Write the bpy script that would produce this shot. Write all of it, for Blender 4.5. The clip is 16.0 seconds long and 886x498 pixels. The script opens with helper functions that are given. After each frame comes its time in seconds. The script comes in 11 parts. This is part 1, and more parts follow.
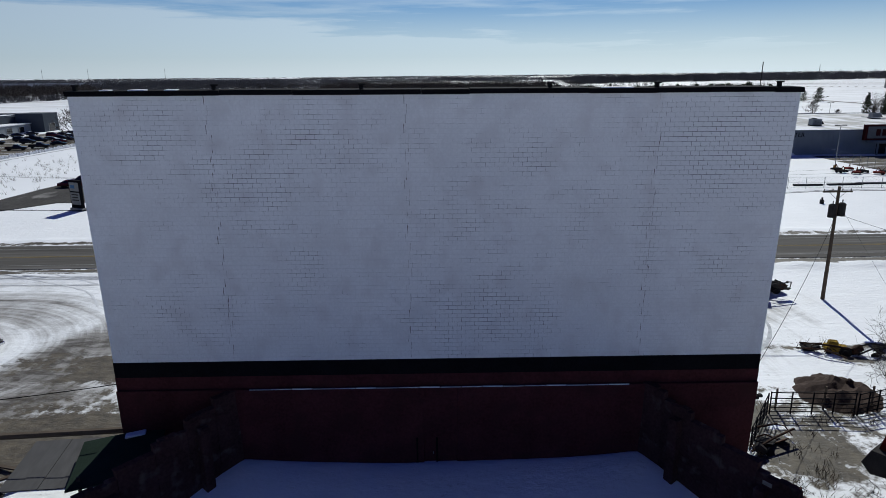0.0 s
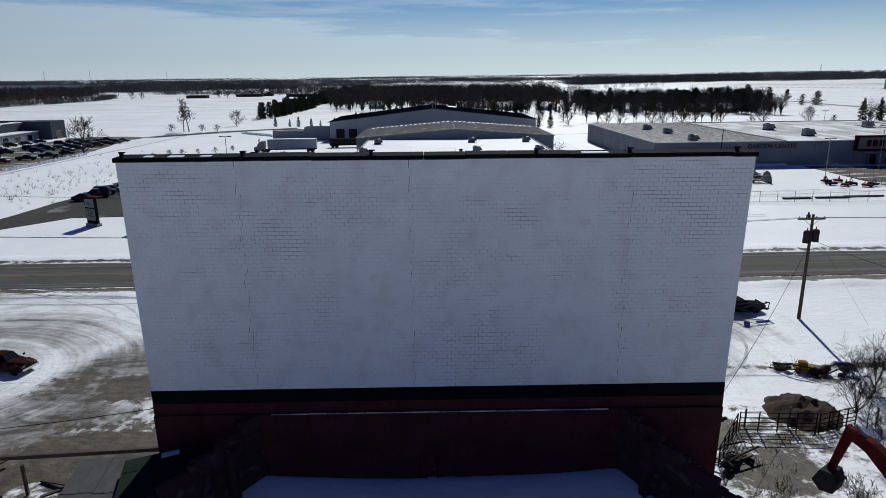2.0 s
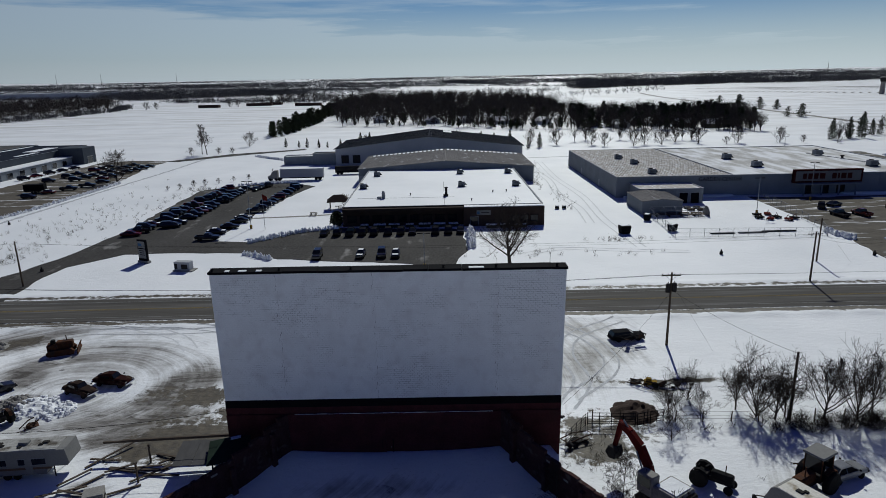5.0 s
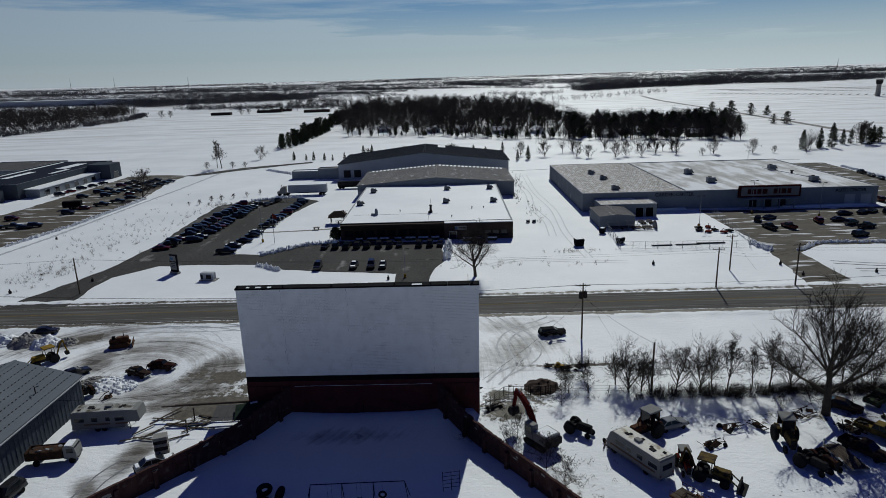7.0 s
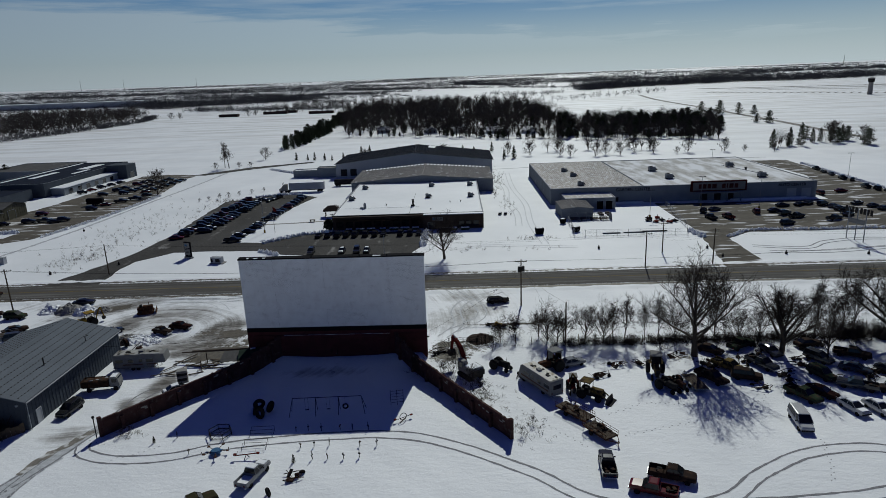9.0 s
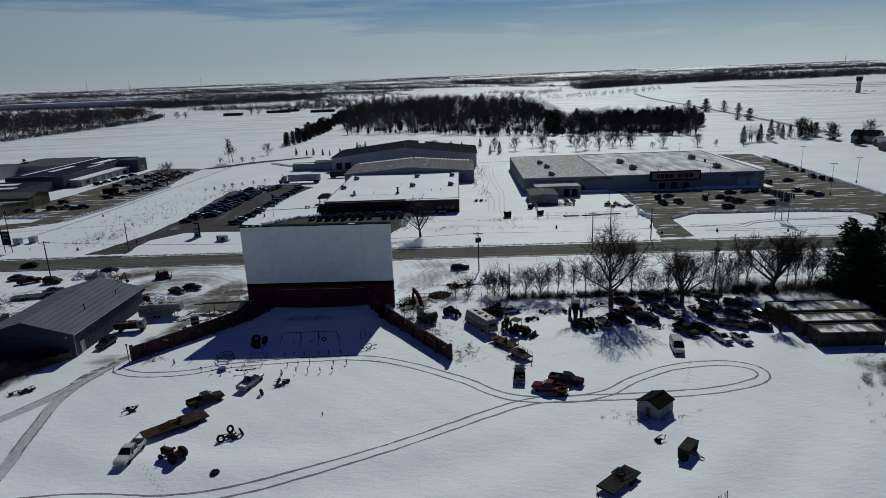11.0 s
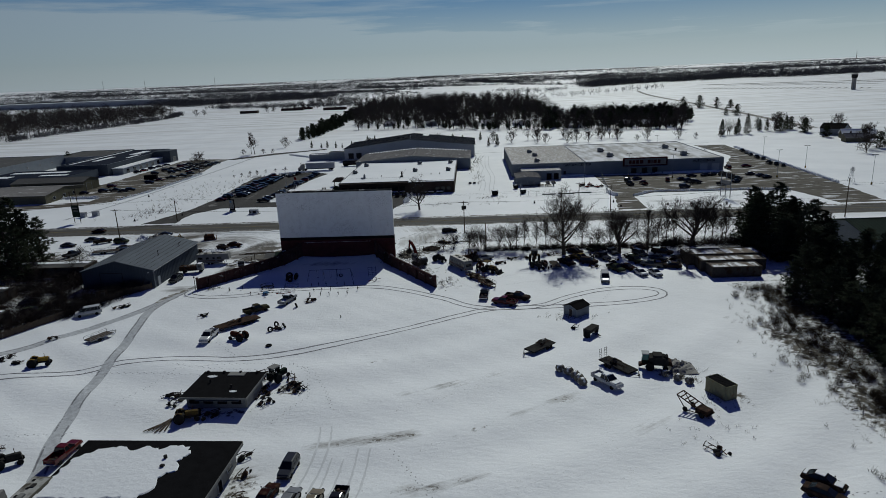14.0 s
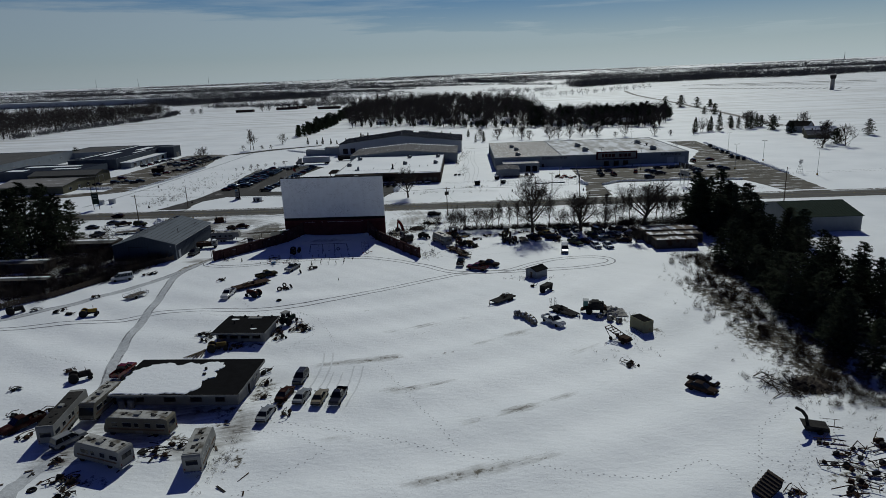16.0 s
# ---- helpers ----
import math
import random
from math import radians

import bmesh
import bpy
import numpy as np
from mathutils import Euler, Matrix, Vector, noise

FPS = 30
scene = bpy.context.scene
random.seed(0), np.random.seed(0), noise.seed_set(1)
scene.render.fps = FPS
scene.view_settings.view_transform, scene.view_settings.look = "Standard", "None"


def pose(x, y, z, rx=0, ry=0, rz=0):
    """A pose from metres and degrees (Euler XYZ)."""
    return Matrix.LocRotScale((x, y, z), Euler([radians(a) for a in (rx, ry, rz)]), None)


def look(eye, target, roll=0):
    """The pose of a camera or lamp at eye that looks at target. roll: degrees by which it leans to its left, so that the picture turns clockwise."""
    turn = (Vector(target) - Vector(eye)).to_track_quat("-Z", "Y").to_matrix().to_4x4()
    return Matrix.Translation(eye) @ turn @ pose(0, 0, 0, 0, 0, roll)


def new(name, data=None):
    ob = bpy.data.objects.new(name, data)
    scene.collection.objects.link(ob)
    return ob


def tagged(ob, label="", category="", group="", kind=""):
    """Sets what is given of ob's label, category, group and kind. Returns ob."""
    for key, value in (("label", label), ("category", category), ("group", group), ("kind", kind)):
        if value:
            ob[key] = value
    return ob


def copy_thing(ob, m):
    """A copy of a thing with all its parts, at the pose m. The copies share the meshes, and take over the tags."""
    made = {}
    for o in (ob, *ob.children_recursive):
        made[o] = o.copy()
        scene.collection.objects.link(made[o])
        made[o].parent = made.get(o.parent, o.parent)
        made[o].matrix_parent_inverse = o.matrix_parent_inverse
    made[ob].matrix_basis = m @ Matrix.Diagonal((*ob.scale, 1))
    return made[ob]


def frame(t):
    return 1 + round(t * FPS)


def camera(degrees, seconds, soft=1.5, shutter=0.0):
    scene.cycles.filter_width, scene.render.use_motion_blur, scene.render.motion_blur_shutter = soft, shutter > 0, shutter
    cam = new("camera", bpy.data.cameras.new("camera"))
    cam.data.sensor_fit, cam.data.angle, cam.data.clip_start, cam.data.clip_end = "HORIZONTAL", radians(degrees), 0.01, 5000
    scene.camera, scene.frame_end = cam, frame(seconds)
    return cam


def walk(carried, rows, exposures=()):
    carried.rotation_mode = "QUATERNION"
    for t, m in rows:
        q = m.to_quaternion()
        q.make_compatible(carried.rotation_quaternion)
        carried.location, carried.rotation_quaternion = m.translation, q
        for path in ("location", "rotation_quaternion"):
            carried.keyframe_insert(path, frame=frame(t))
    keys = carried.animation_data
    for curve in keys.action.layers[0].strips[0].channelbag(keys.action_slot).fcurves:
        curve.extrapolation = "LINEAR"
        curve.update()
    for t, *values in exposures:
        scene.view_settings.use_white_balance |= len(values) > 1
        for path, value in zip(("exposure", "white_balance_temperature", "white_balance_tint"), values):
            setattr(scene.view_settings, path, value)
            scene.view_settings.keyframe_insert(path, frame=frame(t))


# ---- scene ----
cam = camera(69.7, 16.0, soft=0.6)
PATH = [
    (0, (-0.356, -27.133, 18.368), (-0.32, -25.202, 17.849), -0.6),
    (0.5, (-0.364, -27.454, 18.949), (-0.329, -25.523, 18.43), -0.7),
    (1, (-0.389, -27.958, 19.545), (-0.356, -26.027, 19.025), -0.7),
    (1.5, (-0.397, -28.781, 20.282), (-0.363, -26.85, 19.763), -0.7),
    (2, (-0.314, -30.195, 21.379), (-0.282, -28.264, 20.859), -0.7),
    (2.5, (-0.016, -32.197, 22.783), (0.019, -30.267, 22.261), -0.7),
    (3, (0.436, -34.674, 24.531), (0.472, -32.744, 24.01), -0.9),
    (3.5, (1.06, -37.65, 26.409), (1.095, -35.719, 25.889), -1.0),
    (4, (1.935, -41.327, 28.15), (1.962, -39.395, 27.634), -1.1),
    (6.5, (9.593, -68.384, 40.868), (9.572, -66.457, 40.333), -1.4),
    (7, (11.619, -74.013, 42.23), (11.593, -72.083, 41.706), -1.7),
    (7.5, (13.892, -79.704, 43.432), (13.855, -77.774, 42.91), -1.8),
    (8, (16.137, -85.551, 44.341), (16.094, -83.62, 43.82), -1.9),
    (8.5, (18.324, -91.504, 44.862), (18.279, -89.574, 44.339), -2.0),
    (9, (20.449, -97.508, 45.092), (20.399, -95.579, 44.566), -2.1),
    (11.3, (30.03, -125.132, 45.349), (29.964, -123.204, 44.82), -2.3),
    (11.5, (30.709, -127.511, 45.358), (30.639, -125.584, 44.828), -2.4),
    (12, (32.03, -133.503, 45.371), (31.953, -131.576, 44.84), -2.4),
    (12.5, (33.009, -139.552, 45.375), (32.93, -137.626, 44.844), -2.4),
    (13, (33.748, -145.79, 45.394), (33.663, -143.864, 44.862), -2.3),
    (13.5, (34.414, -151.991, 45.405), (34.325, -150.065, 44.873), -2.4),
    (14, (35.087, -158.344, 45.4), (34.991, -156.418, 44.869), -2.4),
    (14.5, (35.763, -164.833, 45.39), (35.663, -162.907, 44.858), -2.4),
    (15, (36.62, -171.228, 45.392), (36.517, -169.302, 44.861), -2.4),
    (15.5, (37.622, -177.058, 45.41), (37.534, -175.132, 44.878), -2.4),
    (16, (38.749, -182.297, 45.482), (38.673, -180.37, 44.95), -2.3),
]
walk(cam, [(t, look(e, a, r)) for t, e, a, r in PATH],
     exposures=[(0, 0.2, 6050, 2), (1.5, 0.13, 6050, 2), (3.5, -0.13, 6070, 2), (7, -0.37, 6090, 0), (9, -0.45, 6090, -1), (12.5, -0.6, 6100, -2), (16, -0.61, 6100, -2)])

# ---- world and sun ----
SUN = Vector((4.3, 22.2, 17.8)).normalized()
world = bpy.data.worlds.new("sky")
scene.world = world
world.use_nodes = True
wn, wl = world.node_tree.nodes, world.node_tree.links
sky = wn.new("ShaderNodeTexSky")
sky.sky_type, sky.sun_disc = "NISHITA", False
sky.sun_elevation, sky.sun_rotation = math.asin(SUN.z), math.atan2(SUN.x, SUN.y)
sky.air_density, sky.dust_density, sky.ozone_density = 1.0, 0.0, 4.0
# a thin cloud sheet low over the horizon, with wisps above it
def wnode(kind, **values):
    t = wn.new(kind)
    for k, v in values.items():
        t.inputs[k.replace("_", " ")].default_value = v
    return t


wtc = wn.new("ShaderNodeTexCoord")
wsep = wn.new("ShaderNodeSeparateXYZ")
wl.new(wtc.outputs["Generated"], wsep.inputs["Vector"])
wmap = wnode("ShaderNodeMapping", Scale=(1.6, 0.8, 22.0))
wl.new(wtc.outputs["Generated"], wmap.inputs["Vector"])
wno = wnode("ShaderNodeTexNoise", Scale=2.0, Detail=8.0, Roughness=0.6)
wl.new(wmap.outputs["Vector"], wno.inputs["Vector"])
wlift = wnode("ShaderNodeMapRange", From_Min=0.3, From_Max=0.7, To_Min=-0.024, To_Max=0.024)
wl.new(wno.outputs["Fac"], wlift.inputs["Value"])
wsum = wn.new("ShaderNodeMath")
wsum.operation = "ADD"
wl.new(wsep.outputs["Z"], wsum.inputs[0])
wl.new(wlift.outputs["Result"], wsum.inputs[1])
wside = wnode("ShaderNodeMapRange", From_Min=-0.5, From_Max=0.6, To_Min=-0.012, To_Max=0.075)
wl.new(wsep.outputs["X"], wside.inputs["Value"])
wsum2 = wn.new("ShaderNodeMath")
wsum2.operation = "ADD"
wl.new(wsum.outputs["Value"], wsum2.inputs[0])
wl.new(wside.outputs["Result"], wsum2.inputs[1])
wsheet = wnode("ShaderNodeMapRange", From_Min=0.108, From_Max=0.088, To_Min=0.0, To_Max=0.62)
wl.new(wsum2.outputs["Value"], wsheet.inputs["Value"])
whaze = wnode("ShaderNodeMapRange", From_Min=0.10, From_Max=0.0, To_Min=0.0, To_Max=0.9)
wl.new(wsep.outputs["Z"], whaze.inputs["Value"])
wwisp = wnode("ShaderNodeMapRange", From_Min=0.52, From_Max=0.8, To_Min=0.0, To_Max=0.6)
wl.new(wno.outputs["Fac"], wwisp.inputs["Value"])
wm1, wm2 = wn.new("ShaderNodeMath"), wn.new("ShaderNodeMath")
wm1.operation = wm2.operation = "MAXIMUM"
wl.new(wsheet.outputs["Result"], wm1.inputs[0])
wl.new(whaze.outputs["Result"], wm1.inputs[1])
wl.new(wm1.outputs["Value"], wm2.inputs[0])
wl.new(wwisp.outputs["Result"], wm2.inputs[1])
wtint = wn.new("ShaderNodeMix")
wtint.data_type, wtint.blend_type = "RGBA", "MULTIPLY"
wtint.inputs["Factor"].default_value = 1.0
wdeep = wn.new("ShaderNodeMix")
wdeep.data_type = "RGBA"
wdeep.inputs["A"].default_value, wdeep.inputs["B"].default_value = (0.95, 1.04, 1.32, 1), (0.11, 0.16, 0.84, 1)
wup = wnode("ShaderNodeMapRange", From_Min=0.14, From_Max=0.38, To_Min=0.0, To_Max=1.0)
wl.new(wsep.outputs["Z"], wup.inputs["Value"])
wl.new(wup.outputs["Result"], wdeep.inputs["Factor"])
wl.new(wdeep.outputs["Result"], wtint.inputs["B"])
wl.new(sky.outputs["Color"], wtint.inputs["A"])
wmix = wn.new("ShaderNodeMix")
wmix.data_type = "RGBA"
# the cloud is brighter towards the sun
wcl = wn.new("ShaderNodeMix")
wcl.data_type = "RGBA"
wcl.inputs["A"].default_value, wcl.inputs["B"].default_value = (4.6, 5.2, 6.8, 1), (17.2, 18.4, 19.6, 1)
wlit = wnode("ShaderNodeMapRange", From_Min=-0.4, From_Max=1.0, To_Min=0.0, To_Max=1.0)
wsun = wn.new("ShaderNodeVectorMath")
wsun.operation = "DOT_PRODUCT"
wsun.inputs[1].default_value = (0.55, 0.85, 0.0)
wl.new(wtc.outputs["Generated"], wsun.inputs[0])
wl.new(wsun.outputs["Value"], wlit.inputs["Value"])
wl.new(wlit.outputs["Result"], wcl.inputs["Factor"])
wl.new(wcl.outputs["Result"], wmix.inputs["B"])
wl.new(wm2.outputs["Value"], wmix.inputs["Factor"])
wl.new(wtint.outputs["Result"], wmix.inputs["A"])
wbg = wn["Background"]
wbg.inputs["Strength"].default_value = 0.038
wl.new(wmix.outputs["Result"], wbg.inputs["Color"])

sun = new("sun", bpy.data.lights.new("sun", "SUN"))
sun.data.energy, sun.data.angle, sun.data.color = 3.8, radians(0.55), (1.0, 0.95, 0.88)
sun.matrix_world = look(SUN * 300, (0, 0, 0))

# ---- materials ----
def shade(name, color, rough=0.6, metal=0.0, var=0.18, scale=1.2, bump=0.15, fine=14.0, spec=0.04, space="Object", worn=None, worn_at=(0.58, 0.68), worn_scale=1.0, stretch=(1, 1, 1)):
    """A plain surface: colour with broad and fine variation, a little relief, and worn patches of another colour."""
    m = bpy.data.materials.new(name)
    m.use_nodes = True
    n, l = m.node_tree.nodes, m.node_tree.links
    p = n["Principled BSDF"]
    p.inputs["Roughness"].default_value, p.inputs["Metallic"].default_value = rough, metal
    p.inputs["Specular IOR Level"].default_value = spec
    tc = n.new("ShaderNodeTexCoord")
    mp = n.new("ShaderNodeMapping")
    mp.inputs["Scale"].default_value = stretch
    l.new(tc.outputs[space], mp.inputs["Vector"])
    def noisy(sc, detail=5):
        t = n.new("ShaderNodeTexNoise")
        t.inputs["Scale"].default_value, t.inputs["Detail"].default_value = sc, detail
        l.new(mp.outputs["Vector"], t.inputs["Vector"])
        return t
    a, b = noisy(scale), noisy(fine)
    add = n.new("ShaderNodeMath")
    add.operation = "ADD"
    l.new(a.outputs["Fac"], add.inputs[0])
    l.new(b.outputs["Fac"], add.inputs[1])
    rng = n.new("ShaderNodeMapRange")
    for k, v in (("From Min", 0.7), ("From Max", 1.3), ("To Min", 1 - var), ("To Max", 1 + var)):
        rng.inputs[k].default_value = v
    l.new(add.outputs["Value"], rng.inputs["Value"])
    mul = n.new("ShaderNodeVectorMath")
    mul.operation = "SCALE"
    mul.inputs[0].default_value = color
    l.new(rng.outputs["Result"], mul.inputs["Scale"])
    out = mul.outputs["Vector"]
    if worn:
        w = noisy(worn_scale, 8)
        r = n.new("ShaderNodeMapRange")
        r.inputs["From Min"].default_value, r.inputs["From Max"].default_value = worn_at
        l.new(w.outputs["Fac"], r.inputs["Value"])
        mx = n.new("ShaderNodeMix")
        mx.data_type = "RGBA"
        mx.inputs["B"].default_value = (*worn, 1)
        l.new(r.outputs["Result"], mx.inputs["Factor"])
        l.new(out, mx.inputs["A"])
        out = mx.outputs["Result"]
    l.new(out, p.inputs["Base Color"])
    if bump:
        bp = n.new("ShaderNodeBump")
        bp.inputs["Strength"].default_value, bp.inputs["Distance"].default_value = bump, 0.02
        l.new(b.outputs["Fac"], bp.inputs["Height"])
        l.new(bp.outputs["Normal"], p.inputs["Normal"])
    return m


def snow_material(name, ground_mask):
    m = bpy.data.materials.new(name)
    m.use_nodes = True
    n, l = m.node_tree.nodes, m.node_tree.links
    p = n["Principled BSDF"]
    p.inputs["Roughness"].default_value, p.inputs["Specular IOR Level"].default_value = 0.65, 0.25
    geo = n.new("ShaderNodeNewGeometry")
    def noisy(sc, detail, rough=0.55, st=None, twist=0.0):
        t = n.new("ShaderNodeTexNoise")
        t.inputs["Scale"].default_value, t.inputs["Detail"].default_value, t.inputs["Roughness"].default_value = sc, detail, rough
        t.inputs["Distortion"].default_value = twist
        src = geo.outputs["Position"]
        if st:
            mp = n.new("ShaderNodeMapping")
            mp.inputs["Scale"].default_value, mp.inputs["Rotation"].default_value = st[:3], (0, 0, st[3])
            l.new(src, mp.inputs["Vector"])
            src = mp.outputs["Vector"]
        l.new(src, t.inputs["Vector"])
        return t.outputs["Fac"]
    def ranged(src, a, b, c=0.0, d=1.0):
        r = n.new("ShaderNodeMapRange")
        for k, v in (("From Min", a), ("From Max", b), ("To Min", c), ("To Max", d)):
            r.inputs[k].default_value = v
        l.new(src, r.inputs["Value"])
        return r.outputs["Result"]
    def maths(op, a, b):
        t = n.new("ShaderNodeMath")
        t.operation = op
        for i, s in enumerate((a, b)):
            if isinstance(s, (int, float)):
                t.inputs[i].default_value = s
            else:
                l.new(s, t.inputs[i])
        return t.outputs["Value"]
    def mixed(fac, a, b):
        t = n.new("ShaderNodeMix")
        t.data_type = "RGBA"
        l.new(fac, t.inputs["Factor"])
        for k, s in (("A", a), ("B", b)):
            if isinstance(s, tuple):
                t.inputs[k].default_value = (*s, 1)
            else:
                l.new(s, t.inputs[k])
        return t.outputs["Result"]
    col = mixed(ranged(noisy(0.05, 6), 0.35, 0.7), (0.80, 0.81, 0.83), (0.70, 0.715, 0.74))
    drift = noisy(0.55, 6, 0.6, (1, 2.2, 1, 0.35))
    if ground_mask:
        grass = mixed(ranged(noisy(1.3, 7), 0.35, 0.65), (0.045, 0.037, 0.028), (0.092, 0.076, 0.052))
        at = n.new("ShaderNodeAttribute")
        at.attribute_name = "bare"
        # grains of soil break through where the cover is thin
        lim = maths("ADD", at.outputs["Fac"], maths("MULTIPLY", maths("SUBTRACT", noisy(0.85, 10, 0.72), 0.5), 2.1))
        sl = n.new("ShaderNodeAttribute")
        sl.attribute_name = "slush"
        lim2 = maths("ADD", sl.outputs["Fac"], maths("MULTIPLY", maths("SUBTRACT", noisy(0.34, 11, 0.72, (0.5, 1.7, 1, 0.6), 1.4), 0.5), 3.6))
        # wheels have drawn the wet snow out along circles
        turn = n.new("ShaderNodeAttribute")
        turn.attribute_name = "swirl"
        bow = n.new("ShaderNodeCombineXYZ")
        l.new(turn.outputs["Fac"], bow.inputs[0])
        l.new(maths("MULTIPLY", noisy(0.05, 2), 3.0), bow.inputs[1])
        streak = n.new("ShaderNodeTexNoise")
        streak.inputs["Scale"].default_value, streak.inputs["Detail"].default_value, streak.inputs["Roughness"].default_value = 0.9, 8, 0.7
        l.new(bow.outputs[0], streak.inputs["Vector"])
        wet = maths("ADD", sl.outputs["Fac"], maths("MULTIPLY", maths("SUBTRACT", streak.outputs["Fac"], 0.5), 1.5))
        wet = maths("ADD", wet, maths("MULTIPLY", maths("SUBTRACT", noisy(0.5, 9, 0.7), 0.5), 0.9))
        col = mixed(maths("MULTIPLY", ranged(wet, 0.22, 0.85), ranged(sl.outputs["Fac"], 0.02, 0.25)), col, (0.235, 0.225, 0.215))
        col = mixed(ranged(maths("ADD", lim2, maths("MULTIPLY", maths("SUBTRACT", streak.outputs["Fac"], 0.5), 1.6)), 0.75, 1.4), col, (0.062, 0.054, 0.046))
        col = mixed(ranged(lim, 0.44, 0.66), col, grass)
        far = n.new("ShaderNodeAttribute")
        far.attribute_name = "stubble"
        rows = noisy(0.02, 6, 0.6, (0.35, 3.0, 1, 0.08))
        lim3 = maths("MULTIPLY", far.outputs["Fac"], ranged(rows, 0.45, 0.62))
        col = mixed(lim3, col, (0.30, 0.28, 0.25))
    speck = ranged(noisy(3.4, 5, 0.7), 0.30, 0.42, 1.0, 0.0)
    patch = ranged(noisy(0.09, 4, 0.6), 0.50, 0.66)
    if ground_mask:
        col = mixed(maths("MULTIPLY", maths("MULTIPLY", speck, patch), 0.55), col, (0.22, 0.205, 0.185))
    l.new(col, p.inputs["Base Color"])
    b1 = n.new("ShaderNodeBump")
    b1.inputs["Strength"].default_value, b1.inputs["Distance"].default_value = 0.5, 0.16
    l.new(drift, b1.inputs["Height"])
    b2 = n.new("ShaderNodeBump")
    b2.inputs["Strength"].default_value, b2.inputs["Distance"].default_value = 0.7, 0.075
    l.new(noisy(1.9, 9, 0.66), b2.inputs["Height"])
    l.new(b1.outputs["Normal"], b2.inputs["Normal"])
    l.new(b2.outputs["Normal"], p.inputs["Normal"])
    return m


def glass_material(name, tint=(0.012, 0.014, 0.017)):
    m = bpy.data.materials.new(name)
    m.use_nodes = True
    p = m.node_tree.nodes["Principled BSDF"]
    p.inputs["Base Color"].default_value = (*tint, 1)
    p.inputs["Roughness"].default_value, p.inputs["Specular IOR Level"].default_value = 0.05, 0.35
    return m


def roof_material(name, base, rough, cover, scale):
    """A metal or membrane roof with old snow lying on it in streaky patches."""
    m = shade(name, base, rough, 0.0, 0.2, 0.3, 0.1, 3.0, 0.05, space="Object", stretch=(1.0, 0.3, 1.0), worn=(0.78, 0.79, 0.81), worn_at=cover, worn_scale=scale)
    return m


M_SNOW_GROUND = snow_material("snow_ground", True)
M_SNOW = snow_material("snow_clean", False)
M_ASPHALT = shade("asphalt_salted", (0.050, 0.047, 0.045), 0.9, 0, 0.35, 0.12, 0.2, 2.5, 0.1, worn=(0.30, 0.29, 0.28), worn_at=(0.60, 0.80), worn_scale=0.3, stretch=(1, 0.4, 1))
M_ROAD = shade("asphalt_road", (0.072, 0.067, 0.061), 0.85, 0, 0.22, 0.4, 0.2, 5.0, 0.1, stretch=(0.05, 1.0, 1.0), worn=(0.15, 0.145, 0.14), worn_at=(0.5, 0.75), worn_scale=0.9)
M_LOT_ICY = shade("asphalt_icy", (0.090, 0.079, 0.064), 0.85, 0, 0.35, 0.15, 0.2, 2.0, 0.1, worn=(0.60, 0.60, 0.61), worn_at=(0.57, 0.63), worn_scale=0.28, stretch=(0.35, 1.5, 1))
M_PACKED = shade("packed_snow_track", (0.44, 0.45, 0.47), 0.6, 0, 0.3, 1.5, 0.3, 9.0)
M_GRAVEL = shade("bare_gravel_track", (0.20, 0.185, 0.165), 0.9, 0, 0.35, 0.8, 0.3, 6.0, worn=(0.55, 0.55, 0.55), worn_at=(0.52, 0.62), worn_scale=0.7)
M_WHITE_BLOCK = shade("white_painted_block", (0.76, 0.765, 0.775), 0.7, 0, 0.07, 0.5, 0.35, 9.0, 0.25, space="Object", worn=(0.67, 0.66, 0.668), worn_at=(0.50, 0.72), worn_scale=0.9)
M_MORTAR = shade("mortar_joint", (0.72, 0.72, 0.73), 0.9, 0, 0.2, 1.0, 0.2, 8.0)
M_SEAM = shade("flaking_seam", (0.60, 0.585, 0.59), 0.9, 0, 0.3, 1.0, 0.2, 8.0, worn=(0.06, 0.05, 0.055), worn_at=(0.50, 0.58), worn_scale=1.6)


def open_joint_material():
    """Painted mortar that has fallen out of the joints where the wall is worn."""
    m = M_MORTAR.copy()
    m.name = "open_mortar_joint"
    n, l = m.node_tree.nodes, m.node_tree.links
    p = n["Principled BSDF"]
    at, tc, mp, t, add, sub, rng, mx = (n.new("ShaderNode" + k) for k in ("Attribute", "TexCoord", "Mapping", "TexNoise", "Math", "Math", "MapRange", "Mix"))
    at.attribute_name = "open"
    mp.inputs["Scale"].default_value = (0.55, 1.0, 1.3)
    t.inputs["Scale"].default_value, t.inputs["Detail"].default_value, t.inputs["Roughness"].default_value = 1.1, 9.0, 0.72
    l.new(tc.outputs["Object"], mp.inputs["Vector"])
    l.new(mp.outputs["Vector"], t.inputs["Vector"])
    sub.operation, sub.inputs[1].default_value = "MULTIPLY", 2.2
    l.new(t.outputs["Fac"], sub.inputs[0])
    l.new(at.outputs["Fac"], add.inputs[0])
    l.new(sub.outputs["Value"], add.inputs[1])
    rng.inputs["From Min"].default_value, rng.inputs["From Max"].default_value = 1.55, 1.95
    l.new(add.outputs["Value"], rng.inputs["Value"])
    mx.data_type = "RGBA"
    mx.inputs["A"].default_value, mx.inputs["B"].default_value = (0.72, 0.72, 0.73, 1), (0.035, 0.030, 0.034, 1)
    l.new(rng.outputs["Result"], mx.inputs["Factor"])
    l.new(mx.outputs["Result"], p.inputs["Base Color"])
    return m


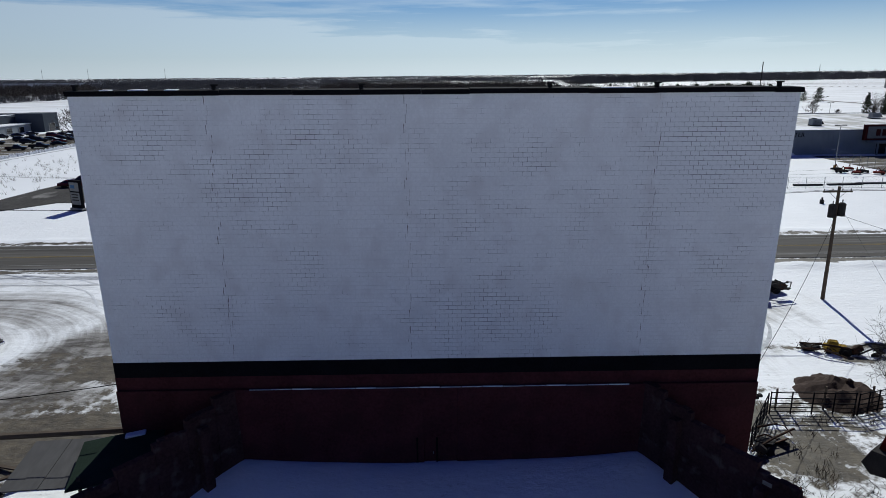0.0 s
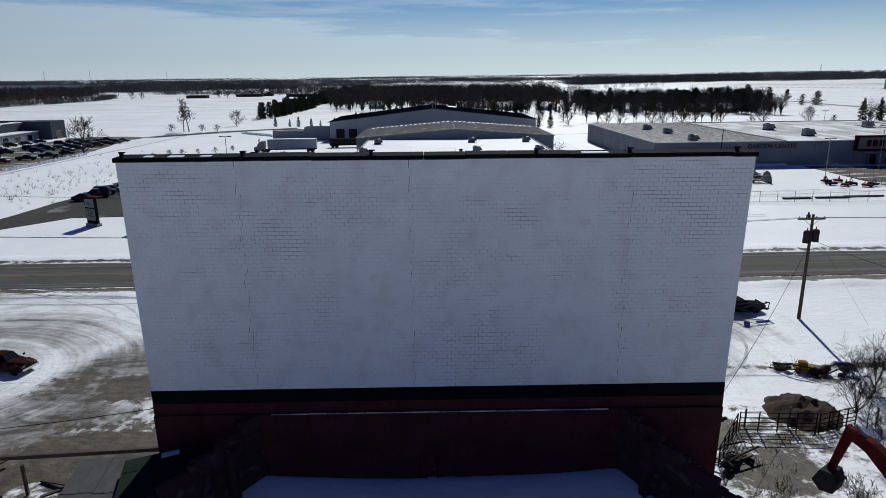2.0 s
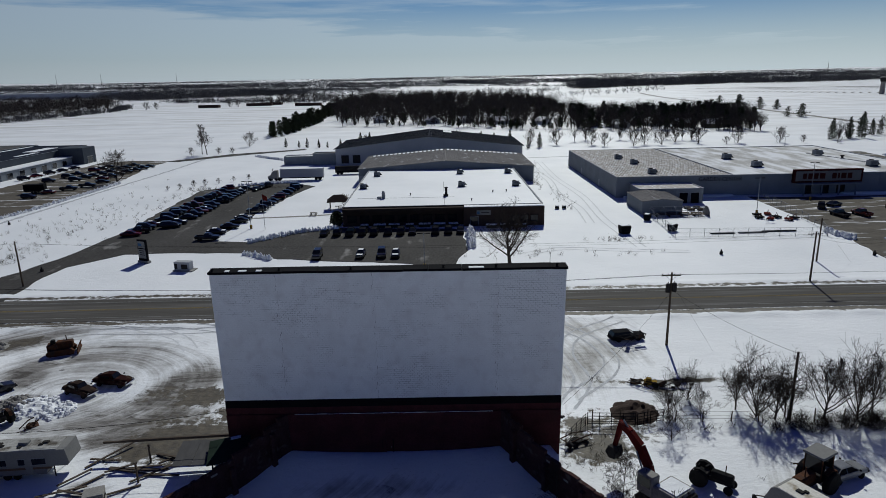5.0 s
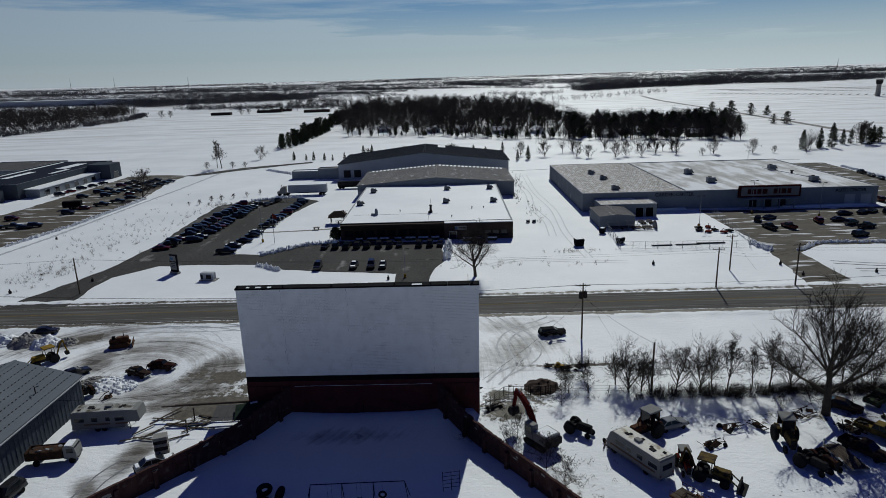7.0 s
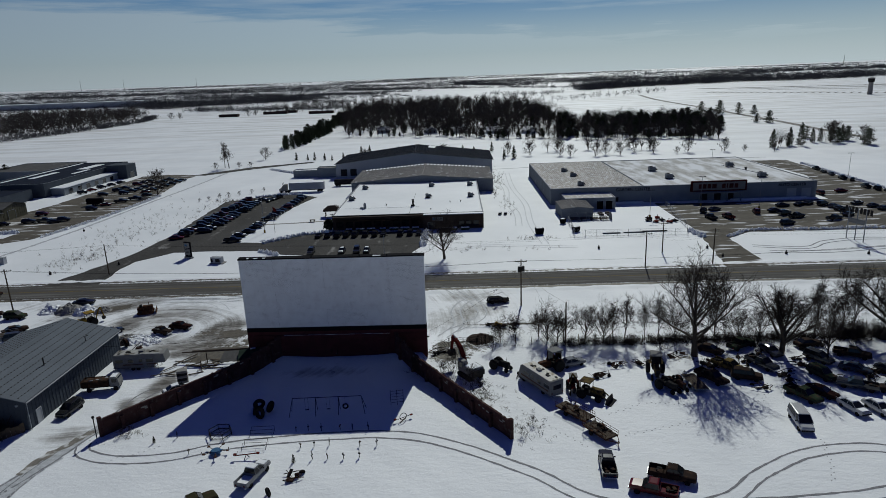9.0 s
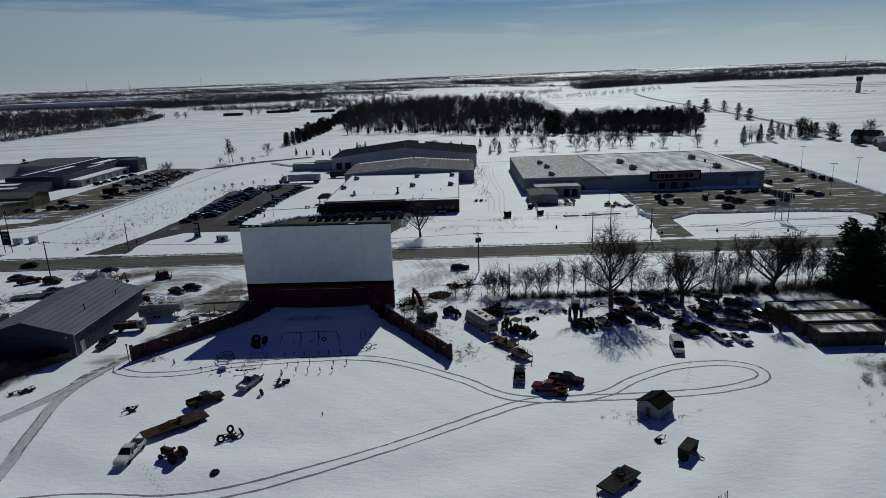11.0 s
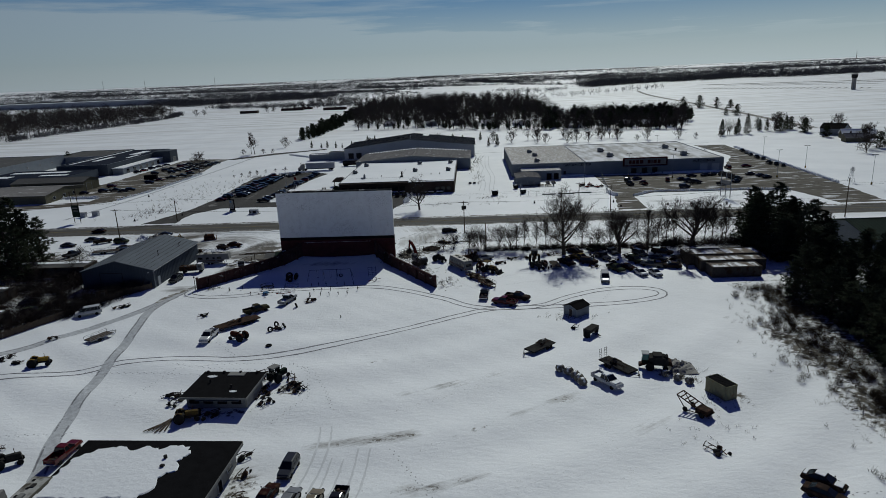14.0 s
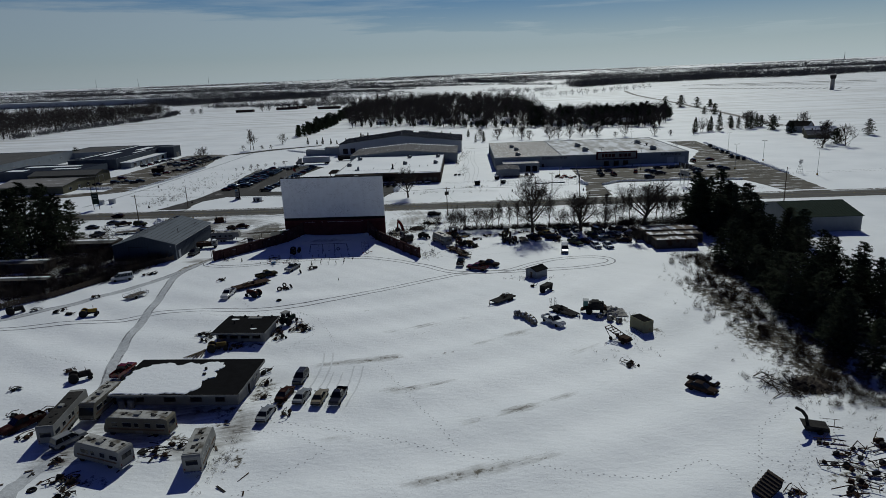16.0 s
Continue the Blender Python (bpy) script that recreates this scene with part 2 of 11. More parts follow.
M_OPEN_JOINT = open_joint_material()
M_RED_WALL = shade("dark_red_painted_wall", (0.062, 0.019, 0.021), 0.85, 0, 0.3, 0.6, 0.3, 8.0, 0.08, worn=(0.050, 0.018, 0.019), worn_at=(0.5, 0.7), worn_scale=0.8)
M_WING_WALL = shade("weathered_brown_red_wall", (0.058, 0.030, 0.028), 0.9, 0, 0.35, 0.8, 0.3, 8.0, 0.04, worn=(0.10, 0.075, 0.068), worn_at=(0.56, 0.70), worn_scale=1.4)
# flat track strips: the shade inside the grooves is put into this grey
M_RUT = shade("shaded_rut_grey", (0.20, 0.20, 0.215), 0.7, 0, 0.3, 1.5, 0.3, 9.0, 0.1)
# grey for the shaded hollows of footprints that are laid on flat
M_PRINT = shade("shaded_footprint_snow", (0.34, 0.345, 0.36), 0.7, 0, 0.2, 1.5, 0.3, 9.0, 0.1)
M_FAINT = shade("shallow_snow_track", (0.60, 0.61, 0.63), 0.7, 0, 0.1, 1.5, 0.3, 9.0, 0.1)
M_DARK_RUST = shade("dark_rusted_iron", (0.040, 0.024, 0.017), 0.92, 0, 0.45, 2.0, 0.3, 15.0, 0.08, worn=(0.09, 0.042, 0.025), worn_at=(0.55, 0.68), worn_scale=1.8)
M_BLACK_PAINT = shade("black_paint", (0.008, 0.008, 0.010), 0.92, 0, 0.3, 0.8, 0.2, 9.0)
M_BLACK = shade("black_rubber", (0.018, 0.018, 0.018), 0.92, 0, 0.3, 3.0, 0.2, 20.0)
M_DARK_STEEL = shade("dark_weathered_steel", (0.034, 0.032, 0.031), 0.92, 0, 0.35, 2.0, 0.2, 18.0)
M_RUST = shade("rusted_steel", (0.080, 0.038, 0.022), 0.92, 0, 0.45, 2.0, 0.3, 15.0, worn=(0.05, 0.035, 0.03), worn_at=(0.5, 0.65), worn_scale=1.6)
M_STEEL = shade("galvanised_steel", (0.30, 0.31, 0.32), 0.75, 0.25, 0.15, 1.0, 0.1, 12.0)
M_CHROME = shade("dull_chrome", (0.55, 0.55, 0.56), 0.2, 0.9, 0.1, 2.0, 0.05, 20.0)
M_GLASS = glass_material("dark_glass")
M_TEAL_GLASS = glass_material("teal_tinted_glass", (0.05, 0.15, 0.14))
M_WOOD = shade("grey_weathered_timber", (0.085, 0.068, 0.054), 0.85, 0, 0.35, 1.0, 0.3, 12.0, stretch=(1, 6, 6))
M_POLE = shade("tarred_pole_timber", (0.090, 0.070, 0.052), 0.85, 0, 0.3, 2.0, 0.3, 10.0)
M_BARK = shade("grey_brown_bark", (0.070, 0.058, 0.048), 0.9, 0, 0.35, 1.2, 0.4, 8.0)
M_WOODS = shade("winter_wood_twigs", (0.050, 0.043, 0.040), 0.9, 0, 0.35, 0.1, 0.0, 1.0)
M_TWIG = shade("bare_twigs", (0.042, 0.034, 0.030), 0.9, 0, 0.3, 0.4, 0.0, 3.0)
# distance haze is mixed into this colour: paler and bluer than the nearer woods
M_FARWOOD = shade("hazy_distant_twigs", (0.085, 0.085, 0.092), 0.9, 0, 0.3, 0.05, 0.0, 0.5)
M_NEEDLE = shade("pine_needles", (0.036, 0.044, 0.026), 0.9, 0, 0.5, 0.5, 0.0, 4.0)
M_DRYGRASS = shade("dry_weeds", (0.065, 0.048, 0.031), 0.9, 0, 0.4, 0.6, 0.0, 4.0)
M_SIDING_GREY = shade("grey_steel_siding", (0.22, 0.24, 0.26), 0.92, 0, 0.12, 0.3, 0.1, 6.0)
M_SIDING_BLUE = shade("slate_blue_siding", (0.064, 0.074, 0.090), 0.92, 0, 0.15, 0.3, 0.1, 6.0)
M_SIDING_WHITE = shade("pale_steel_siding", (0.38, 0.39, 0.41), 0.92, 0, 0.1, 0.2, 0.1, 5.0)
M_SIDING_TAN = shade("tan_siding", (0.13, 0.122, 0.085), 0.92, 0, 0.12, 0.3, 0.1, 5.0)
M_SIDING_DULL = shade("dull_rusted_siding", (0.070, 0.062, 0.055), 0.92, 0, 0.3, 0.4, 0.1, 6.0, worn=(0.045, 0.028, 0.02), worn_at=(0.5, 0.65), worn_scale=0.8)
M_SIGN = shade("dark_red_sign_paint", (0.060, 0.014, 0.013), 0.9)
M_ROOF_BLUE = shade("grey_blue_steel_roof", (0.125, 0.138, 0.158), 0.92, 0, 0.12, 0.25, 0.1, 5.0, 0.06)
M_ROOF_DARK = shade("dark_blue_roof", (0.013, 0.017, 0.030), 0.9, 0, 0.25, 0.2, 0.1, 3.0, 0.03)
M_ROOF_TAR = shade("black_tar_roof", (0.009, 0.009, 0.010), 0.95, 0, 0.3, 0.8, 0.2, 6.0, 0.02)
M_ROOF_GREY = roof_material("grey_sheet_roof_patchy_snow", (0.20, 0.19, 0.185), 0.9, (0.60, 0.85), 0.5)
M_ROOF_DIM = roof_material("dim_grey_roof_patchy_snow", (0.085, 0.083, 0.083), 0.9, (0.64, 0.85), 0.3)
M_ROOF_RIB = roof_material("ribbed_tan_sheet", (0.47, 0.44, 0.40), 0.9, (0.45, 0.75), 1.2)
M_ROOF_MELT = roof_material("half_melted_roof", (0.46, 0.45, 0.43), 0.9, (0.40, 0.60), 0.25)
M_ROOF_MELT2 = roof_material("thawing_brown_roof", (0.16, 0.135, 0.115), 0.9, (0.46, 0.56), 0.45)
M_BRICK_DARK = shade("dark_brown_brick", (0.050, 0.036, 0.030), 0.85, 0, 0.3, 0.5, 0.2, 9.0)
M_CONCRETE = shade("weathered_concrete", (0.26, 0.25, 0.235), 0.85, 0, 0.2, 0.6, 0.2, 8.0)
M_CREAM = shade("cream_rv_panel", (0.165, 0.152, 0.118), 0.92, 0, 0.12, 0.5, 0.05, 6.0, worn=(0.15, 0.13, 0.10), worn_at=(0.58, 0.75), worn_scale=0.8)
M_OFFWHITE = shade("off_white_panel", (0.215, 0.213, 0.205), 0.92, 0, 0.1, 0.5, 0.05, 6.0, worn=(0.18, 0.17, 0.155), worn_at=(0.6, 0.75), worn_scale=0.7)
M_RV_ROOF = shade("stained_rv_roof", (0.33, 0.325, 0.31), 0.85, 0, 0.25, 0.6, 0.1, 5.0, 0.06, worn=(0.085, 0.075, 0.062), worn_at=(0.48, 0.66), worn_scale=0.9)
# the sun's glint is in this pale roof colour; the brown patches are stains
M_RV_PALE = shade("sunlit_stained_rv_roof", (0.62, 0.60, 0.54), 0.8, 0, 0.15, 0.6, 0.1, 5.0, 0.1, worn=(0.32, 0.28, 0.21), worn_at=(0.56, 0.68), worn_scale=0.9)
M_BROWN_STRIPE = shade("brown_stripe", (0.13, 0.085, 0.055), 0.92)
M_YELLOW = shade("faded_yellow_paint", (0.24, 0.155, 0.028), 0.92, 0, 0.3, 0.8, 0.1, 8.0, worn=(0.10, 0.06, 0.035), worn_at=(0.55, 0.7), worn_scale=1.3)
M_RED = shade("faded_red_paint", (0.11, 0.016, 0.013), 0.92, 0, 0.25, 0.8, 0.05, 8.0, worn=(0.12, 0.035, 0.03), worn_at=(0.58, 0.72), worn_scale=1.0)
M_MUSTARD = shade("dull_mustard_paint", (0.115, 0.082, 0.030), 0.92, 0, 0.4, 1.2, 0.1, 8.0, worn=(0.045, 0.032, 0.024), worn_at=(0.42, 0.58), worn_scale=1.1)
M_BALE = shade("weathered_hay_bale", (0.17, 0.155, 0.13), 0.95, 0, 0.4, 2.0, 0.4, 12.0, 0.02, worn=(0.62, 0.63, 0.65), worn_at=(0.52, 0.62), worn_scale=1.6)
M_OLD_RED = shade("old_rusted_red_paint", (0.062, 0.018, 0.013), 0.92, 0, 0.3, 1.2, 0.1, 8.0, worn=(0.045, 0.026, 0.018), worn_at=(0.45, 0.6), worn_scale=1.4)
M_BLUE = shade("blue_paint", (0.06, 0.13, 0.24), 0.92)
M_GREEN = shade("green_paint", (0.018, 0.029, 0.022), 0.92)
M_TAN_BOX = shade("pale_yellow_steel", (0.21, 0.205, 0.135), 0.92, 0, 0.2, 0.5, 0.1, 7.0, worn=(0.2, 0.13, 0.07), worn_at=(0.6, 0.72), worn_scale=0.9)
M_YELLOW_LINE = shade("worn_yellow_line", (0.19, 0.14, 0.05), 0.8, 0, 0.3, 1.0, 0, 5)
M_WHITE_LINE = shade("worn_white_line", (0.21, 0.21, 0.205), 0.8, 0, 0.3, 1.0, 0, 5)


def paint(name, color, rough=0.1, rust=False):
    """Glossy on kept cars, chalky on the rusting ones."""
    return shade(name, color, 0.95 if rust else rough, 0.0, 0.15, 1.0, 0.2 if rust else 0.0, 12.0, 0.03 if rust else 0.45, worn=(0.055, 0.034, 0.025) if rust else None, worn_at=(0.50, 0.62), worn_scale=1.1)


def mixed_paint():
    """Car paint that differs from car to car."""
    m = bpy.data.materials.new("assorted_car_paint")
    m.use_nodes = True
    n, l = m.node_tree.nodes, m.node_tree.links
    p = n["Principled BSDF"]
    p.inputs["Roughness"].default_value, p.inputs["Specular IOR Level"].default_value = 0.1, 0.45
    info = n.new("ShaderNodeObjectInfo")
    ramp = n.new("ShaderNodeValToRGB")
    ramp.color_ramp.interpolation = "CONSTANT"
    els = ramp.color_ramp.elements
    for pos, c in ((0.0, (0.02, 0.02, 0.022)), (0.3, (0.10, 0.105, 0.11)), (0.50, (0.22, 0.23, 0.24)), (0.68, (0.50, 0.50, 0.50)), (0.8, (0.10, 0.015, 0.014)), (0.88, (0.03, 0.05, 0.10))):
        e = els[0] if pos == 0 else els[1] if pos == 0.88 else els.new(pos)
        e.position, e.color = pos, (*c, 1)
    l.new(info.outputs["Random"], ramp.inputs["Fac"])
    l.new(ramp.outputs["Color"], p.inputs["Base Color"])
    return m


M_CAR_MIX = mixed_paint()
P_BLACK = paint("car_black", (0.018, 0.018, 0.02))
P_SILVER = paint("car_silver", (0.20, 0.205, 0.21))
P_WHITE = paint("car_white", (0.46, 0.46, 0.46))
P_RED = paint("car_red", (0.095, 0.012, 0.010))
P_MAROON = paint("car_maroon", (0.026, 0.009, 0.009), rust=True)
P_TAN = paint("car_tan", (0.20, 0.17, 0.115))
P_GREEN = paint("car_dark_green", (0.035, 0.05, 0.03), rust=True)
P_RUSTY = paint("car_rusty_brown", (0.030, 0.021, 0.018), 0.95, True)
P_GREY = paint("car_grey", (0.040, 0.042, 0.046))
P_OLIVE = paint("car_olive", (0.036, 0.034, 0.018), 0.5, True)
P_MUSTARD = paint("car_mustard", (0.13, 0.095, 0.03), 0.5, True)
P_BLUE = paint("car_faded_blue", (0.05, 0.07, 0.11), 0.5, True)


# ---- building blocks ----
class Geo:
    """Collects points and faces of one mesh."""
    def __init__(self):
        self.v, self.f = [], []

    def add(self, vs, fs, m=None):
        k = len(self.v)
        self.v += [tuple(m @ Vector(p)) for p in vs] if m else [tuple(p) for p in vs]
        self.f += [tuple(i + k for i in q) for q in fs]
        return self

    def box(self, x, y, z, sx, sy, sz, b=0.0, m=None):
        """A box on its base centre; b: chamfer of its upright and top edges."""
        hx, hy = sx / 2, sy / 2
        if not b:
            vs = [(x + i * hx, y + j * hy, z + k) for k in (0, sz) for i, j in ((-1, -1), (1, -1), (1, 1), (-1, 1))]
            fs = [(3, 2, 1, 0), (4, 5, 6, 7), (0, 1, 5, 4), (1, 2, 6, 5), (2, 3, 7, 6), (3, 0, 4, 7)]
            return self.add(vs, fs, m)
        def ring(h, ins):
            ax, ay = hx - ins, hy - ins
            return [(x - ax + b, y - ay, h), (x + ax - b, y - ay, h), (x + ax, y - ay + b, h), (x + ax, y + ay - b, h),
                    (x + ax - b, y + ay, h), (x - ax + b, y + ay, h), (x - ax, y + ay - b, h), (x - ax, y - ay + b, h)]
        return self.loft([ring(z, 0), ring(z + sz - b, 0), ring(z + sz, b * 0.7)], m=m)

    def loft(self, rings, m=None, caps=True):
        n = len(rings[0])
        vs = [p for r in rings for p in r]
        fs = [(a * n + i, a * n + (i + 1) % n, (a + 1) * n + (i + 1) % n, (a + 1) * n + i) for a in range(len(rings) - 1) for i in range(n)]
        if caps:
            fs += [tuple(range(n - 1, -1, -1)), tuple(range((len(rings) - 1) * n, len(rings) * n))]
        return self.add(vs, fs, m)

    def tube(self, p, q, r, r2=None, n=8, m=None, caps=True):
        p, q = Vector(p), Vector(q)
        r2 = r if r2 is None else r2
        d = (q - p).normalized()
        a = d.orthogonal().normalized()
        b = d.cross(a)
        rings = [[c + (a * math.cos(6.2832 * i / n) + b * math.sin(6.2832 * i / n)) * s for i in range(n)] for c, s in ((p, r), (q, r2))]
        return self.loft(rings, m, caps)

    def line(self, pts, r, n=6, m=None):
        for a, b in zip(pts, pts[1:]):
            self.tube(a, b, r, n=n, m=m)
        return self

    def wheel(self, x, y, z, r, w, n=14, m=None):
        """A tyre on an axle along y, rounded at the shoulders."""
        prof = ((-w / 2, r * 0.62), (-w / 2, r * 0.9), (-w * 0.3, r), (w * 0.3, r), (w / 2, r * 0.9), (w / 2, r * 0.62))
        rings = [[(x + rr * math.cos(6.2832 * i / n), y + o, z + rr * math.sin(6.2832 * i / n)) for i in range(n)] for o, rr in prof]
        return self.loft(rings, m)

    def prism(self, prof, y0, y1, m=None):
        """A profile of (x, z) drawn along y."""
        return self.loft([[(x, y0, z) for x, z in prof], [(x, y1, z) for x, z in prof]], m)

    def mesh(self, name):
        me = bpy.data.meshes.new(name)
        me.from_pydata(self.v, [], self.f)
        me.update()
        return me


def thing(name, label, category, x=0.0, y=0.0, z=0.0, rz=0.0, group="", kind=""):
    ob = new(name)
    ob.matrix_world = pose(x, y, z, 0, 0, rz)
    ob.empty_display_size = 0.2
    return tagged(ob, label, category, group, kind)


def part(name, geo, material, parent, label="", smooth=False, kind=""):
    me = geo if isinstance(geo, bpy.types.Mesh) else geo.mesh(name)
    if not me.materials:
        me.materials.append(material)
    if smooth:
        for q in me.polygons:
            q.use_smooth = True
    ob = new(name, me)
    ob.parent = parent
    return tagged(ob, label, kind=kind)


def single(name, geo, material, label, category, m=None, group="", kind="", smooth=False):
    me = geo.mesh(name)
    me.materials.append(material)
    if smooth:
        for q in me.polygons:
            q.use_smooth = True
    ob = new(name, me)
    if m:
        ob.matrix_world = m
    return tagged(ob, label, category, group, kind)
# ---- ground ----
def blob(x, y, cx, cy, rx, ry, turn=0.0):
    c, s = math.cos(radians(turn)), math.sin(radians(turn))
    u, v = (x - cx) * c + (y - cy) * s, -(x - cx) * s + (y - cy) * c
    return np.exp(-((u / rx) ** 2 + (v / ry) ** 2) * 1.2)


def wave(x, y, k):
    return np.sin(x * k * 1.3 + 1.7) * np.cos(y * k + 0.4) + 0.6 * np.sin(x * k * 2.9 - y * k * 2.1 + 0.8) + 0.35 * np.sin(x * k * 5.3 + y * k * 6.1)


def height(x, y):
    x, y = np.asarray(x, float), np.asarray(y, float)
    near = np.clip((28 - y) / 6, 0, 1)
    h = 0.045 * wave(x, y, 0.16) * near
    field = np.clip((-40 - y) / 12, 0, 1) * np.clip((90 - np.abs(x - 20)) / 25, 0, 1)
    r = np.hypot(x - 2, y - 6)
    h = h + 0.15 * field * np.sin(r * 2 * np.pi / 11.5)
    # snow drifted against the foot of the screen
    lip = 0.55 + 0.45 * np.clip(np.abs(x) / 9, 0, 1) ** 2
    h = h + np.where((np.abs(x) < 14.5) & (y < 0.5), lip * np.exp(-(np.minimum(y, 0) / 3.2) ** 2), 0.0)
    # ploughed banks along the road
    for c, a in ((33.0, 0.30), (47.6, 0.22)):
        h = h + a * np.exp(-((y - c) / 1.0) ** 2) * (0.7 + 0.3 * np.sin(x * 0.9)) * np.where((np.abs(x) < 400), 1, 0)
    # the far land rises gently to the horizon
    d = np.hypot(x, y + 100)
    h = h + 30.0 * np.clip((d - 900) / 4000, 0, 2) ** 1.15
    return h


def gz(x, y):
    return float(height(x, y))


def steps(stops):
    out = [stops[0][0]]
    for (a, _), (b, st) in zip(stops, stops[1:]):
        k = max(1, round((b - a) / st))
        out += [a + (b - a) * (i + 1) / k for i in range(k)]
    return np.array(out)


gx_ = steps([(-9000, 0), (-3000, 1500), (-900, 150), (-250, 25), (-75, 4), (100, 0.7), (200, 4), (900, 25), (3000, 150), (9000, 1500)])
gy_ = steps([(-3000, 0), (-500, 600), (-200, 25), (-135, 3), (54, 0.7), (260, 4), (900, 20), (3000, 150), (9000, 1500)])
GX, GY = np.meshgrid(gx_, gy_)
px, py = GX.ravel(), GY.ravel()
nxs, nys = len(gx_), len(gy_)
idx = np.arange(nxs * nys).reshape(nys, nxs)
quads = np.stack([idx[:-1, :-1], idx[:-1, 1:], idx[1:, 1:], idx[1:, :-1]], -1).reshape(-1, 4)
gm = bpy.data.meshes.new("ground")
gm.from_pydata(np.stack([px, py, height(px, py)], -1).tolist(), [], quads.tolist())
# where the soil shows through
bare = np.zeros_like(px)
for b in ((-22, 6, 7, 4.5, -15), (-17.5, 3.2, 4, 3, 0), (-27, 13, 5, 2.5, 30), (19, 2.5, 3.2, 3.5, 0), (22, 5.5, 4, 1.6, 0), (25, 13.5, 7, 0.9, 2), (38, 13.2, 10, 0.5, 2)):
    bare = np.maximum(bare, 0.66 * blob(px, py, *b))
for b in ((-19, 5, 6, 6, 0), (20, 3.5, 8, 5, 0), (-72, -22, 14, 16, 0), (-66, -4, 9, 14, 0), (-82, 4, 20, 16, 0), (-64, -40, 7, 8, 30)):
    bare = np.maximum(bare, 0.70 * blob(px, py, *b))
for b in ((9.2, -113.6, 1.8, 3.6, 0), (-0.5, -108.5, 3.5, 2.5, 0), (3, -101.5, 6, 1.6, 0), (-8, -117.5, 5, 2, 0), (7, -96, 3, 5, 0), (-1, -78.6, 6, 1.6, 0), (6.4, -71, 3, 4, 0), (-9, -73, 2, 4, 0), (65, -69, 6, 2.4, -25), (72, -76, 2, 2, 0)):
    bare = np.maximum(bare, 0.60 * blob(px, py, *b))
for b in ((12, -96, 3, 2.5, 0), (4.5, -104, 5, 3, 0), (7, -114, 1.3, 5, 0), (-4, -113, 4, 1.5, 0), (18, -8, 3, 4, 40), (24, -15, 3, 7, 30), (-29, -20.5, 1.6, 1.6, 0), (62, 5, 40, 1.4, 0), (57, -3, 30, 3, 0)):
    bare = np.maximum(bare, 0.48 * blob(px, py, *b))
for b in ((-58, -30, 9, 10, 0), (-63, -16, 7, 10, 0), (-66, -42, 9, 8, 30)):
    bare = np.maximum(bare, 0.74 * blob(px, py, *b))
for b in ((82, -119, 8, 6, 0), (-60, -30, 14, 10, 20), (-85, -5, 22, 22, 0)):
    bare = np.maximum(bare, 0.50 * blob(px, py, *b))
for b in ((88.5, -62, 4.5, 18, 8), (90, -80, 8, 12, 0), (92, -92, 9, 8, 0), (86.5, -98, 6, 3.5, 0), (96, -42, 5, 22, 0), (103, -60, 12, 50, 0)):
    bare = np.maximum(bare, 0.74 * blob(px, py, *b))
for b in ((53, -44.5, 4.5, 3.5, 0), (69, -77, 3, 3, 0), (66, -68, 4, 3, 0), (30, -75, 11, 0.8, 28), (33, -85, 12, 0.7, 32), (20, -62, 12, 0.6, 22)):
    bare = np.maximum(bare, 0.40 * blob(px, py, *b))
# thawed crests of the old parking ramps
rr_ = np.hypot(px - 2, py - 6)
crest = np.clip(np.sin(rr_ * 2 * np.pi / 11.5 + 0.5), 0, 1) ** 4
patchy = np.clip(wave(px, py, 0.11) * 0.8 + 0.35, 0, 1)
bare = np.maximum(bare, 0.46 * crest * patchy * np.clip((-62 - py) / 10, 0, 1) * np.clip((px - 8) / 10, 0, 1) * np.clip((62 - px) / 14, 0, 1) * (py > -150))
for yy, w, a in ((34.5, 1.0, 1.15), (46.1, 0.8, 0.8)):
    bare = np.maximum(bare, a * np.exp(-((py - yy) / w) ** 2) * (np.abs(px) < 500))
for b in ((16.8, 56, 2.2, 1.2, 0), (-52, 66, 2.5, 1.2, 0), (-43, 60, 3, 1.0, 0), (-54, 56, 6, 0.7, 0), (34, 212, 16, 1.0, -6), (-57, 150, 10, 1.5, 0)):
    bare = np.maximum(bare, 0.55 * blob(px, py, *b))
for b in ((-21, 2.5, 7, 4, 0), (-17.4, 8.5, 2.6, 2.6, 0), (-16.5, 3, 3, 5, 0), (18.5, 0.5, 4.5, 3.8, 0), (17.5, 4.5, 2.5, 2, 0), (30, 13.4, 9, 0.7, 2), (28, 11.2, 3, 0.8, 0)):
    bare = np.maximum(bare, 0.98 * blob(px, py, *b))
for b in ((-21.6, 11.6, 4.2, 2.2, 20), (-20.7, 4.6, 6.5, 2.2, 4), (-52, 28, 4, 2.0, 35), (-22.4, 12.6, 3.4, 2.0, 10), (-20.4, 3.6, 6.5, 3.0, 0), (-23.4, 1.8, 4, 2.2, 30)):
    bare = np.maximum(bare, 1.15 * blob(px, py, *b))
slush = 0.62 * crest * patchy * np.clip((-62 - py) / 10, 0, 1) * np.clip((px - 4) / 10, 0, 1) * np.clip((66 - px) / 14, 0, 1) * (py > -150)
slush = np.maximum(slush, 0.6 * blob(px, py, -2, -5.0, 8.0, 2.0, 0))
for b in ((-3, -101.5, 10, 3, 0), (6.5, -106, 4, 6, 0), (-8, -108, 6, 5, 0), (-14, -112, 4, 4, 0), (3, -111, 5, 3, 0)):
    slush = np.maximum(slush, 0.78 * blob(px, py, *b))
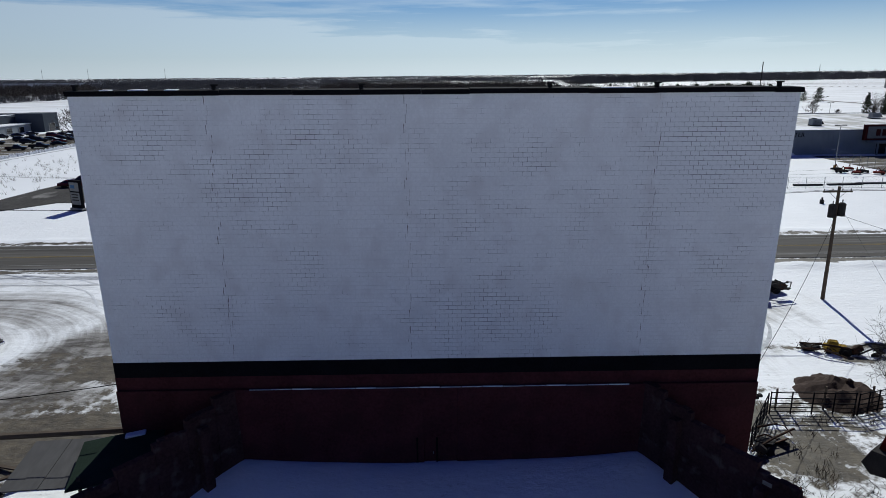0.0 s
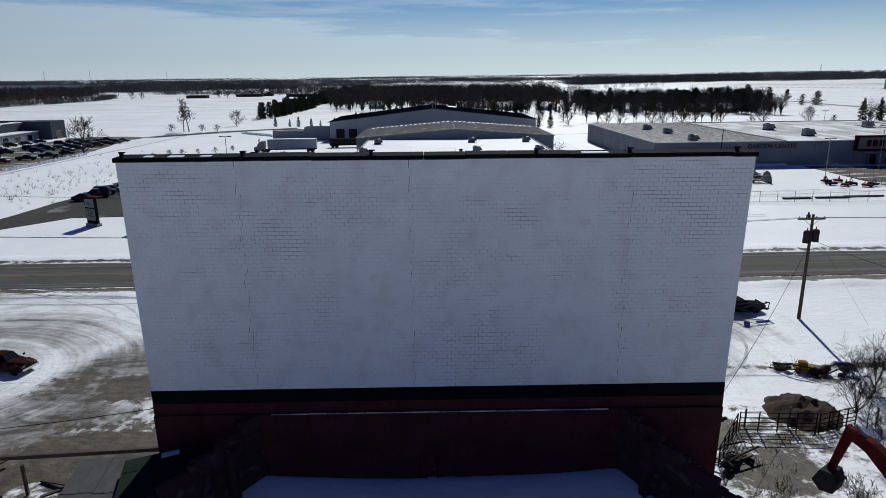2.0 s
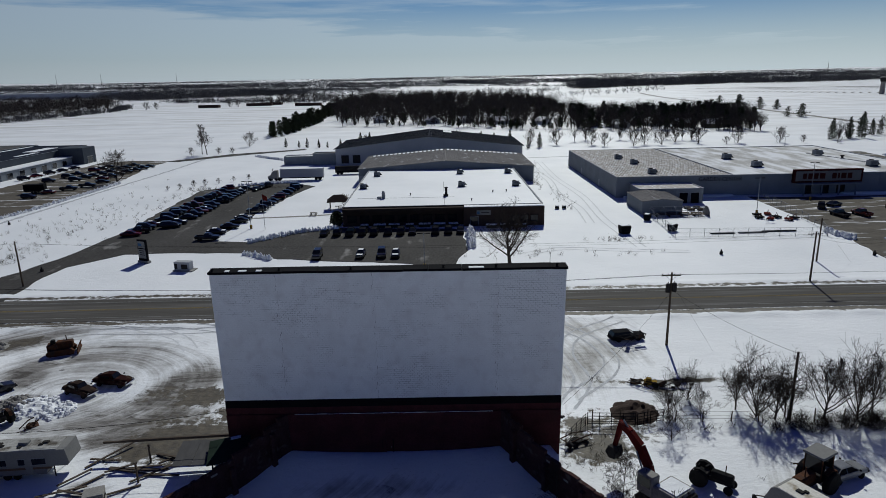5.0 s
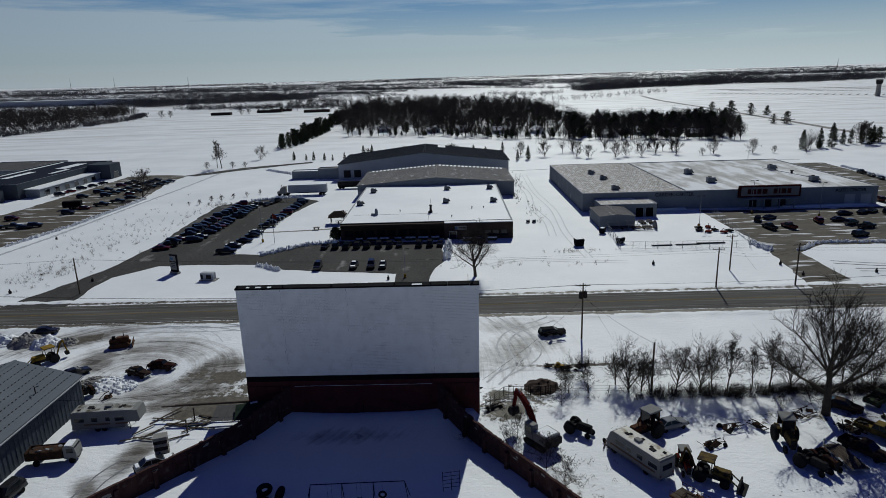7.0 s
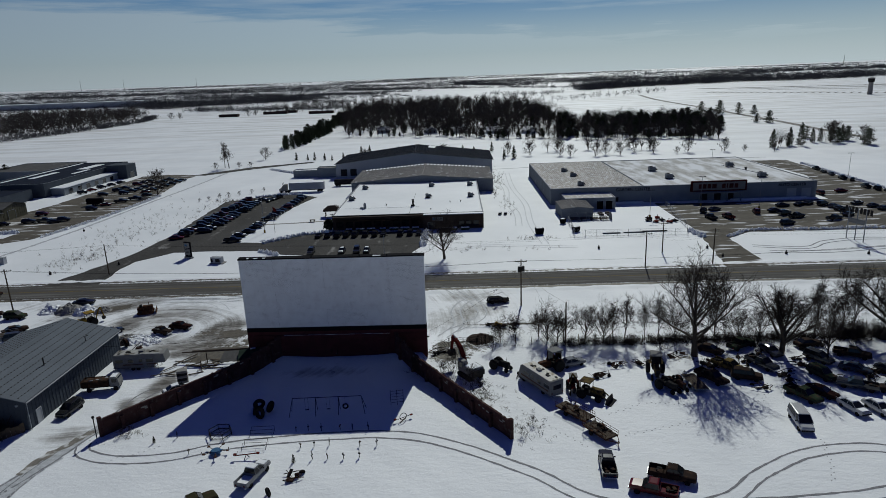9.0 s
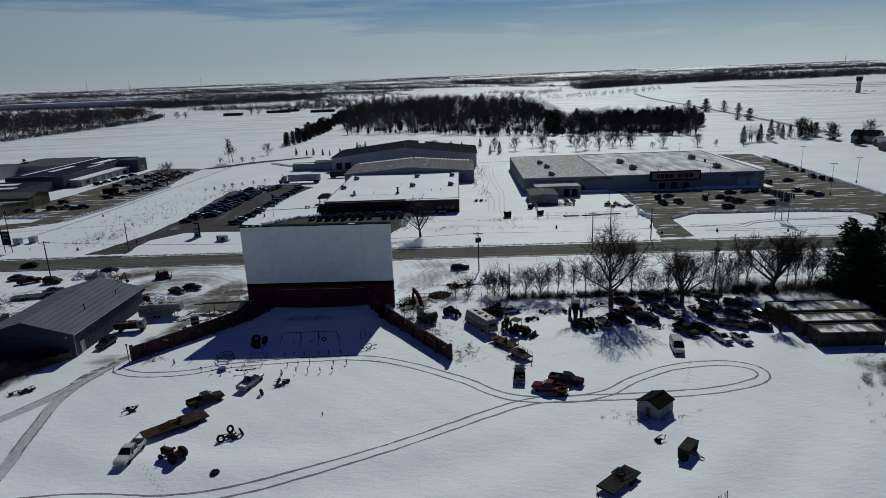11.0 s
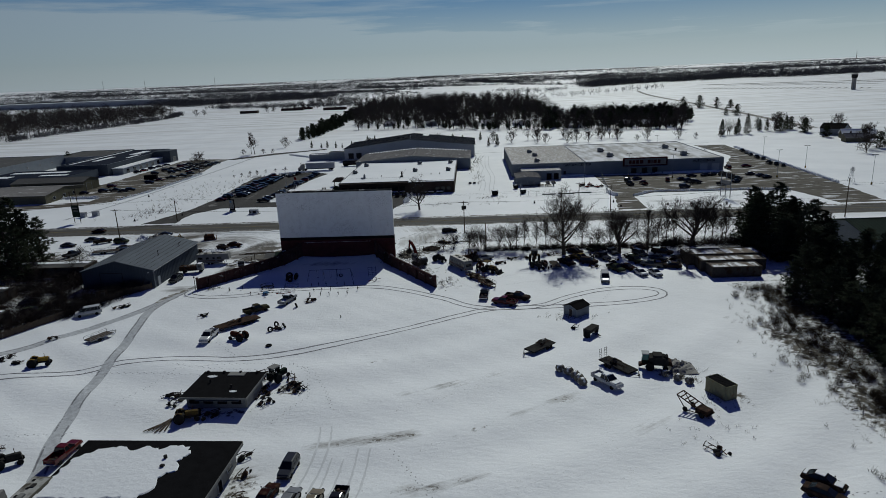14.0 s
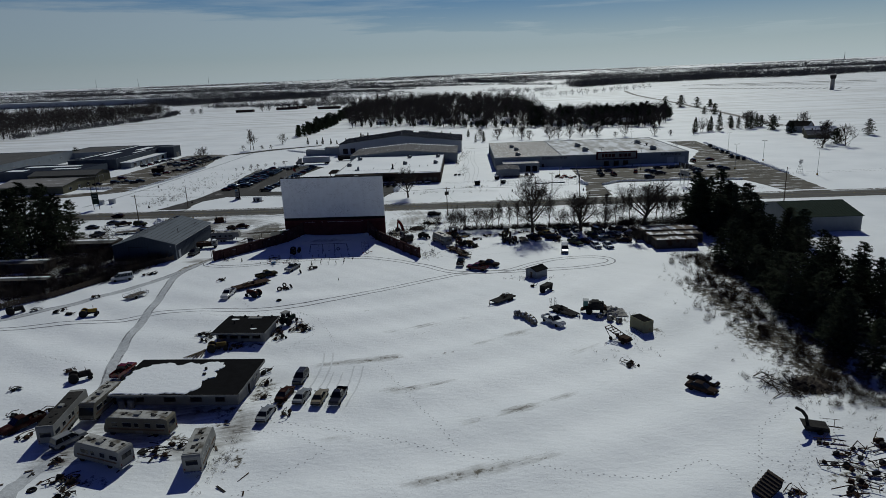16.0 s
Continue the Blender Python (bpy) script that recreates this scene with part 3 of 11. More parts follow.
for b in ((-53, 28, 12, 4.5, 30), (-45, 18.5, 4, 6, 25), (-23, 16.6, 3.5, 3.5, 20), (-26, 14, 2.8, 9, -12), (-26.4, 11, 4.5, 2.2, 0), (-24, 8.4, 5, 2.6, 0), (-28.4, 6.6, 8, 2.2, 4), (-26, 4, 7, 3.5, 0), (-26.5, -8, 2.4, 6, -8), (-28.5, -15, 1.6, 4, 30), (-41.5, 11.5, 4, 2, 20)):
    slush = np.maximum(slush, 1.15 * blob(px, py, *b))
for b in ((-38, 22, 13, 10, 0), (-33, 8, 11, 6, 0), (20, 18, 6, 11, -30), (24, 22, 7, 6, 0), (-33, -22, 4, 3, 0), (22, 29, 9, 4, 0)):
    slush = np.maximum(slush, 0.72 * blob(px, py, *b))
for b in ((-70, 30, 8, 4, 0), (88, 44, 6, 4, 0), (8, 50, 6, 5, 0), (-12, -105, 10, 9, 0), (6, -95, 4, 5, 0), (34, -8, 4, 8, 0)):
    slush = np.maximum(slush, 0.45 * blob(px, py, *b))
stub = np.clip((np.hypot(px, py) - 260) / 300, 0, 1) * 0.42
for tag, val in (("bare", bare), ("slush", slush), ("stubble", stub), ("swirl", np.hypot(px + 38, (py - 14) * 1.15))):
    gm.attributes.new(tag, "FLOAT", "POINT").data.foreach_set("value", val.astype(np.float32))
gm.polygons.foreach_set("use_smooth", np.ones(len(gm.polygons), bool))
gm.materials.append(M_SNOW_GROUND)
tagged(new("ground", gm), "snow-covered ground with bare soil patches and far fields", "ground", kind="structure")


def flat(name, pts, z, material, label, category="pavement", parent=None):
    """A thin paved sheet with the outline pts."""
    bm = bmesh.new()
    top = bm.faces.new([bm.verts.new((x, y, z)) for x, y in pts])
    ex = bmesh.ops.extrude_face_region(bm, geom=[top])
    bmesh.ops.translate(bm, verts=[e for e in ex["geom"] if isinstance(e, bmesh.types.BMVert)], vec=(0, 0, -0.12))
    bmesh.ops.triangulate(bm, faces=bm.faces)
    bmesh.ops.recalc_face_normals(bm, faces=bm.faces)
    me = bpy.data.meshes.new(name)
    bm.to_mesh(me)
    bm.free()
    me.materials.append(material)
    ob = new(name, me)
    if parent:
        ob.parent = parent
        return ob
    return tagged(ob, label, category, kind="structure")


def rough_edge(pts, amp, step=2.5, seed=1):
    """The outline pts with a wavering edge."""
    rnd, out = random.Random(seed), []
    for (ax, ay), (bx, by) in zip(pts, pts[1:] + pts[:1]):
        k = max(1, int(math.hypot(bx - ax, by - ay) / step))
        for i in range(k):
            f = i / k
            out.append((ax + (bx - ax) * f + rnd.uniform(-amp, amp) * (i > 0), ay + (by - ay) * f + rnd.uniform(-amp, amp) * (i > 0)))
    return out


road = flat("road", rough_edge([(-900, 35.6), (-120, 35.4), (0, 35.6), (200, 35.2), (900, 34.5), (900, 43.8), (200, 44.6), (0, 45.0), (-120, 45.2), (-900, 45.4)], 0.12, 4), 0.05, M_ROAD, "salt-stained two-lane asphalt road", "road")
for nm, yy, w, mt in (("centre_line", 40.10, 0.11, M_YELLOW_LINE), ("centre_line", 40.38, 0.11, M_YELLOW_LINE), ("edge_line", 36.9, 0.12, M_WHITE_LINE), ("edge_line", 43.6, 0.12, M_WHITE_LINE)):
    part(nm, Geo().box(0, yy, 0.055, 800, w, 0.005), mt, road)
flat("car_park", rough_edge([(-79, 45.0), (-65.5, 45.0), (-66.6, 55), (-66, 64), (-59, 72.5), (-46, 72.5), (-34.6, 71.5), (-27, 66.6), (-0.8, 61.5), (-0.8, 45.0), (6.3, 45.0), (7.3, 62), (9.8, 70), (9.2, 88.3), (-18, 92), (-26, 89.5), (-35, 80), (-44.7, 81.6), (-44, 95), (-43.2, 110), (-39, 138), (-35.5, 152), (-44, 159), (-56, 158), (-62, 154), (-70.7, 147.8), (-70, 120), (-68.6, 91.3), (-70.9, 69.4), (-75, 56)], 0.35, 2.5, 2), 0.07, M_ASPHALT, "dark wet asphalt employee parking area", "parking lot")
flat("store_car_park", rough_edge([(82.5, 44.5), (92.0, 44.5), (93.4, 70.1), (102.3, 76.7), (120.4, 75.5), (138, 75), (150, 72), (154.8, 46), (156.5, 44.5), (168.5, 44.5), (171.8, 80), (175, 142), (179, 212), (163, 214), (165, 166), (146.6, 127), (146.6, 117.6), (97.3, 117.6), (88.4, 119.5), (88.1, 78.5)], 0.4, 2.5, 3), 0.07, M_LOT_ICY, "worn asphalt store parking area with icy patches", "parking lot")
flat("workshop_car_park", rough_edge([(-190, 62), (-121.4, 88), (-113.4, 94), (-109, 116), (-106, 165), (-113, 205), (-113, 226), (-120, 229), (-133, 231), (-142, 228), (-142, 180), (-143, 150), (-146, 130), (-150, 108), (-124, 104), (-124, 96), (-190, 80)], 0.4, 3, 4), 0.07, M_LOT_ICY, "sandy asphalt yard beside the far workshops", "parking lot")
flat("field_lane", rough_edge([(-115, 225), (-108, 224), (-88, 243), (-60, 262), (-62, 266), (-92, 250)], 0.4, 3, 5), 0.07, M_ASPHALT, "dark lane at the field edge", "lane")


def ribbon(name, pts, w, z, material, label, category, wob=0.06, lift=0.02, parent=None):
    """A narrow strip along a smooth line through pts, laid on the ground."""
    P = [Vector((*p, 0)) for p in pts]
    path = []
    for i in range(len(P) - 1):
        a, b, c, d = P[max(i - 1, 0)], P[i], P[i + 1], P[min(i + 2, len(P) - 1)]
        k = max(2, int((c - b).length / 0.8))
        for j in range(k):
            t = j / k
            path.append(0.5 * (2 * b + (c - a) * t + (2 * a - 5 * b + 4 * c - d) * t * t + (3 * b - a - 3 * c + d) * t ** 3))
    path.append(P[-1])
    g, rnd = Geo(), random.Random(len(path))
    vs, fs = [], []
    for i, p in enumerate(path):
        q = path[min(i + 1, len(path) - 1)] - path[max(i - 1, 0)]
        s = Vector((-q.y, q.x, 0)).normalized()
        for k in (-1, 1):
            e = p + s * k * (w / 2 + rnd.uniform(-wob, wob))
            vs.append((e.x, e.y, gz(e.x, e.y) + lift))
    fs = [(2 * i, 2 * i + 1, 2 * i + 3, 2 * i + 2) for i in range(len(path) - 1)]
    g.add(vs, fs)
    if parent:
        return part(name, g, material, parent)
    return single(name, g, material, label, category, kind="structure")


def wheel_tracks(label, pts, gauge=1.7, w=0.25, material=None):
    for s in (-1, 1):
        off = []
        for i, p in enumerate(pts):
            a, b = pts[max(i - 1, 0)], pts[min(i + 1, len(pts) - 1)]
            dx, dy = b[0] - a[0], b[1] - a[1]
            n = math.hypot(dx, dy) or 1
            off.append((p[0] - dy / n * s * gauge / 2, p[1] + dx / n * s * gauge / 2))
        ribbon("wheel_track", off, w, 0, material or M_RUT, label, "track")


TRACK = "tyre track pressed into the snow"
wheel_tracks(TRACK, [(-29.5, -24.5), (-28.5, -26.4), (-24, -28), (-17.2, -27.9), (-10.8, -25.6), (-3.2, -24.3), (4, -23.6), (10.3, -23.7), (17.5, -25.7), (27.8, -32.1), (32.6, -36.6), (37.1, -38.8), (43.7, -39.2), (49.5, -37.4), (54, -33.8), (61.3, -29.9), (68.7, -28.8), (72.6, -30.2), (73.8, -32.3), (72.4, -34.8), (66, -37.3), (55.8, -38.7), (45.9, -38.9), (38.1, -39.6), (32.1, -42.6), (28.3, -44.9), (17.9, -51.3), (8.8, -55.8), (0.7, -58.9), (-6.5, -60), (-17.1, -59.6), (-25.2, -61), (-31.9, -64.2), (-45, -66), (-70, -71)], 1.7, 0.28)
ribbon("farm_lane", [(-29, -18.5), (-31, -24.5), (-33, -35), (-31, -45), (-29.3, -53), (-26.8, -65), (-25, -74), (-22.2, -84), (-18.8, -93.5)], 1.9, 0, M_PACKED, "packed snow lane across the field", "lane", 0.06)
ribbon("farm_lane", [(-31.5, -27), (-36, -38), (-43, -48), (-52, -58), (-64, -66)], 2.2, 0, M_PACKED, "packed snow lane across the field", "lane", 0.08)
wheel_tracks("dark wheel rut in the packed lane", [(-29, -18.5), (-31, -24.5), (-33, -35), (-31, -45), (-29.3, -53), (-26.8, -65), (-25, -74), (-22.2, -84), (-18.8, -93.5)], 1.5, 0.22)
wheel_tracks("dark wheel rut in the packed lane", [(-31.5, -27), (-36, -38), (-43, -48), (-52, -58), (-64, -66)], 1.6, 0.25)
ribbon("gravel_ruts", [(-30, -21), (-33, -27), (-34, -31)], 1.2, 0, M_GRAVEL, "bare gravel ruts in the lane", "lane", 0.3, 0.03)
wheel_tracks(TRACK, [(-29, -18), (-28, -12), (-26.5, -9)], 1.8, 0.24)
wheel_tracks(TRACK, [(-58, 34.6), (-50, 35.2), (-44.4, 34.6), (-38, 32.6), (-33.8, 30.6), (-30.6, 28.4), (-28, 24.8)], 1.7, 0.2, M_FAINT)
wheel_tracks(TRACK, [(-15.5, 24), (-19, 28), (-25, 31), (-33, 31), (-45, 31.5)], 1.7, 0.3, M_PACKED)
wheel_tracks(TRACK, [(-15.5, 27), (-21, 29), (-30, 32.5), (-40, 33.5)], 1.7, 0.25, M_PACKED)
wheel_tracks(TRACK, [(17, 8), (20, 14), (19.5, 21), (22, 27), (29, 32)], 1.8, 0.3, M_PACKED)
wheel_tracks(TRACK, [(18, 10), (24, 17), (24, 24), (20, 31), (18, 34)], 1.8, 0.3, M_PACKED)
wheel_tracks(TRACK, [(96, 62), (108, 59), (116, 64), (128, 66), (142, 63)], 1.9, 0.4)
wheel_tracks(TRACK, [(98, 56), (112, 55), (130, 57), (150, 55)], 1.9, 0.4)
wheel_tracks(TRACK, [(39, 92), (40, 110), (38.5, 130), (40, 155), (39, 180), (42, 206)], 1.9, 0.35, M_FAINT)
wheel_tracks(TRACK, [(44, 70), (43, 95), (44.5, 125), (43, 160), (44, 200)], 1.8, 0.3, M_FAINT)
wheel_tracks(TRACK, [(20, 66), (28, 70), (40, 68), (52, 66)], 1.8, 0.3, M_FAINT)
ribbon("cleared_path", [(37, 213), (60, 216), (100, 222), (150, 226), (175, 224)], 1.6, 0, M_PACKED, "packed path behind the buildings", "path", 0.3)
ribbon("cleared_path", [(-44.5, 104.5), (-30, 106), (-20, 108)], 1.2, 0, M_CONCRETE, "cleared concrete footpath", "path", 0.1, 0.03)
ribbon("field_track", [(-112, 60), (-106, 100), (-103, 150), (-100, 200), (-99, 245)], 1.2, 0, M_PACKED, "tractor track at the field edge", "track", 0.3)
ribbon("country_road", [(335, 1020), (313, 862), (300, 650), (290, 540), (280, 420), (272, 348), (268, 288)], 6, 0, M_GRAVEL, "distant country road", "road", 0.5, 0.1)
# ---- the drive-in screen ----
TOP, BAND, LEDGE = 17.82, 5.98, 4.62
screen = thing("movie_screen", "white-painted concrete block drive-in screen with a dark red base", "screen")
screen.matrix_world = pose(-0.07, -0.08, 0, 2.0, 0.25, 0)   # it leans a little towards the field
screen.scale = (0.975, 1, 1)
part("core", Geo().box(0, 0.486, BAND, 30.36, 1.0, TOP - BAND - 0.02).box(0, 0.6, -0.5, 30.2, 1.1, BAND + 0.5), M_MORTAR, screen)
# the bed of mortar behind the block face; "open" is how worn its joints are
xs, zs = np.arange(-15.16, 15.17, 0.16), np.arange(BAND, TOP - 0.03, 0.16)
JX, JZ = np.meshgrid(xs, zs)
jx, jz = JX.ravel(), JZ.ravel()
ids = np.arange(len(jx)).reshape(JX.shape)
bed = bpy.data.meshes.new("mortar_bed")
bed.from_pydata(np.stack([jx, np.full_like(jx, -0.0165), jz], -1).tolist(), [], np.stack([ids[:-1, :-1], ids[:-1, 1:], ids[1:, 1:], ids[1:, :-1]], -1).reshape(-1, 4).tolist())
worn_at = np.full_like(jx, 0.33)
for a, b in ((0.95, (12.4, 15.6, 4.2, 2.6)), (0.6, (-12.6, 16.2, 3.4, 1.8)), (0.7, (-8.2, 14.2, 3.4, 2.2)), (0.6, (-5.0, 15.8, 3.5, 1.6)), (0.75, (1.8, 8.2, 3.4, 2.4)), (0.55, (4.6, 8.0, 1.6, 2.6)), (0.45, (-11.2, 8.4, 3.0, 1.6)), (0.5, (3.2, 15.2, 3.0, 1.4)), (0.45, (1.0, 12.4, 3.0, 2.0)), (0.4, (6.4, 13.0, 2.0, 2.0)), (0.5, (9.4, 12.0, 0.8, 4.0)), (0.4, (-6.4, 10.4, 1.6, 2.4)), (0.45, (12.5, 10.5, 2.6, 2.0))):
    worn_at = np.maximum(worn_at, 0.33 + a * 0.68 * blob(jx, jz, *b))
bed.attributes.new("open", "FLOAT", "POINT").data.foreach_set("value", worn_at.astype(np.float32))
bed.materials.append(M_OPEN_JOINT)
part("mortar_bed", bed, M_OPEN_JOINT, screen, "painted mortar with open joints")
part("black_band", Geo().box(0, 0.5, 5.24, 30.42, 1.10, BAND - 5.24, 0.01), M_BLACK_PAINT, screen)
base = Geo().box(0, 0.5, LEDGE, 30.44, 1.12, 5.24 - LEDGE, 0.01)
part("red_strip", base, M_RED_WALL, screen)
for bx, bw, bz in ((-8.0, 14.4, -0.5), (8.0, 14.4, -0.5), (0, 1.62, 1.95)):
    part("red_base", Geo().box(bx, 0.46, bz, bw, 1.36 if bw > 2 else 1.34, LEDGE - bz, 0.02), M_RED_WALL, screen)
for k in range(-15, 15):
    if abs(k + 0.5) < 9.4:
        part("snow_on_ledge", Geo().box(k + 0.5, -0.24, LEDGE + 0.005, 0.96, 0.06, 0.012 + 0.012 * ((k * 7) % 3), 0.004), M_SNOW, screen)
door = part("door", Geo().box(-0.66, -0.08, 0.2, 0.9, 0.06, 1.72, 0.005), M_RED_WALL, screen, "dark red plank door half buried in snow")
part("door_frame", Geo().box(-1.14, -0.15, 0.2, 0.08, 0.14, 1.75), M_BLACK_PAINT, screen)
part("door_frame", Geo().box(-0.18, -0.15, 0.2, 0.08, 0.14, 1.75), M_BLACK_PAINT, screen)
part("door_side", Geo().box(0.35, -0.1, 0.0, 1.0, 0.1, 1.95), M_RED_WALL, screen)
part("door_handle", Geo().tube((-0.35, -0.1, 1.1), (-0.35, -0.17, 1.1), 0.02).tube((-0.35, -0.17, 1.04), (-0.35, -0.17, 1.16), 0.015), M_STEEL, door)
rnd = random.Random(4)
x = -15.3
while x < 15.3:
    w = min(rnd.uniform(1.8, 3.1), 15.3 - x)
    part("coping", Geo().box(x + w / 2, 0.5, TOP - 0.06 + rnd.uniform(-0.015, 0.015), w - 0.02, 1.22, 0.20, 0.02), M_BLACK_PAINT, screen, "black sheet-metal coping")
    x += w
for bx, bw in ((-12.4, 0.7), (-11.0, 0.5), (-13.7, 0.4), (7.5, 1.3)):
    part("snow_on_coping", Geo().box(bx, 0.2, TOP + 0.13, bw, 0.4, 0.04, 0.02), M_SNOW, screen)
for bx in (-15.0, -9.3, -3.2, 4.7, 9.2, 14.4):
    part("bracket", Geo().box(bx, 0.3, TOP + 0.12, 0.16, 0.16, 0.2, 0.02).box(bx + 0.03, 0.3, TOP + 0.3, 0.3, 0.12, 0.06, 0.01), M_BLACK, screen)
part("aerial", Geo().tube((13.9, 0.9, TOP), (13.9, 0.9, TOP + 1.1), 0.02), M_DARK_STEEL, screen)
part("wall_lamp", Geo().box(15.35, 0.1, 3.6, 0.25, 0.25, 0.2, 0.03).box(15.5, 0.0, 3.75, 0.2, 0.2, 0.12, 0.03), M_DARK_STEEL, screen)
# shallow piers that show as upright seams in the block face
for sx in (-9.6, -1.35, 9.35):
    joint = Geo()
    for k in range(30):
        joint.box(sx + 0.09 * math.sin(k * 2.1) + 0.05 * math.sin(k * 5.3), -0.020, BAND + 0.1 + k * 0.39, 0.022, 0.012, 0.36)
    part("upright_joint", joint, M_SEAM, screen, kind="stuff")

# angled wing walls that step down from the screen and run out to both sides
def wing(sx, far_x, far_y, label):
    w = thing("wing_wall", label, "wall")
    x0, y0 = sx * 9.5, -0.25
    dx, dy = far_x - x0, far_y - y0
    n = math.hypot(dx, dy)
    yaw = math.degrees(math.atan2(dy, dx))
    w.matrix_world = pose(x0, y0, 0, 0, 0, yaw)
    edges = [0, 1.2, 2.6, 4.1, 5.7, 7.4, 9.4, 12.6, 16.2, 20.0, 24.0, n]
    tops = [4.55, 4.15, 3.7, 3.3, 2.95, 2.75, 2.65, 2.55, 2.5, 2.45, 2.4]
    rnd = random.Random(int(far_x))
    for a, b, t in zip(edges, edges[1:], tops):
        if b <= a:
            continue
        g = Geo().box((a + b) / 2, 0, -0.5, b - a - 0.01, 0.3, t + 0.5, 0.015)
        k = a
        while k < b - 0.3:   # coping stones, a few lost
            if rnd.random() > 0.1:
                g.box(k + 0.2, 0, t, 0.39, 0.34, 0.07 + rnd.uniform(0, 0.02), 0.01)
            k += 0.41
        part("wall_length", g, M_WING_WALL, w)
    k = 2.0
    while k < n:
        t = [tt for a, tt in zip(edges, tops) if a <= k][-1]
        part("buttress", Geo().box(k, -0.3 * sx * -1, -0.5, 0.45, 0.55, t + 0.2, 0.03).box(k, 0.3 * sx * -1, -0.5, 0.45, 0.55, t + 0.05, 0.03), M_WING_WALL, w)
        k += 4.05
    part("end_post", Geo().box(n, 0, -0.5, 0.5, 0.5, 3.3, 0.03), M_WING_WALL, w)
    for _ in range(16):
        k = rnd.uniform(6, n - 1)
        t = [tt for a, tt in zip(edges, tops) if a <= k][-1]
        part("faded_patch", Geo().box(k, 0.152 * rnd.choice((-1, 1)), t - rnd.uniform(0.3, 1.0), rnd.uniform(0.3, 0.7), 0.01, 0.18), M_CONCRETE, w)
    return w, n


wing(-1, -28.2, -22.4, "dark red stepped block wing wall, weathered, with buttresses")
wing(1, 26.4, -25.2, "dark red stepped block wing wall, weathered, with buttresses")
single("post", Geo().tube((0, 0, -0.3), (0, 0, 3.1), 0.07).box(0, 0, 3.05, 0.3, 0.25, 0.25, 0.03), M_DARK_STEEL, "rusty post with a lamp at the wall end", "post", pose(-28.6, -23.0, gz(-28.6, -23)))
# ---- buildings ----
def wall_panel(parent, name, a, b, z0, z1, t, material, ribs=0.0, rib_mat=None, top=None):
    """An upright wall from a to b with ribs; top: extra height at its middle (a gable)."""
    (ax, ay), (bx, by) = a, b
    n = math.hypot(bx - ax, by - ay)
    m = pose(ax, ay, 0, 0, 0, math.degrees(math.atan2(by - ay, bx - ax)))
    def h(u):
        return z1 + (top * (1 - abs(2 * u / n - 1)) if top else 0.0)
    g = Geo()
    us = [0, n / 2, n] if top else [0, n]
    prof = [(0, z0), (n, z0)] + [(u, h(u)) for u in reversed(us)]
    g.prism(prof, -t / 2, t / 2, m)
    wall, fine = part(name, g, material, parent), Geo()
    k = ribs / 2
    while ribs and k < n:
        for s in (1 if (ax + bx) * (ay - by) + (ay + by) * (bx - ax) > 0 else -1,):
            rb = Geo() if ribs < 0.8 else fine
            rb.box(k, s * (t / 2 + 0.02), z0, 0.07, 0.045, h(k) - z0 - 0.02, m=m)
            if ribs < 0.8:
                part("rib", rb, material, wall)
        k += ribs
    if fine.v:
        part("ribbing", fine, material, wall, kind="stuff")
    return wall


def gable_shed(name, label, x0, x1, y0, y1, eave, rise, wall_mat, roof_mat, ribs=0.6, seam=0.6, category="building", over=0.3, roof_snow=None):
    """A hall with its ridge along y."""
    b = thing(name, label, category, (x0 + x1) / 2, (y0 + y1) / 2, 0)
    w, d = (x1 - x0) / 2, (y1 - y0) / 2
    t = 0.2
    wall_panel(b, "wall", (-w, -d + t / 2), (w, -d + t / 2), -0.3, eave, t, wall_mat, ribs, top=rise)
    wall_panel(b, "wall", (-w, d - t / 2), (w, d - t / 2), -0.3, eave, t, wall_mat, ribs, top=rise)
    wall_panel(b, "wall", (-w + t / 2, -d + t), (-w + t / 2, d - t), -0.3, eave, t, wall_mat, ribs)
    wall_panel(b, "wall", (w - t / 2, -d + t), (w - t / 2, d - t), -0.3, eave, t, wall_mat, ribs)
    for s in (-1, 1):
        g, seams = Geo(), Geo()
        sl = rise / w
        e = (s * (w + over), eave - sl * over + 0.03)
        prof = [(0, eave + rise + 0.03), e, (e[0], e[1] + 0.12), (0, eave + rise + 0.15)]
        g.prism(prof, -d - over, d + over)
        roof = part("roof", g, roof_mat, b)
        if seam:
            k = -d - over + seam
            ang = math.degrees(math.atan2(rise, w)) * s
            while k < d + over:
                g = Geo() if seam < 1 else seams
                g.add([(0.0, k - 0.03, eave + rise + 0.15), (0.0, k + 0.03, eave + rise + 0.15), (e[0], k + 0.03, e[1] + 0.12), (e[0], k - 0.03, e[1] + 0.12),
                       (0.0, k - 0.02, eave + rise + 0.20), (0.0, k + 0.02, eave + rise + 0.20), (e[0], k + 0.02, e[1] + 0.17), (e[0], k - 0.02, e[1] + 0.17)],
                      [(0, 1, 5, 4), (1, 2, 6, 5), (2, 3, 7, 6), (3, 0, 4, 7), (4, 5, 6, 7)])
                if seam < 1:
                    part("seam", g, roof_mat, roof)
                k += seam
        if seams.v:
            part("seams", seams, roof_mat, roof, kind="stuff")
    part("ridge_cap", Geo().prism([(-0.3, eave + rise + 0.13), (0, eave + rise + 0.23), (0.3, eave + rise + 0.13), (0, eave + rise + 0.2)], -d - over, d + over), roof_mat, b)
    return b


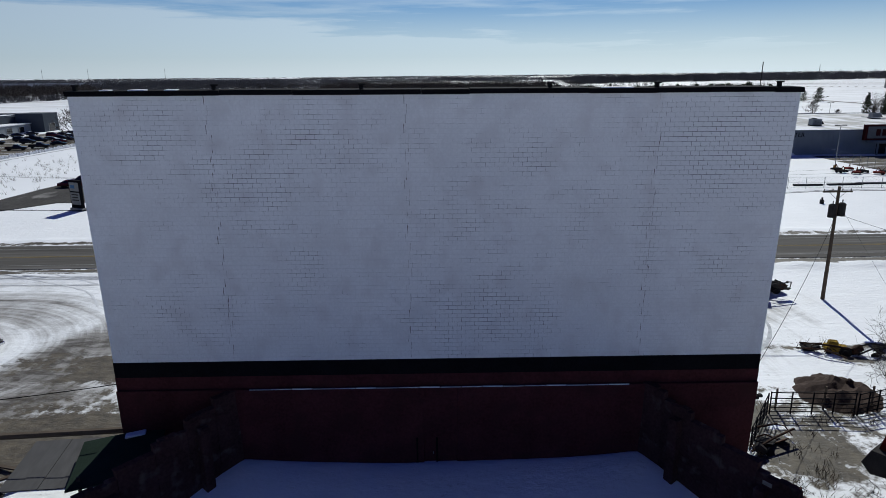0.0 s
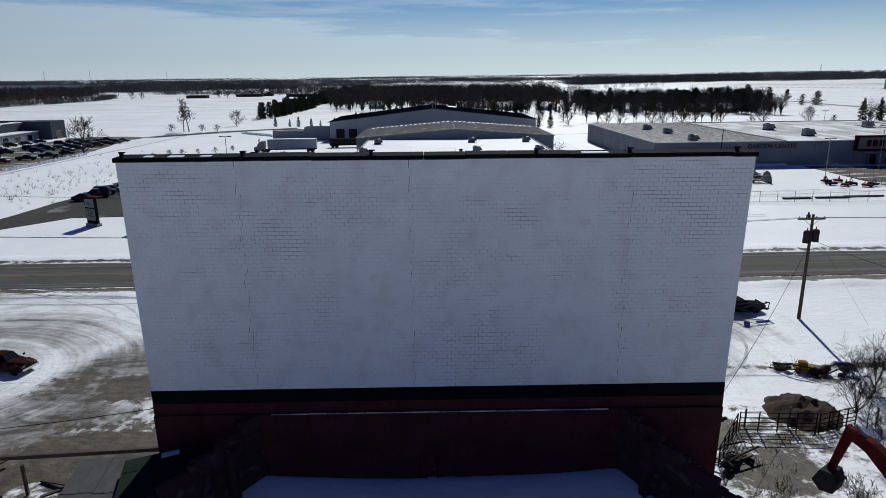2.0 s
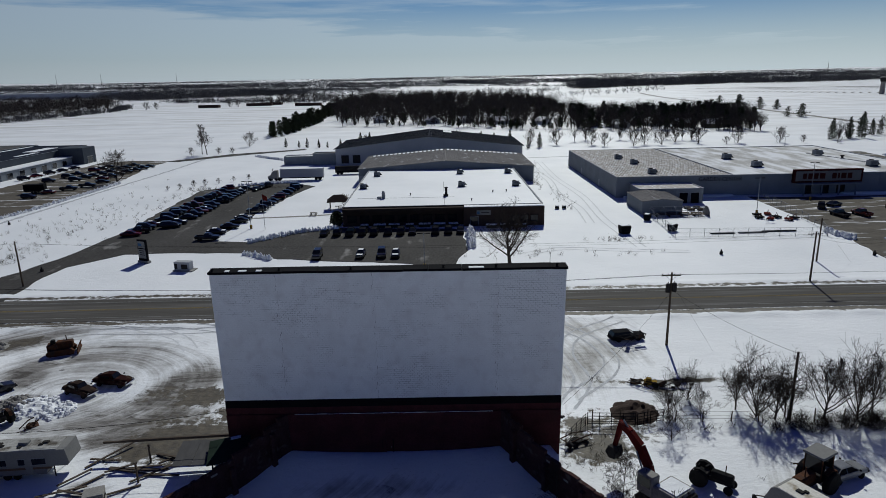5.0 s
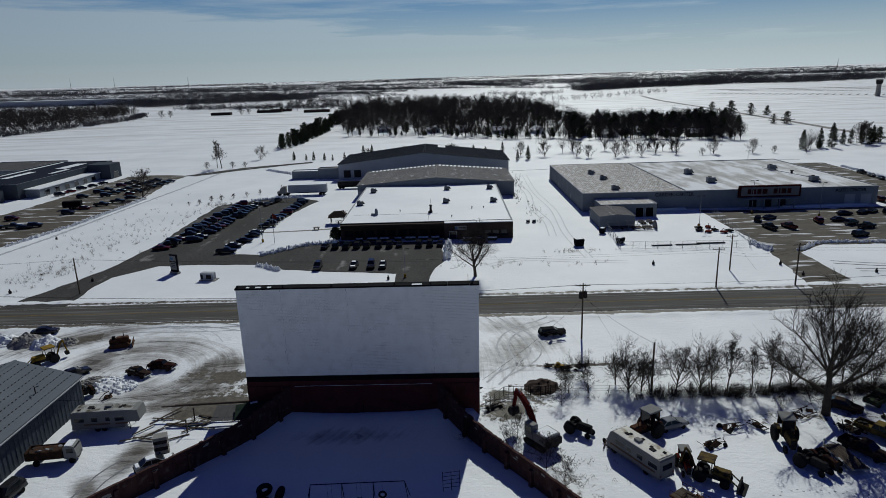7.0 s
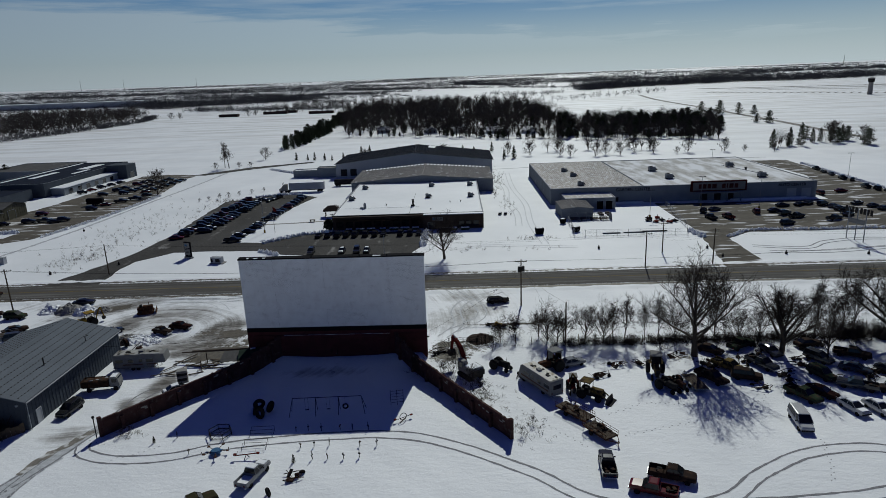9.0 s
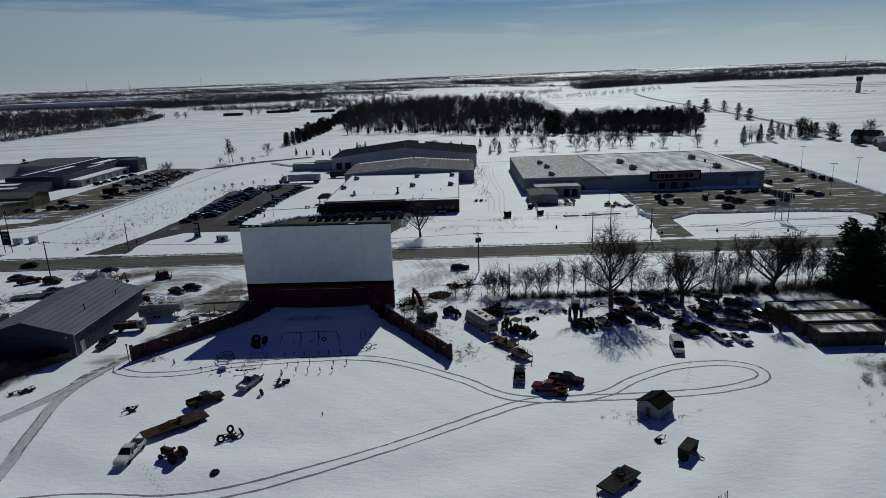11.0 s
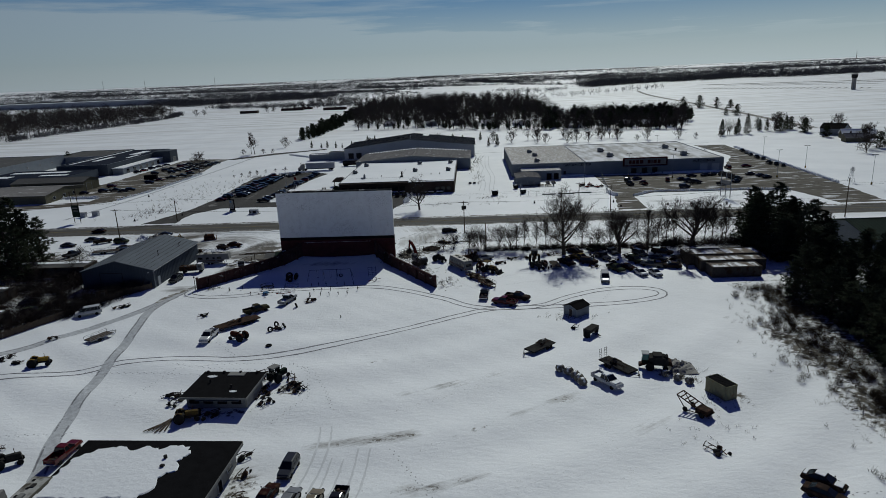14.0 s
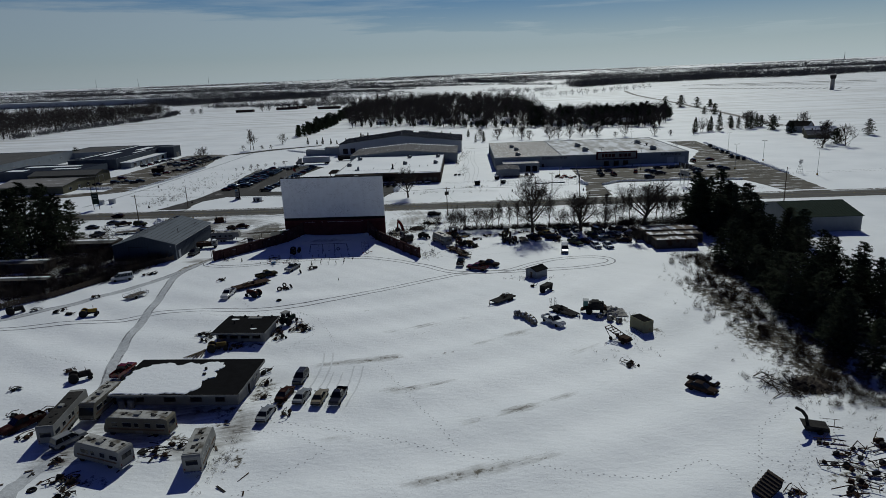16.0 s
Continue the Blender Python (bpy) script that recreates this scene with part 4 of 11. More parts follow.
def flat_hall(name, label, x0, x1, y0, y1, h, wall_mat, roof_mat, ribs=0.0, parapet=0.25, category="building", cap_mat=None):
    b = thing(name, label, category, (x0 + x1) / 2, (y0 + y1) / 2, 0)
    w, d, t = (x1 - x0) / 2, (y1 - y0) / 2, 0.25
    for a, c in (((-w, -d + t / 2), (w, -d + t / 2)), ((-w, d - t / 2), (w, d - t / 2)), ((-w + t / 2, -d + t), (-w + t / 2, d - t)), ((w - t / 2, -d + t), (w - t / 2, d - t))):
        wall_panel(b, "wall", a, c, -0.3, h, t, wall_mat, ribs)
    part("roof", Geo().box(0, 0, h - parapet - 0.2, 2 * w - 2 * t, 2 * d - 2 * t, 0.2), roof_mat, b)
    cm = cap_mat or wall_mat
    for q in ((0, -d + t / 2, h, 2 * w + 0.1, t + 0.1), (0, d - t / 2, h, 2 * w + 0.1, t + 0.1), (-w + t / 2, 0, h, t + 0.1, 2 * d - 2 * t - 0.1), (w - t / 2, 0, h, t + 0.1, 2 * d - 2 * t - 0.1)):
        part("coping", Geo().box(*q, 0.06), cm, b)
    return b


def opening(parent, name, x, y, z, w, h, material, rz=0, frame_mat=None, glass=True):
    """A door or window set in a frame on a wall face that looks along -y (before the turn rz)."""
    m = pose(x, y, z, 0, 0, rz)
    o = part(name, Geo().box(0, -0.03, 0, w, 0.05, h, m=m), material, parent)
    fr = Geo()
    for fx in (-w / 2 - 0.04, w / 2 + 0.04):
        fr.box(fx, -0.05, -0.04, 0.08, 0.10, h + 0.12, m=m)
    fr.box(0, -0.05, h, w, 0.10, 0.08, m=m).box(0, -0.05, -0.08, w, 0.12, 0.08, m=m)
    part(name + "_frame", fr, frame_mat or M_SIDING_WHITE, o)
    return o


def roof_unit(x, y, z, s=1.6, label="grey rooftop air handling unit dusted with snow"):
    u = thing("rooftop_unit", label, "air unit", x, y, z, group="rooftop units")
    part("curb", Geo().box(0, 0, -0.05, s * 1.05, s * 0.85, 0.3), M_DARK_STEEL, u)
    part("housing", Geo().box(0, 0, 0.25, s, s * 0.8, s * 0.62, 0.04), M_SIDING_GREY, u)
    gr = Geo()
    for i in range(5):
        gr.box(0, -s * 0.41, 0.32 + i * s * 0.11, s * 0.8, 0.04, 0.05)
    part("grille", gr, M_DARK_STEEL, u)
    part("hood", Geo().prism([(s * 0.5, 0.45), (s * 0.85, 0.45), (s * 0.5, 0.45 + s * 0.4)], -s * 0.3, s * 0.3), M_DARK_STEEL, u)
    part("fan_ring", Geo().tube((-s * 0.15, 0, 0.25 + s * 0.6), (-s * 0.15, 0, 0.25 + s * 0.7), s * 0.26, n=14), M_DARK_STEEL, u)
    part("snow_cover", Geo().box(s * 0.2, 0, 0.25 + s * 0.62, s * 0.4, s * 0.7, 0.06, 0.02), M_SNOW, u)
    return u


# steel workshop beside the screen
shop = gable_shed("steel_workshop", "dark ribbed steel workshop with a blue-grey roof", -56.2, -39.2, -20.6, 4.4, 4.35, 2.35, M_SIDING_BLUE, M_ROOF_BLUE, 0.75, 0, "workshop")
clips = Geo()
for s in (-1, 1):
    for i in range(7):
        for j in range(36):
            u = 0.9 + i * 1.12
            z = 4.35 + 2.35 * (1 - u / 8.5) + 0.16
            clips.box(s * u, -12.2 + j * 0.69 + 0.3 * (i % 2), z, 0.10, 0.19, 0.07)
part("roof_snow_guard", clips, M_DARK_STEEL, shop, "small dark snow guards", kind="stuff")
opening(shop, "door", 8.52, -10.2, 0.0, 1.0, 2.1, M_SIDING_WHITE, 90)
opening(shop, "sliding_door", -1.5, -12.52, 0.0, 5.2, 3.8, M_SIDING_BLUE, 0, M_DARK_STEEL)
part("gutter", Geo().box(8.9, 0, 4.18, 0.14, 25.4, 0.12), M_SIDING_WHITE, shop)
part("downpipe", Geo().tube((8.62, -12.3, 0), (8.62, -12.3, 4.2), 0.05), M_SIDING_WHITE, shop)
part("flue", Geo().tube((5.5, -3, 5.0), (5.5, -3, 6.6), 0.09), M_DARK_STEEL, shop)
part("flue", Geo().tube((6.4, 6.5, 4.9), (6.4, 6.5, 5.9), 0.07).tube((6.4, 6.5, 5.9), (7.0, 6.5, 6.1), 0.05), M_DARK_STEEL, shop)
part("wall_lamp", Geo().box(7.4, -12.6, 3.7, 0.3, 0.25, 0.25, 0.03), M_SIDING_WHITE, shop)

# low office with a snow-covered flat roof
office = flat_hall("office_building", "long low dark brick office with a snow-covered flat roof", -18.2, 28.2, 93.2, 153.0, 4.6, M_BRICK_DARK, M_SNOW, 0, 0.12, "office", M_SIDING_WHITE)
part("front_bay", Geo().box(14.0, -30.9, -0.3, 18.4, 2.2, 4.7, 0.02), M_BRICK_DARK, office)
part("bay_roof_snow", Geo().box(14.0, -30.9, 4.4, 18.2, 2.0, 0.16, 0.05), M_SNOW, office)
part("soffit", Geo().box(-9, -30.6, 3.6, 28, 1.4, 0.75, 0.02), M_BRICK_DARK, office)
for i in range(9):
    opening(office, "window", -21.0 + i * 2.9, -29.92, 1.0, 2.0, 1.5, M_GLASS, 0, M_BLACK_PAINT)
for i in range(3):
    opening(office, "window", 16.5 + i * 2.2, -32.02, 1.0, 1.6, 1.4, M_GLASS, 0, M_BLACK_PAINT)
opening(office, "entrance_door", 7.2, -32.02, 0.0, 1.8, 2.2, M_GLASS, 0, M_STEEL)
sg = part("sign_board", Geo().box(9.3, -32.1, 2.6, 3.2, 0.1, 1.1, 0.02), M_OFFWHITE, office, "white company sign board")
part("sign_mark", Geo().box(8.1, -32.17, 2.85, 0.6, 0.03, 0.6), M_BLUE, sg)
part("sign_bar", Geo().box(9.7, -32.17, 3.1, 1.8, 0.03, 0.2), M_DARK_STEEL, sg)
part("roof_seam", Geo().box(0.5, -12, 4.49, 0.12, 34, 0.03).box(-9, -18.8, 4.49, 24, 0.1, 0.03), M_STEEL, office)
for x, y in ((-14.5, 141), (10.6, 142.6), (25.2, 142.4), (10.3, 119.6), (24.9, 119.2), (-16.2, 119)):
    roof_unit(x, y, 4.5, 1.7)
single("roof_stack", Geo().box(0, 0, 0, 1.2, 1.2, 0.4, 0.05).tube((0.1, 0.1, 0.4), (0.1, 0.1, 2.0), 0.32, n=12).tube((0.1, 0.1, 2.0), (0.1, 0.1, 2.2), 0.45, n=12), M_DARK_STEEL, "dark roof exhaust stack on the office", "exhaust", pose(5.9, 105.6, 4.5))
single("roof_stack", Geo().box(0, 0, 0, 1.0, 1.0, 0.5, 0.05).box(1.0, 0.4, 0, 0.8, 0.8, 1.4, 0.05).tube((1.0, 0.4, 1.4), (1.0, 0.4, 1.8), 0.3), M_SIDING_GREY, "pale roof vent cluster on the office", "vent", pose(-10.5, 103.6, 4.5))
for x, y in ((-3, 108), (18, 110), (21.5, 110.5), (12, 99)):
    single("roof_vent", Geo().tube((0, 0, 0), (0, 0, 0.4), 0.12).tube((0, 0, 0.4), (0, 0, 0.5), 0.2), M_DARK_STEEL, "small dark roof vent pipe", "vent", pose(x, y, 4.5), group="roof vents")
# snow-capped shrubs under the office windows
for i, (x, w) in enumerate(((-13, 2.2), (-9.5, 3.4), (-6.2, 3), (-2.6, 2.2), (0.8, 3.2), (4.2, 3.2), (7.4, 2.6), (16, 3), (19, 2.6), (22.5, 3))):
    s = thing("clipped_shrub", "clipped dark evergreen shrub capped with snow", "shrub", x, 91.4 if x < 9 else 89.2, 0, group="shrubs along the office")
    g, rr = Geo(), random.Random(i)
    for _ in range(60):
        a, e, r = rr.uniform(0, 6.28), rr.uniform(0.1, 1.4), 0.5
        c = Vector((math.cos(a) * math.cos(e) * w * 0.5, math.sin(a) * math.cos(e) * 0.6, 0.1 + math.sin(e) * 0.9))
        g.add([c + Vector([rr.uniform(-0.25, 0.25) for _ in range(3)]) for _ in range(3)], [(0, 1, 2)])
    g.box(0, 0, -0.1, w * 0.8, 0.8, 0.8, 0.2)
    part("foliage", g, M_NEEDLE, s)
    part("snow_cap", Geo().box(0, 0, 0.68, w * 0.85, 0.85, 0.28, 0.13), M_SNOW, s)

# grey hall and blue-roofed hall behind the office
grey = gable_shed("storage_hall", "wide grey hall with a weathered sheet roof and snow strips", -21.6, 34.8, 153.2, 187, 5.0, 2.2, M_SIDING_GREY, M_ROOF_GREY, 1.2, 1.5, "hall")
for s in (-1, 1):
    for i in range(17):
        u = 1.2 + i * 1.55
        z = 5.0 + 2.2 * (1 - u / 28.2) + 0.2
        part("snow_strip", Geo().box(s * u, 15.1, z - 0.05, 0.9, 3.4, 0.09, 0.03), M_SNOW, grey)
opening(grey, "loading_door", -27.0, -16.92, 0.0, 2.2, 2.8, M_SIDING_WHITE)
blue = gable_shed("long_warehouse", "pale warehouse hall with a dark blue roof", -36.2, 37.2, 200, 236, 6.6, 4.2, M_SIDING_WHITE, M_ROOF_DARK, 1.5, 1.2, "warehouse", 0.6)
part("mast", Geo().tube((1, -17, 10.5), (1, -17, 14.5), 0.06), M_STEEL, blue)
part("roof_snow", Geo().prism([(6.0, 10.32), (9.5, 9.93), (9.5, 9.99), (6.0, 10.39)], 8, 17), M_SNOW, blue)
opening(blue, "dock_door", -33, -18.02, 1.0, 3.0, 3.2, M_DARK_STEEL)
opening(blue, "dock_door", -28.5, -18.02, 1.0, 3.0, 3.2, M_DARK_STEEL)
flat_hall("pump_house", "small pale annex behind the warehouse", -58, -44, 206, 212, 3.4, M_SIDING_GREY, M_SNOW)
flat_hall("pump_house", "small pale annex behind the warehouse", -46, -37, 204, 210, 4.6, M_SIDING_GREY, M_ROOF_GREY)

# farm store
SX0, SX1, SY0, SY1, SH = 53.0, 144.5, 122.0, 188.0, 5.7
store = flat_hall("farm_store", "long pale steel farm store with a half-snowed roof", SX0, SX1, SY0, SY1, SH, M_SIDING_GREY, M_ROOF_MELT, 1.2, 0.15, "store", M_SIDING_WHITE)
cx, cy = (SX0 + SX1) / 2, (SY0 + SY1) / 2
rbr = part("ribbed_roof", Geo().box(SX0 + 16 - cx, 0, SH - 0.2, 31.4, 65.2, 0.16), M_ROOF_RIB, store, "ribbed sheet roof over the garden wing")
for k in range(40):
    part("rib", Geo().box(SX0 + 0.8 + k * 0.78 - cx, 0, SH - 0.05, 0.12, 65, 0.10), M_ROOF_RIB, rbr)
part("snow_skirt", Geo().box(70 - cx, -33.7, -0.1, 30, 1.4, 0.6, 0.2), M_SNOW, store)
part("snow_skirt", Geo().box(128 - cx, -33.9, -0.1, 26, 1.6, 0.5, 0.2), M_SNOW, store)
part("roof_step", Geo().box(SX0 + 32 - cx, 0, SH - 0.1, 0.3, 65, 0.3), M_SIDING_WHITE, store)
part("roof_ridge_pipe", Geo().tube((128 - cx, 8, SH + 0.3), (134 - cx, -20, SH + 0.3), 0.12), M_STEEL, store)
fascia = part("name_board", Geo().box(110.6 - cx, -33.6, 3.3, 19.0, 0.9, 3.6, 0.05), M_SIGN, store, "large dark-framed fascia board with dark red letter shapes")
part("board_face", Geo().box(110.6 - cx, -34.1, 3.75, 17.8, 0.1, 2.7, 0.02), M_OFFWHITE, fascia)
xk = 103.6
for w in (1.05, 1.2, 1.2, 1.5, 0, 1.2, 0.5, 1.4, 1.2):
    if w:
        part("letter_shape", Geo().box(xk + w / 2 - cx, -34.2, 4.35, w, 0.1, 1.5, 0.05), M_SIGN, fascia)
        xk += w + 0.38
    else:
        xk += 1.5
part("entrance_canopy", Geo().box(110.6 - cx, -34.6, 2.9, 17.0, 2.6, 0.35, 0.04), M_SIDING_GREY, store)
for px_ in (103.5, 108.3, 113.0, 117.6):
    part("canopy_post", Geo().box(px_ - cx, -35.6, 0, 0.3, 0.3, 2.9), M_SIDING_GREY, store)
for px_ in (106, 110.6, 115):
    opening(store, "entrance_door", px_ - cx, -33.02, 0.0, 2.4, 2.4, M_GLASS, 0, M_STEEL)
opening(store, "steel_door", 76 - cx, -33.02, 0, 1.1, 2.1, M_DARK_STEEL)
opening(store, "roller_door", 136 - cx, -33.02, 0, 3.0, 3.2, M_SIDING_WHITE)
opening(store, "roller_door", 141 - cx, -33.02, 0, 3.0, 3.2, M_SIDING_WHITE)
opening(store, "side_door", SX0 - cx - 0.02, 10, 0, 1.0, 2.1, M_SIDING_WHITE, -90)
opening(store, "side_door", SX0 - cx - 0.02, -14, 0, 1.0, 2.1, M_SIDING_WHITE, -90)


def words(text, x, y, z, size, material, parent, name):
    cu = bpy.data.curves.new(name, "FONT")
    cu.body, cu.size, cu.extrude, cu.align_x = text, size, 0.04, "CENTER"
    tmp = new("tmp", cu)
    me = bpy.data.meshes.new_from_object(tmp.evaluated_get(bpy.context.evaluated_depsgraph_get()))
    bpy.data.objects.remove(tmp)
    me.transform(pose(x, y, z, 90, 0, 0))
    me.materials.clear()
    me.materials.append(material)
    return part(name, me, material, parent)


words("GARDEN CENTER", 81.5 - cx, -33.1, 4.15, 1.5, M_BLACK_PAINT, store, "lettering")
words("AUTO CENTER", 136.0 - cx, -33.1, 4.15, 1.4, M_BLACK_PAINT, store, "lettering")
for x, y in ((64, 161), (65.4, 148), (64.4, 127.5), (98, 156), (98.6, 137), (130.5, 161), (131, 134)):
    roof_unit(x, y, SH - 0.12, 2.4 if x > 90 else 2.0)
single("roof_vent", Geo().tube((0, 0, 0), (0, 0, 0.9), 0.4, n=12).tube((0, 0, 0.9), (0, 0, 1.1), 0.6, n=12), M_DARK_STEEL, "round dark roof vent on the store", "vent", pose(132.7, 151, SH - 0.12), group="roof vents")
annex = flat_hall("garden_annex", "low pale annex with a snow-edged ribbed roof", 56.5, 73.2, 112.5, 121.8, 3.9, M_SIDING_GREY, M_ROOF_RIB, 0.9, 0.1, "annex", M_SIDING_WHITE)
part("snow_edge", Geo().box(-2, 3.6, 3.8, 12, 1.6, 0.12, 0.05), M_SNOW, annex)
opening(annex, "bay_door", 6.2, -4.67, 0, 2.2, 2.8, M_BLACK_PAINT)
opening(annex, "bay_door", 3.2, -4.67, 0, 2.2, 2.8, M_BLACK_PAINT)
gable_shed("potting_shed", "grey metal potting shed with a curved end", 53.2, 63.0, 99.5, 112.2, 3.2, 0.5, M_SIDING_GREY, M_ROOF_GREY, 0.6, 0.9, "shed", 0.15)


def wire_fence(label, pts, h=1.9, gap=3.0):
    f = thing("chain_fence", label, "fence")
    for (ax, ay), (bx, by) in zip(pts, pts[1:]):
        n = math.hypot(bx - ax, by - ay)
        k = max(1, round(n / gap))
        for i in range(k + 1):
            x, y = ax + (bx - ax) * i / k, ay + (by - ay) * i / k
            part("post", Geo().tube((x, y, -0.3), (x, y, h), 0.045, n=6), M_STEEL, f)
        w = Geo()
        for z in (0.1, h * 0.5, h):
            w.tube((ax, ay, z), (bx, by, z), 0.022, n=4)
        u = 0.0
        while u < n - h:
            p = lambda d: (ax + (bx - ax) * d / n, ay + (by - ay) * d / n)
            w.tube((*p(u), 0.1), (*p(u + h), h), 0.006, n=3, caps=False).tube((*p(u + h), 0.1), (*p(u), h), 0.006, n=3, caps=False)
            u += 0.5
        part("mesh_wire", w, M_STEEL, f)
    return f


wire_fence("galvanised chain-link fence round the store's garden yard", [(54.5, 98), (54.2, 88), (53.2, 77), (68, 76.2), (84, 75.4), (86.5, 82), (88.4, 98), (91.5, 121)])
wire_fence("galvanised chain-link fence beside the store rear", [(150, 176), (160, 186), (162, 196)], 2.2)
# hoop frames of the empty greenhouse
hoop = thing("hoop_greenhouse", "bare steel hoop greenhouse frame over snowy benches", "greenhouse", 61.5, 97.5, 0)
for i in range(6):
    g = Geo()
    pts = [(-6.5 + i * 2.6, 2.1 * math.cos(a * math.pi / 8), 2.3 * math.sin(a * math.pi / 8)) for a in range(9)]
    part("hoop", g.line(pts, 0.05), M_STEEL, hoop)
for yy, zz in ((0, 2.3), (-2.1, 0.05), (2.1, 0.05), (-1.5, 1.6), (1.5, 1.6)):
    part("rail", Geo().tube((-6.5, yy, zz), (6.5, yy, zz), 0.04), M_STEEL, hoop)
for i in range(4):
    part("bench", Geo().box(-4.5 + i * 3, 0.9, 0.5, 2.6, 1.1, 0.08).box(-4.5 + i * 3, -0.9, 0.5, 2.6, 1.1, 0.08).box(-5.6 + i * 3, 0, 0, 0.1, 2.6, 0.5), M_WOOD, hoop)
part("end_screen", Geo().loft([[(6.55, 2.05 * math.cos(a * math.pi / 8), 2.25 * math.sin(a * math.pi / 8)) for a in range(9)], [(6.6, 2.05 * math.cos(a * math.pi / 8), 2.25 * math.sin(a * math.pi / 8)) for a in range(9)]]), M_OFFWHITE, hoop)

# workshops and warehouses far to the west
w1 = flat_hall("dealership_building", "large dark flat-roofed building with a pale canopy", -186, -158, 172, 246, 6.0, M_SIDING_BLUE, M_ROOF_DARK, 0, 0.2, "building", M_SIDING_GREY)
part("snowy_lean_roof", Geo().box(17, -10, 3.2, 6.4, 46.6, 0.3, 0.05), M_SNOW, w1)
part("lower_wing", Geo().box(17, -10, -0.3, 5.9, 45.8, 3.45), M_SIDING_GREY, w1)
part("tower_block", Geo().box(19.5, 18.5, -0.3, 10.5, 10, 7.2, 0.05), M_SIDING_BLUE, w1)
for x, y, a, b in ((-11, 4, 1.6, 66), (3, 20, 5, 18), (-4, -8, 3, 20), (8, 2, 2, 14)):
    part("roof_snow_strip", Geo().box(x, y, 5.80, a, b, 0.08, 0.03), M_SNOW, w1)
for i in range(6):
    opening(w1, "window", 19.97, -28 + i * 7.0, 0.4, 3.2, 2.0, M_GLASS, 90)
opening(w1, "entrance_door", 24.77, 18.5, 0.0, 4.0, 3.0, M_GLASS, 90)
w2 = gable_shed("tan_workshop", "olive-tan steel workshop with a dull sheet roof", -6.4, 6.4, -17, 17, 4.4, 1.5, M_SIDING_TAN, M_ROOF_DIM, 1.2, 0, "workshop")
w2.matrix_world = pose(-159, 129, 0, 0, 0, 90)
opening(w2, "roller_door", -2.0, -17.02, 0, 4, 3.4, M_SIDING_TAN)
w4 = gable_shed("tan_workshop", "low olive-tan workshop with a patchy snow roof", -13.5, 13.5, -16, 16, 3.4, 1.7, M_SIDING_TAN, M_ROOF_GREY, 1.5, 0, "workshop")
w4.matrix_world = pose(-157, 107.5, 0, 0, 0, 90)
for k in range(3):
    opening(w4, "window", -8 + k * 7, -16.02, 1.0, 1.6, 1.1, M_GLASS)
w5 = flat_hall("parts_building", "long dark flat-roofed building with drifted snow on its roof", -206, -161, 139, 168, 4.4, M_SIDING_BLUE, M_ROOF_DARK, 0, 0.15, "building")
for x, y, a, b in ((-4, 8, 30, 5), (10, -3, 14, 4), (-15, -6, 10, 6)):
    part("roof_snow", Geo().box(x, y, 4.24, a, b, 0.08, 0.03), M_SNOW, w5)
w3 = flat_hall("grey_depot", "big grey depot with a flat roof", -275, -215, 150, 225, 6.5, M_SIDING_GREY, M_ROOF_DIM, 0, 0.2, "depot")
for i in range(6):
    opening(w3, "window", 30.02, -30 + i * 11, 3.2, 1.4, 1.0, M_OFFWHITE, 90)
flat_hall("grey_depot", "low grey depot with a flat roof", -225, -190, 225, 262, 5.0, M_SIDING_GREY, M_ROOF_DIM, 0, 0.2, "depot")
far1 = flat_hall("distribution_warehouse", "very long pale warehouse on the plain", -1400, -640, 1285, 1345, 12, M_SIDING_WHITE, M_SNOW, 0, 0.3, "warehouse")
far1.location.z = gz(-780, 1315)

# low sheds between the west pines and the workshop
for x0, x1, y0, y1, h in ((-84, -62, -10.5, -4.5, 2.6), (-90, -70, -29, -24, 2.4), (-78, -61, -42, -38.5, 2.0)):
    u = flat_hall("yard_shed", "long low dark shed with snow along its roof", x0, x1, y0, y1, h, M_SIDING_DULL, M_ROOF_DIM, 0, 0.05, "shed")
    part("roof_snow", Geo().box(0, (y1 - y0) * 0.28, h - 0.03, (x1 - x0) * 0.9, (y1 - y0) * 0.3, 0.08, 0.03), M_SNOW, u)
# green-roofed barn and storage units near the east trees
gb = gable_shed("green_roof_barn", "grey barn with a dark green steel roof", -10.5, 10.5, -9, 9, 4.2, 2.2, M_SIDING_GREY, M_GREEN, 0.9, 0.9, "barn")
gb.matrix_world = pose(136.5, -1.0, 0, 0, 0, 90)
flat_hall("white_shed", "small grey shed at the roadside", 146, 154, -32, -24, 3.0, M_SIDING_GREY, M_ROOF_GREY)
for x0, x1, y0, y1, h in ((84.6, 101.5, -14.2, -9.2, 2.9), (86.2, 100.5, -19.0, -15.0, 2.8), (87.0, 97.6, -23.6, -19.6, 2.6)):
    u = flat_hall("storage_container", "weathered grey storage unit with snow on its roof", x0, x1, y0, y1, h - 0.3, M_SIDING_DULL, M_ROOF_MELT2, 0.9, 0.05, "container")
    u["group"] = "storage units by the trees"
    for k in range(int((x1 - x0) / 3.4)):
        part("roller_door", Geo().box(-(x1 - x0) / 2 + 2.0 + k * 3.4, -(y1 - y0) / 2 - 0.03, 0, 2.4, 0.05, 2.0), M_SIDING_DULL, u)

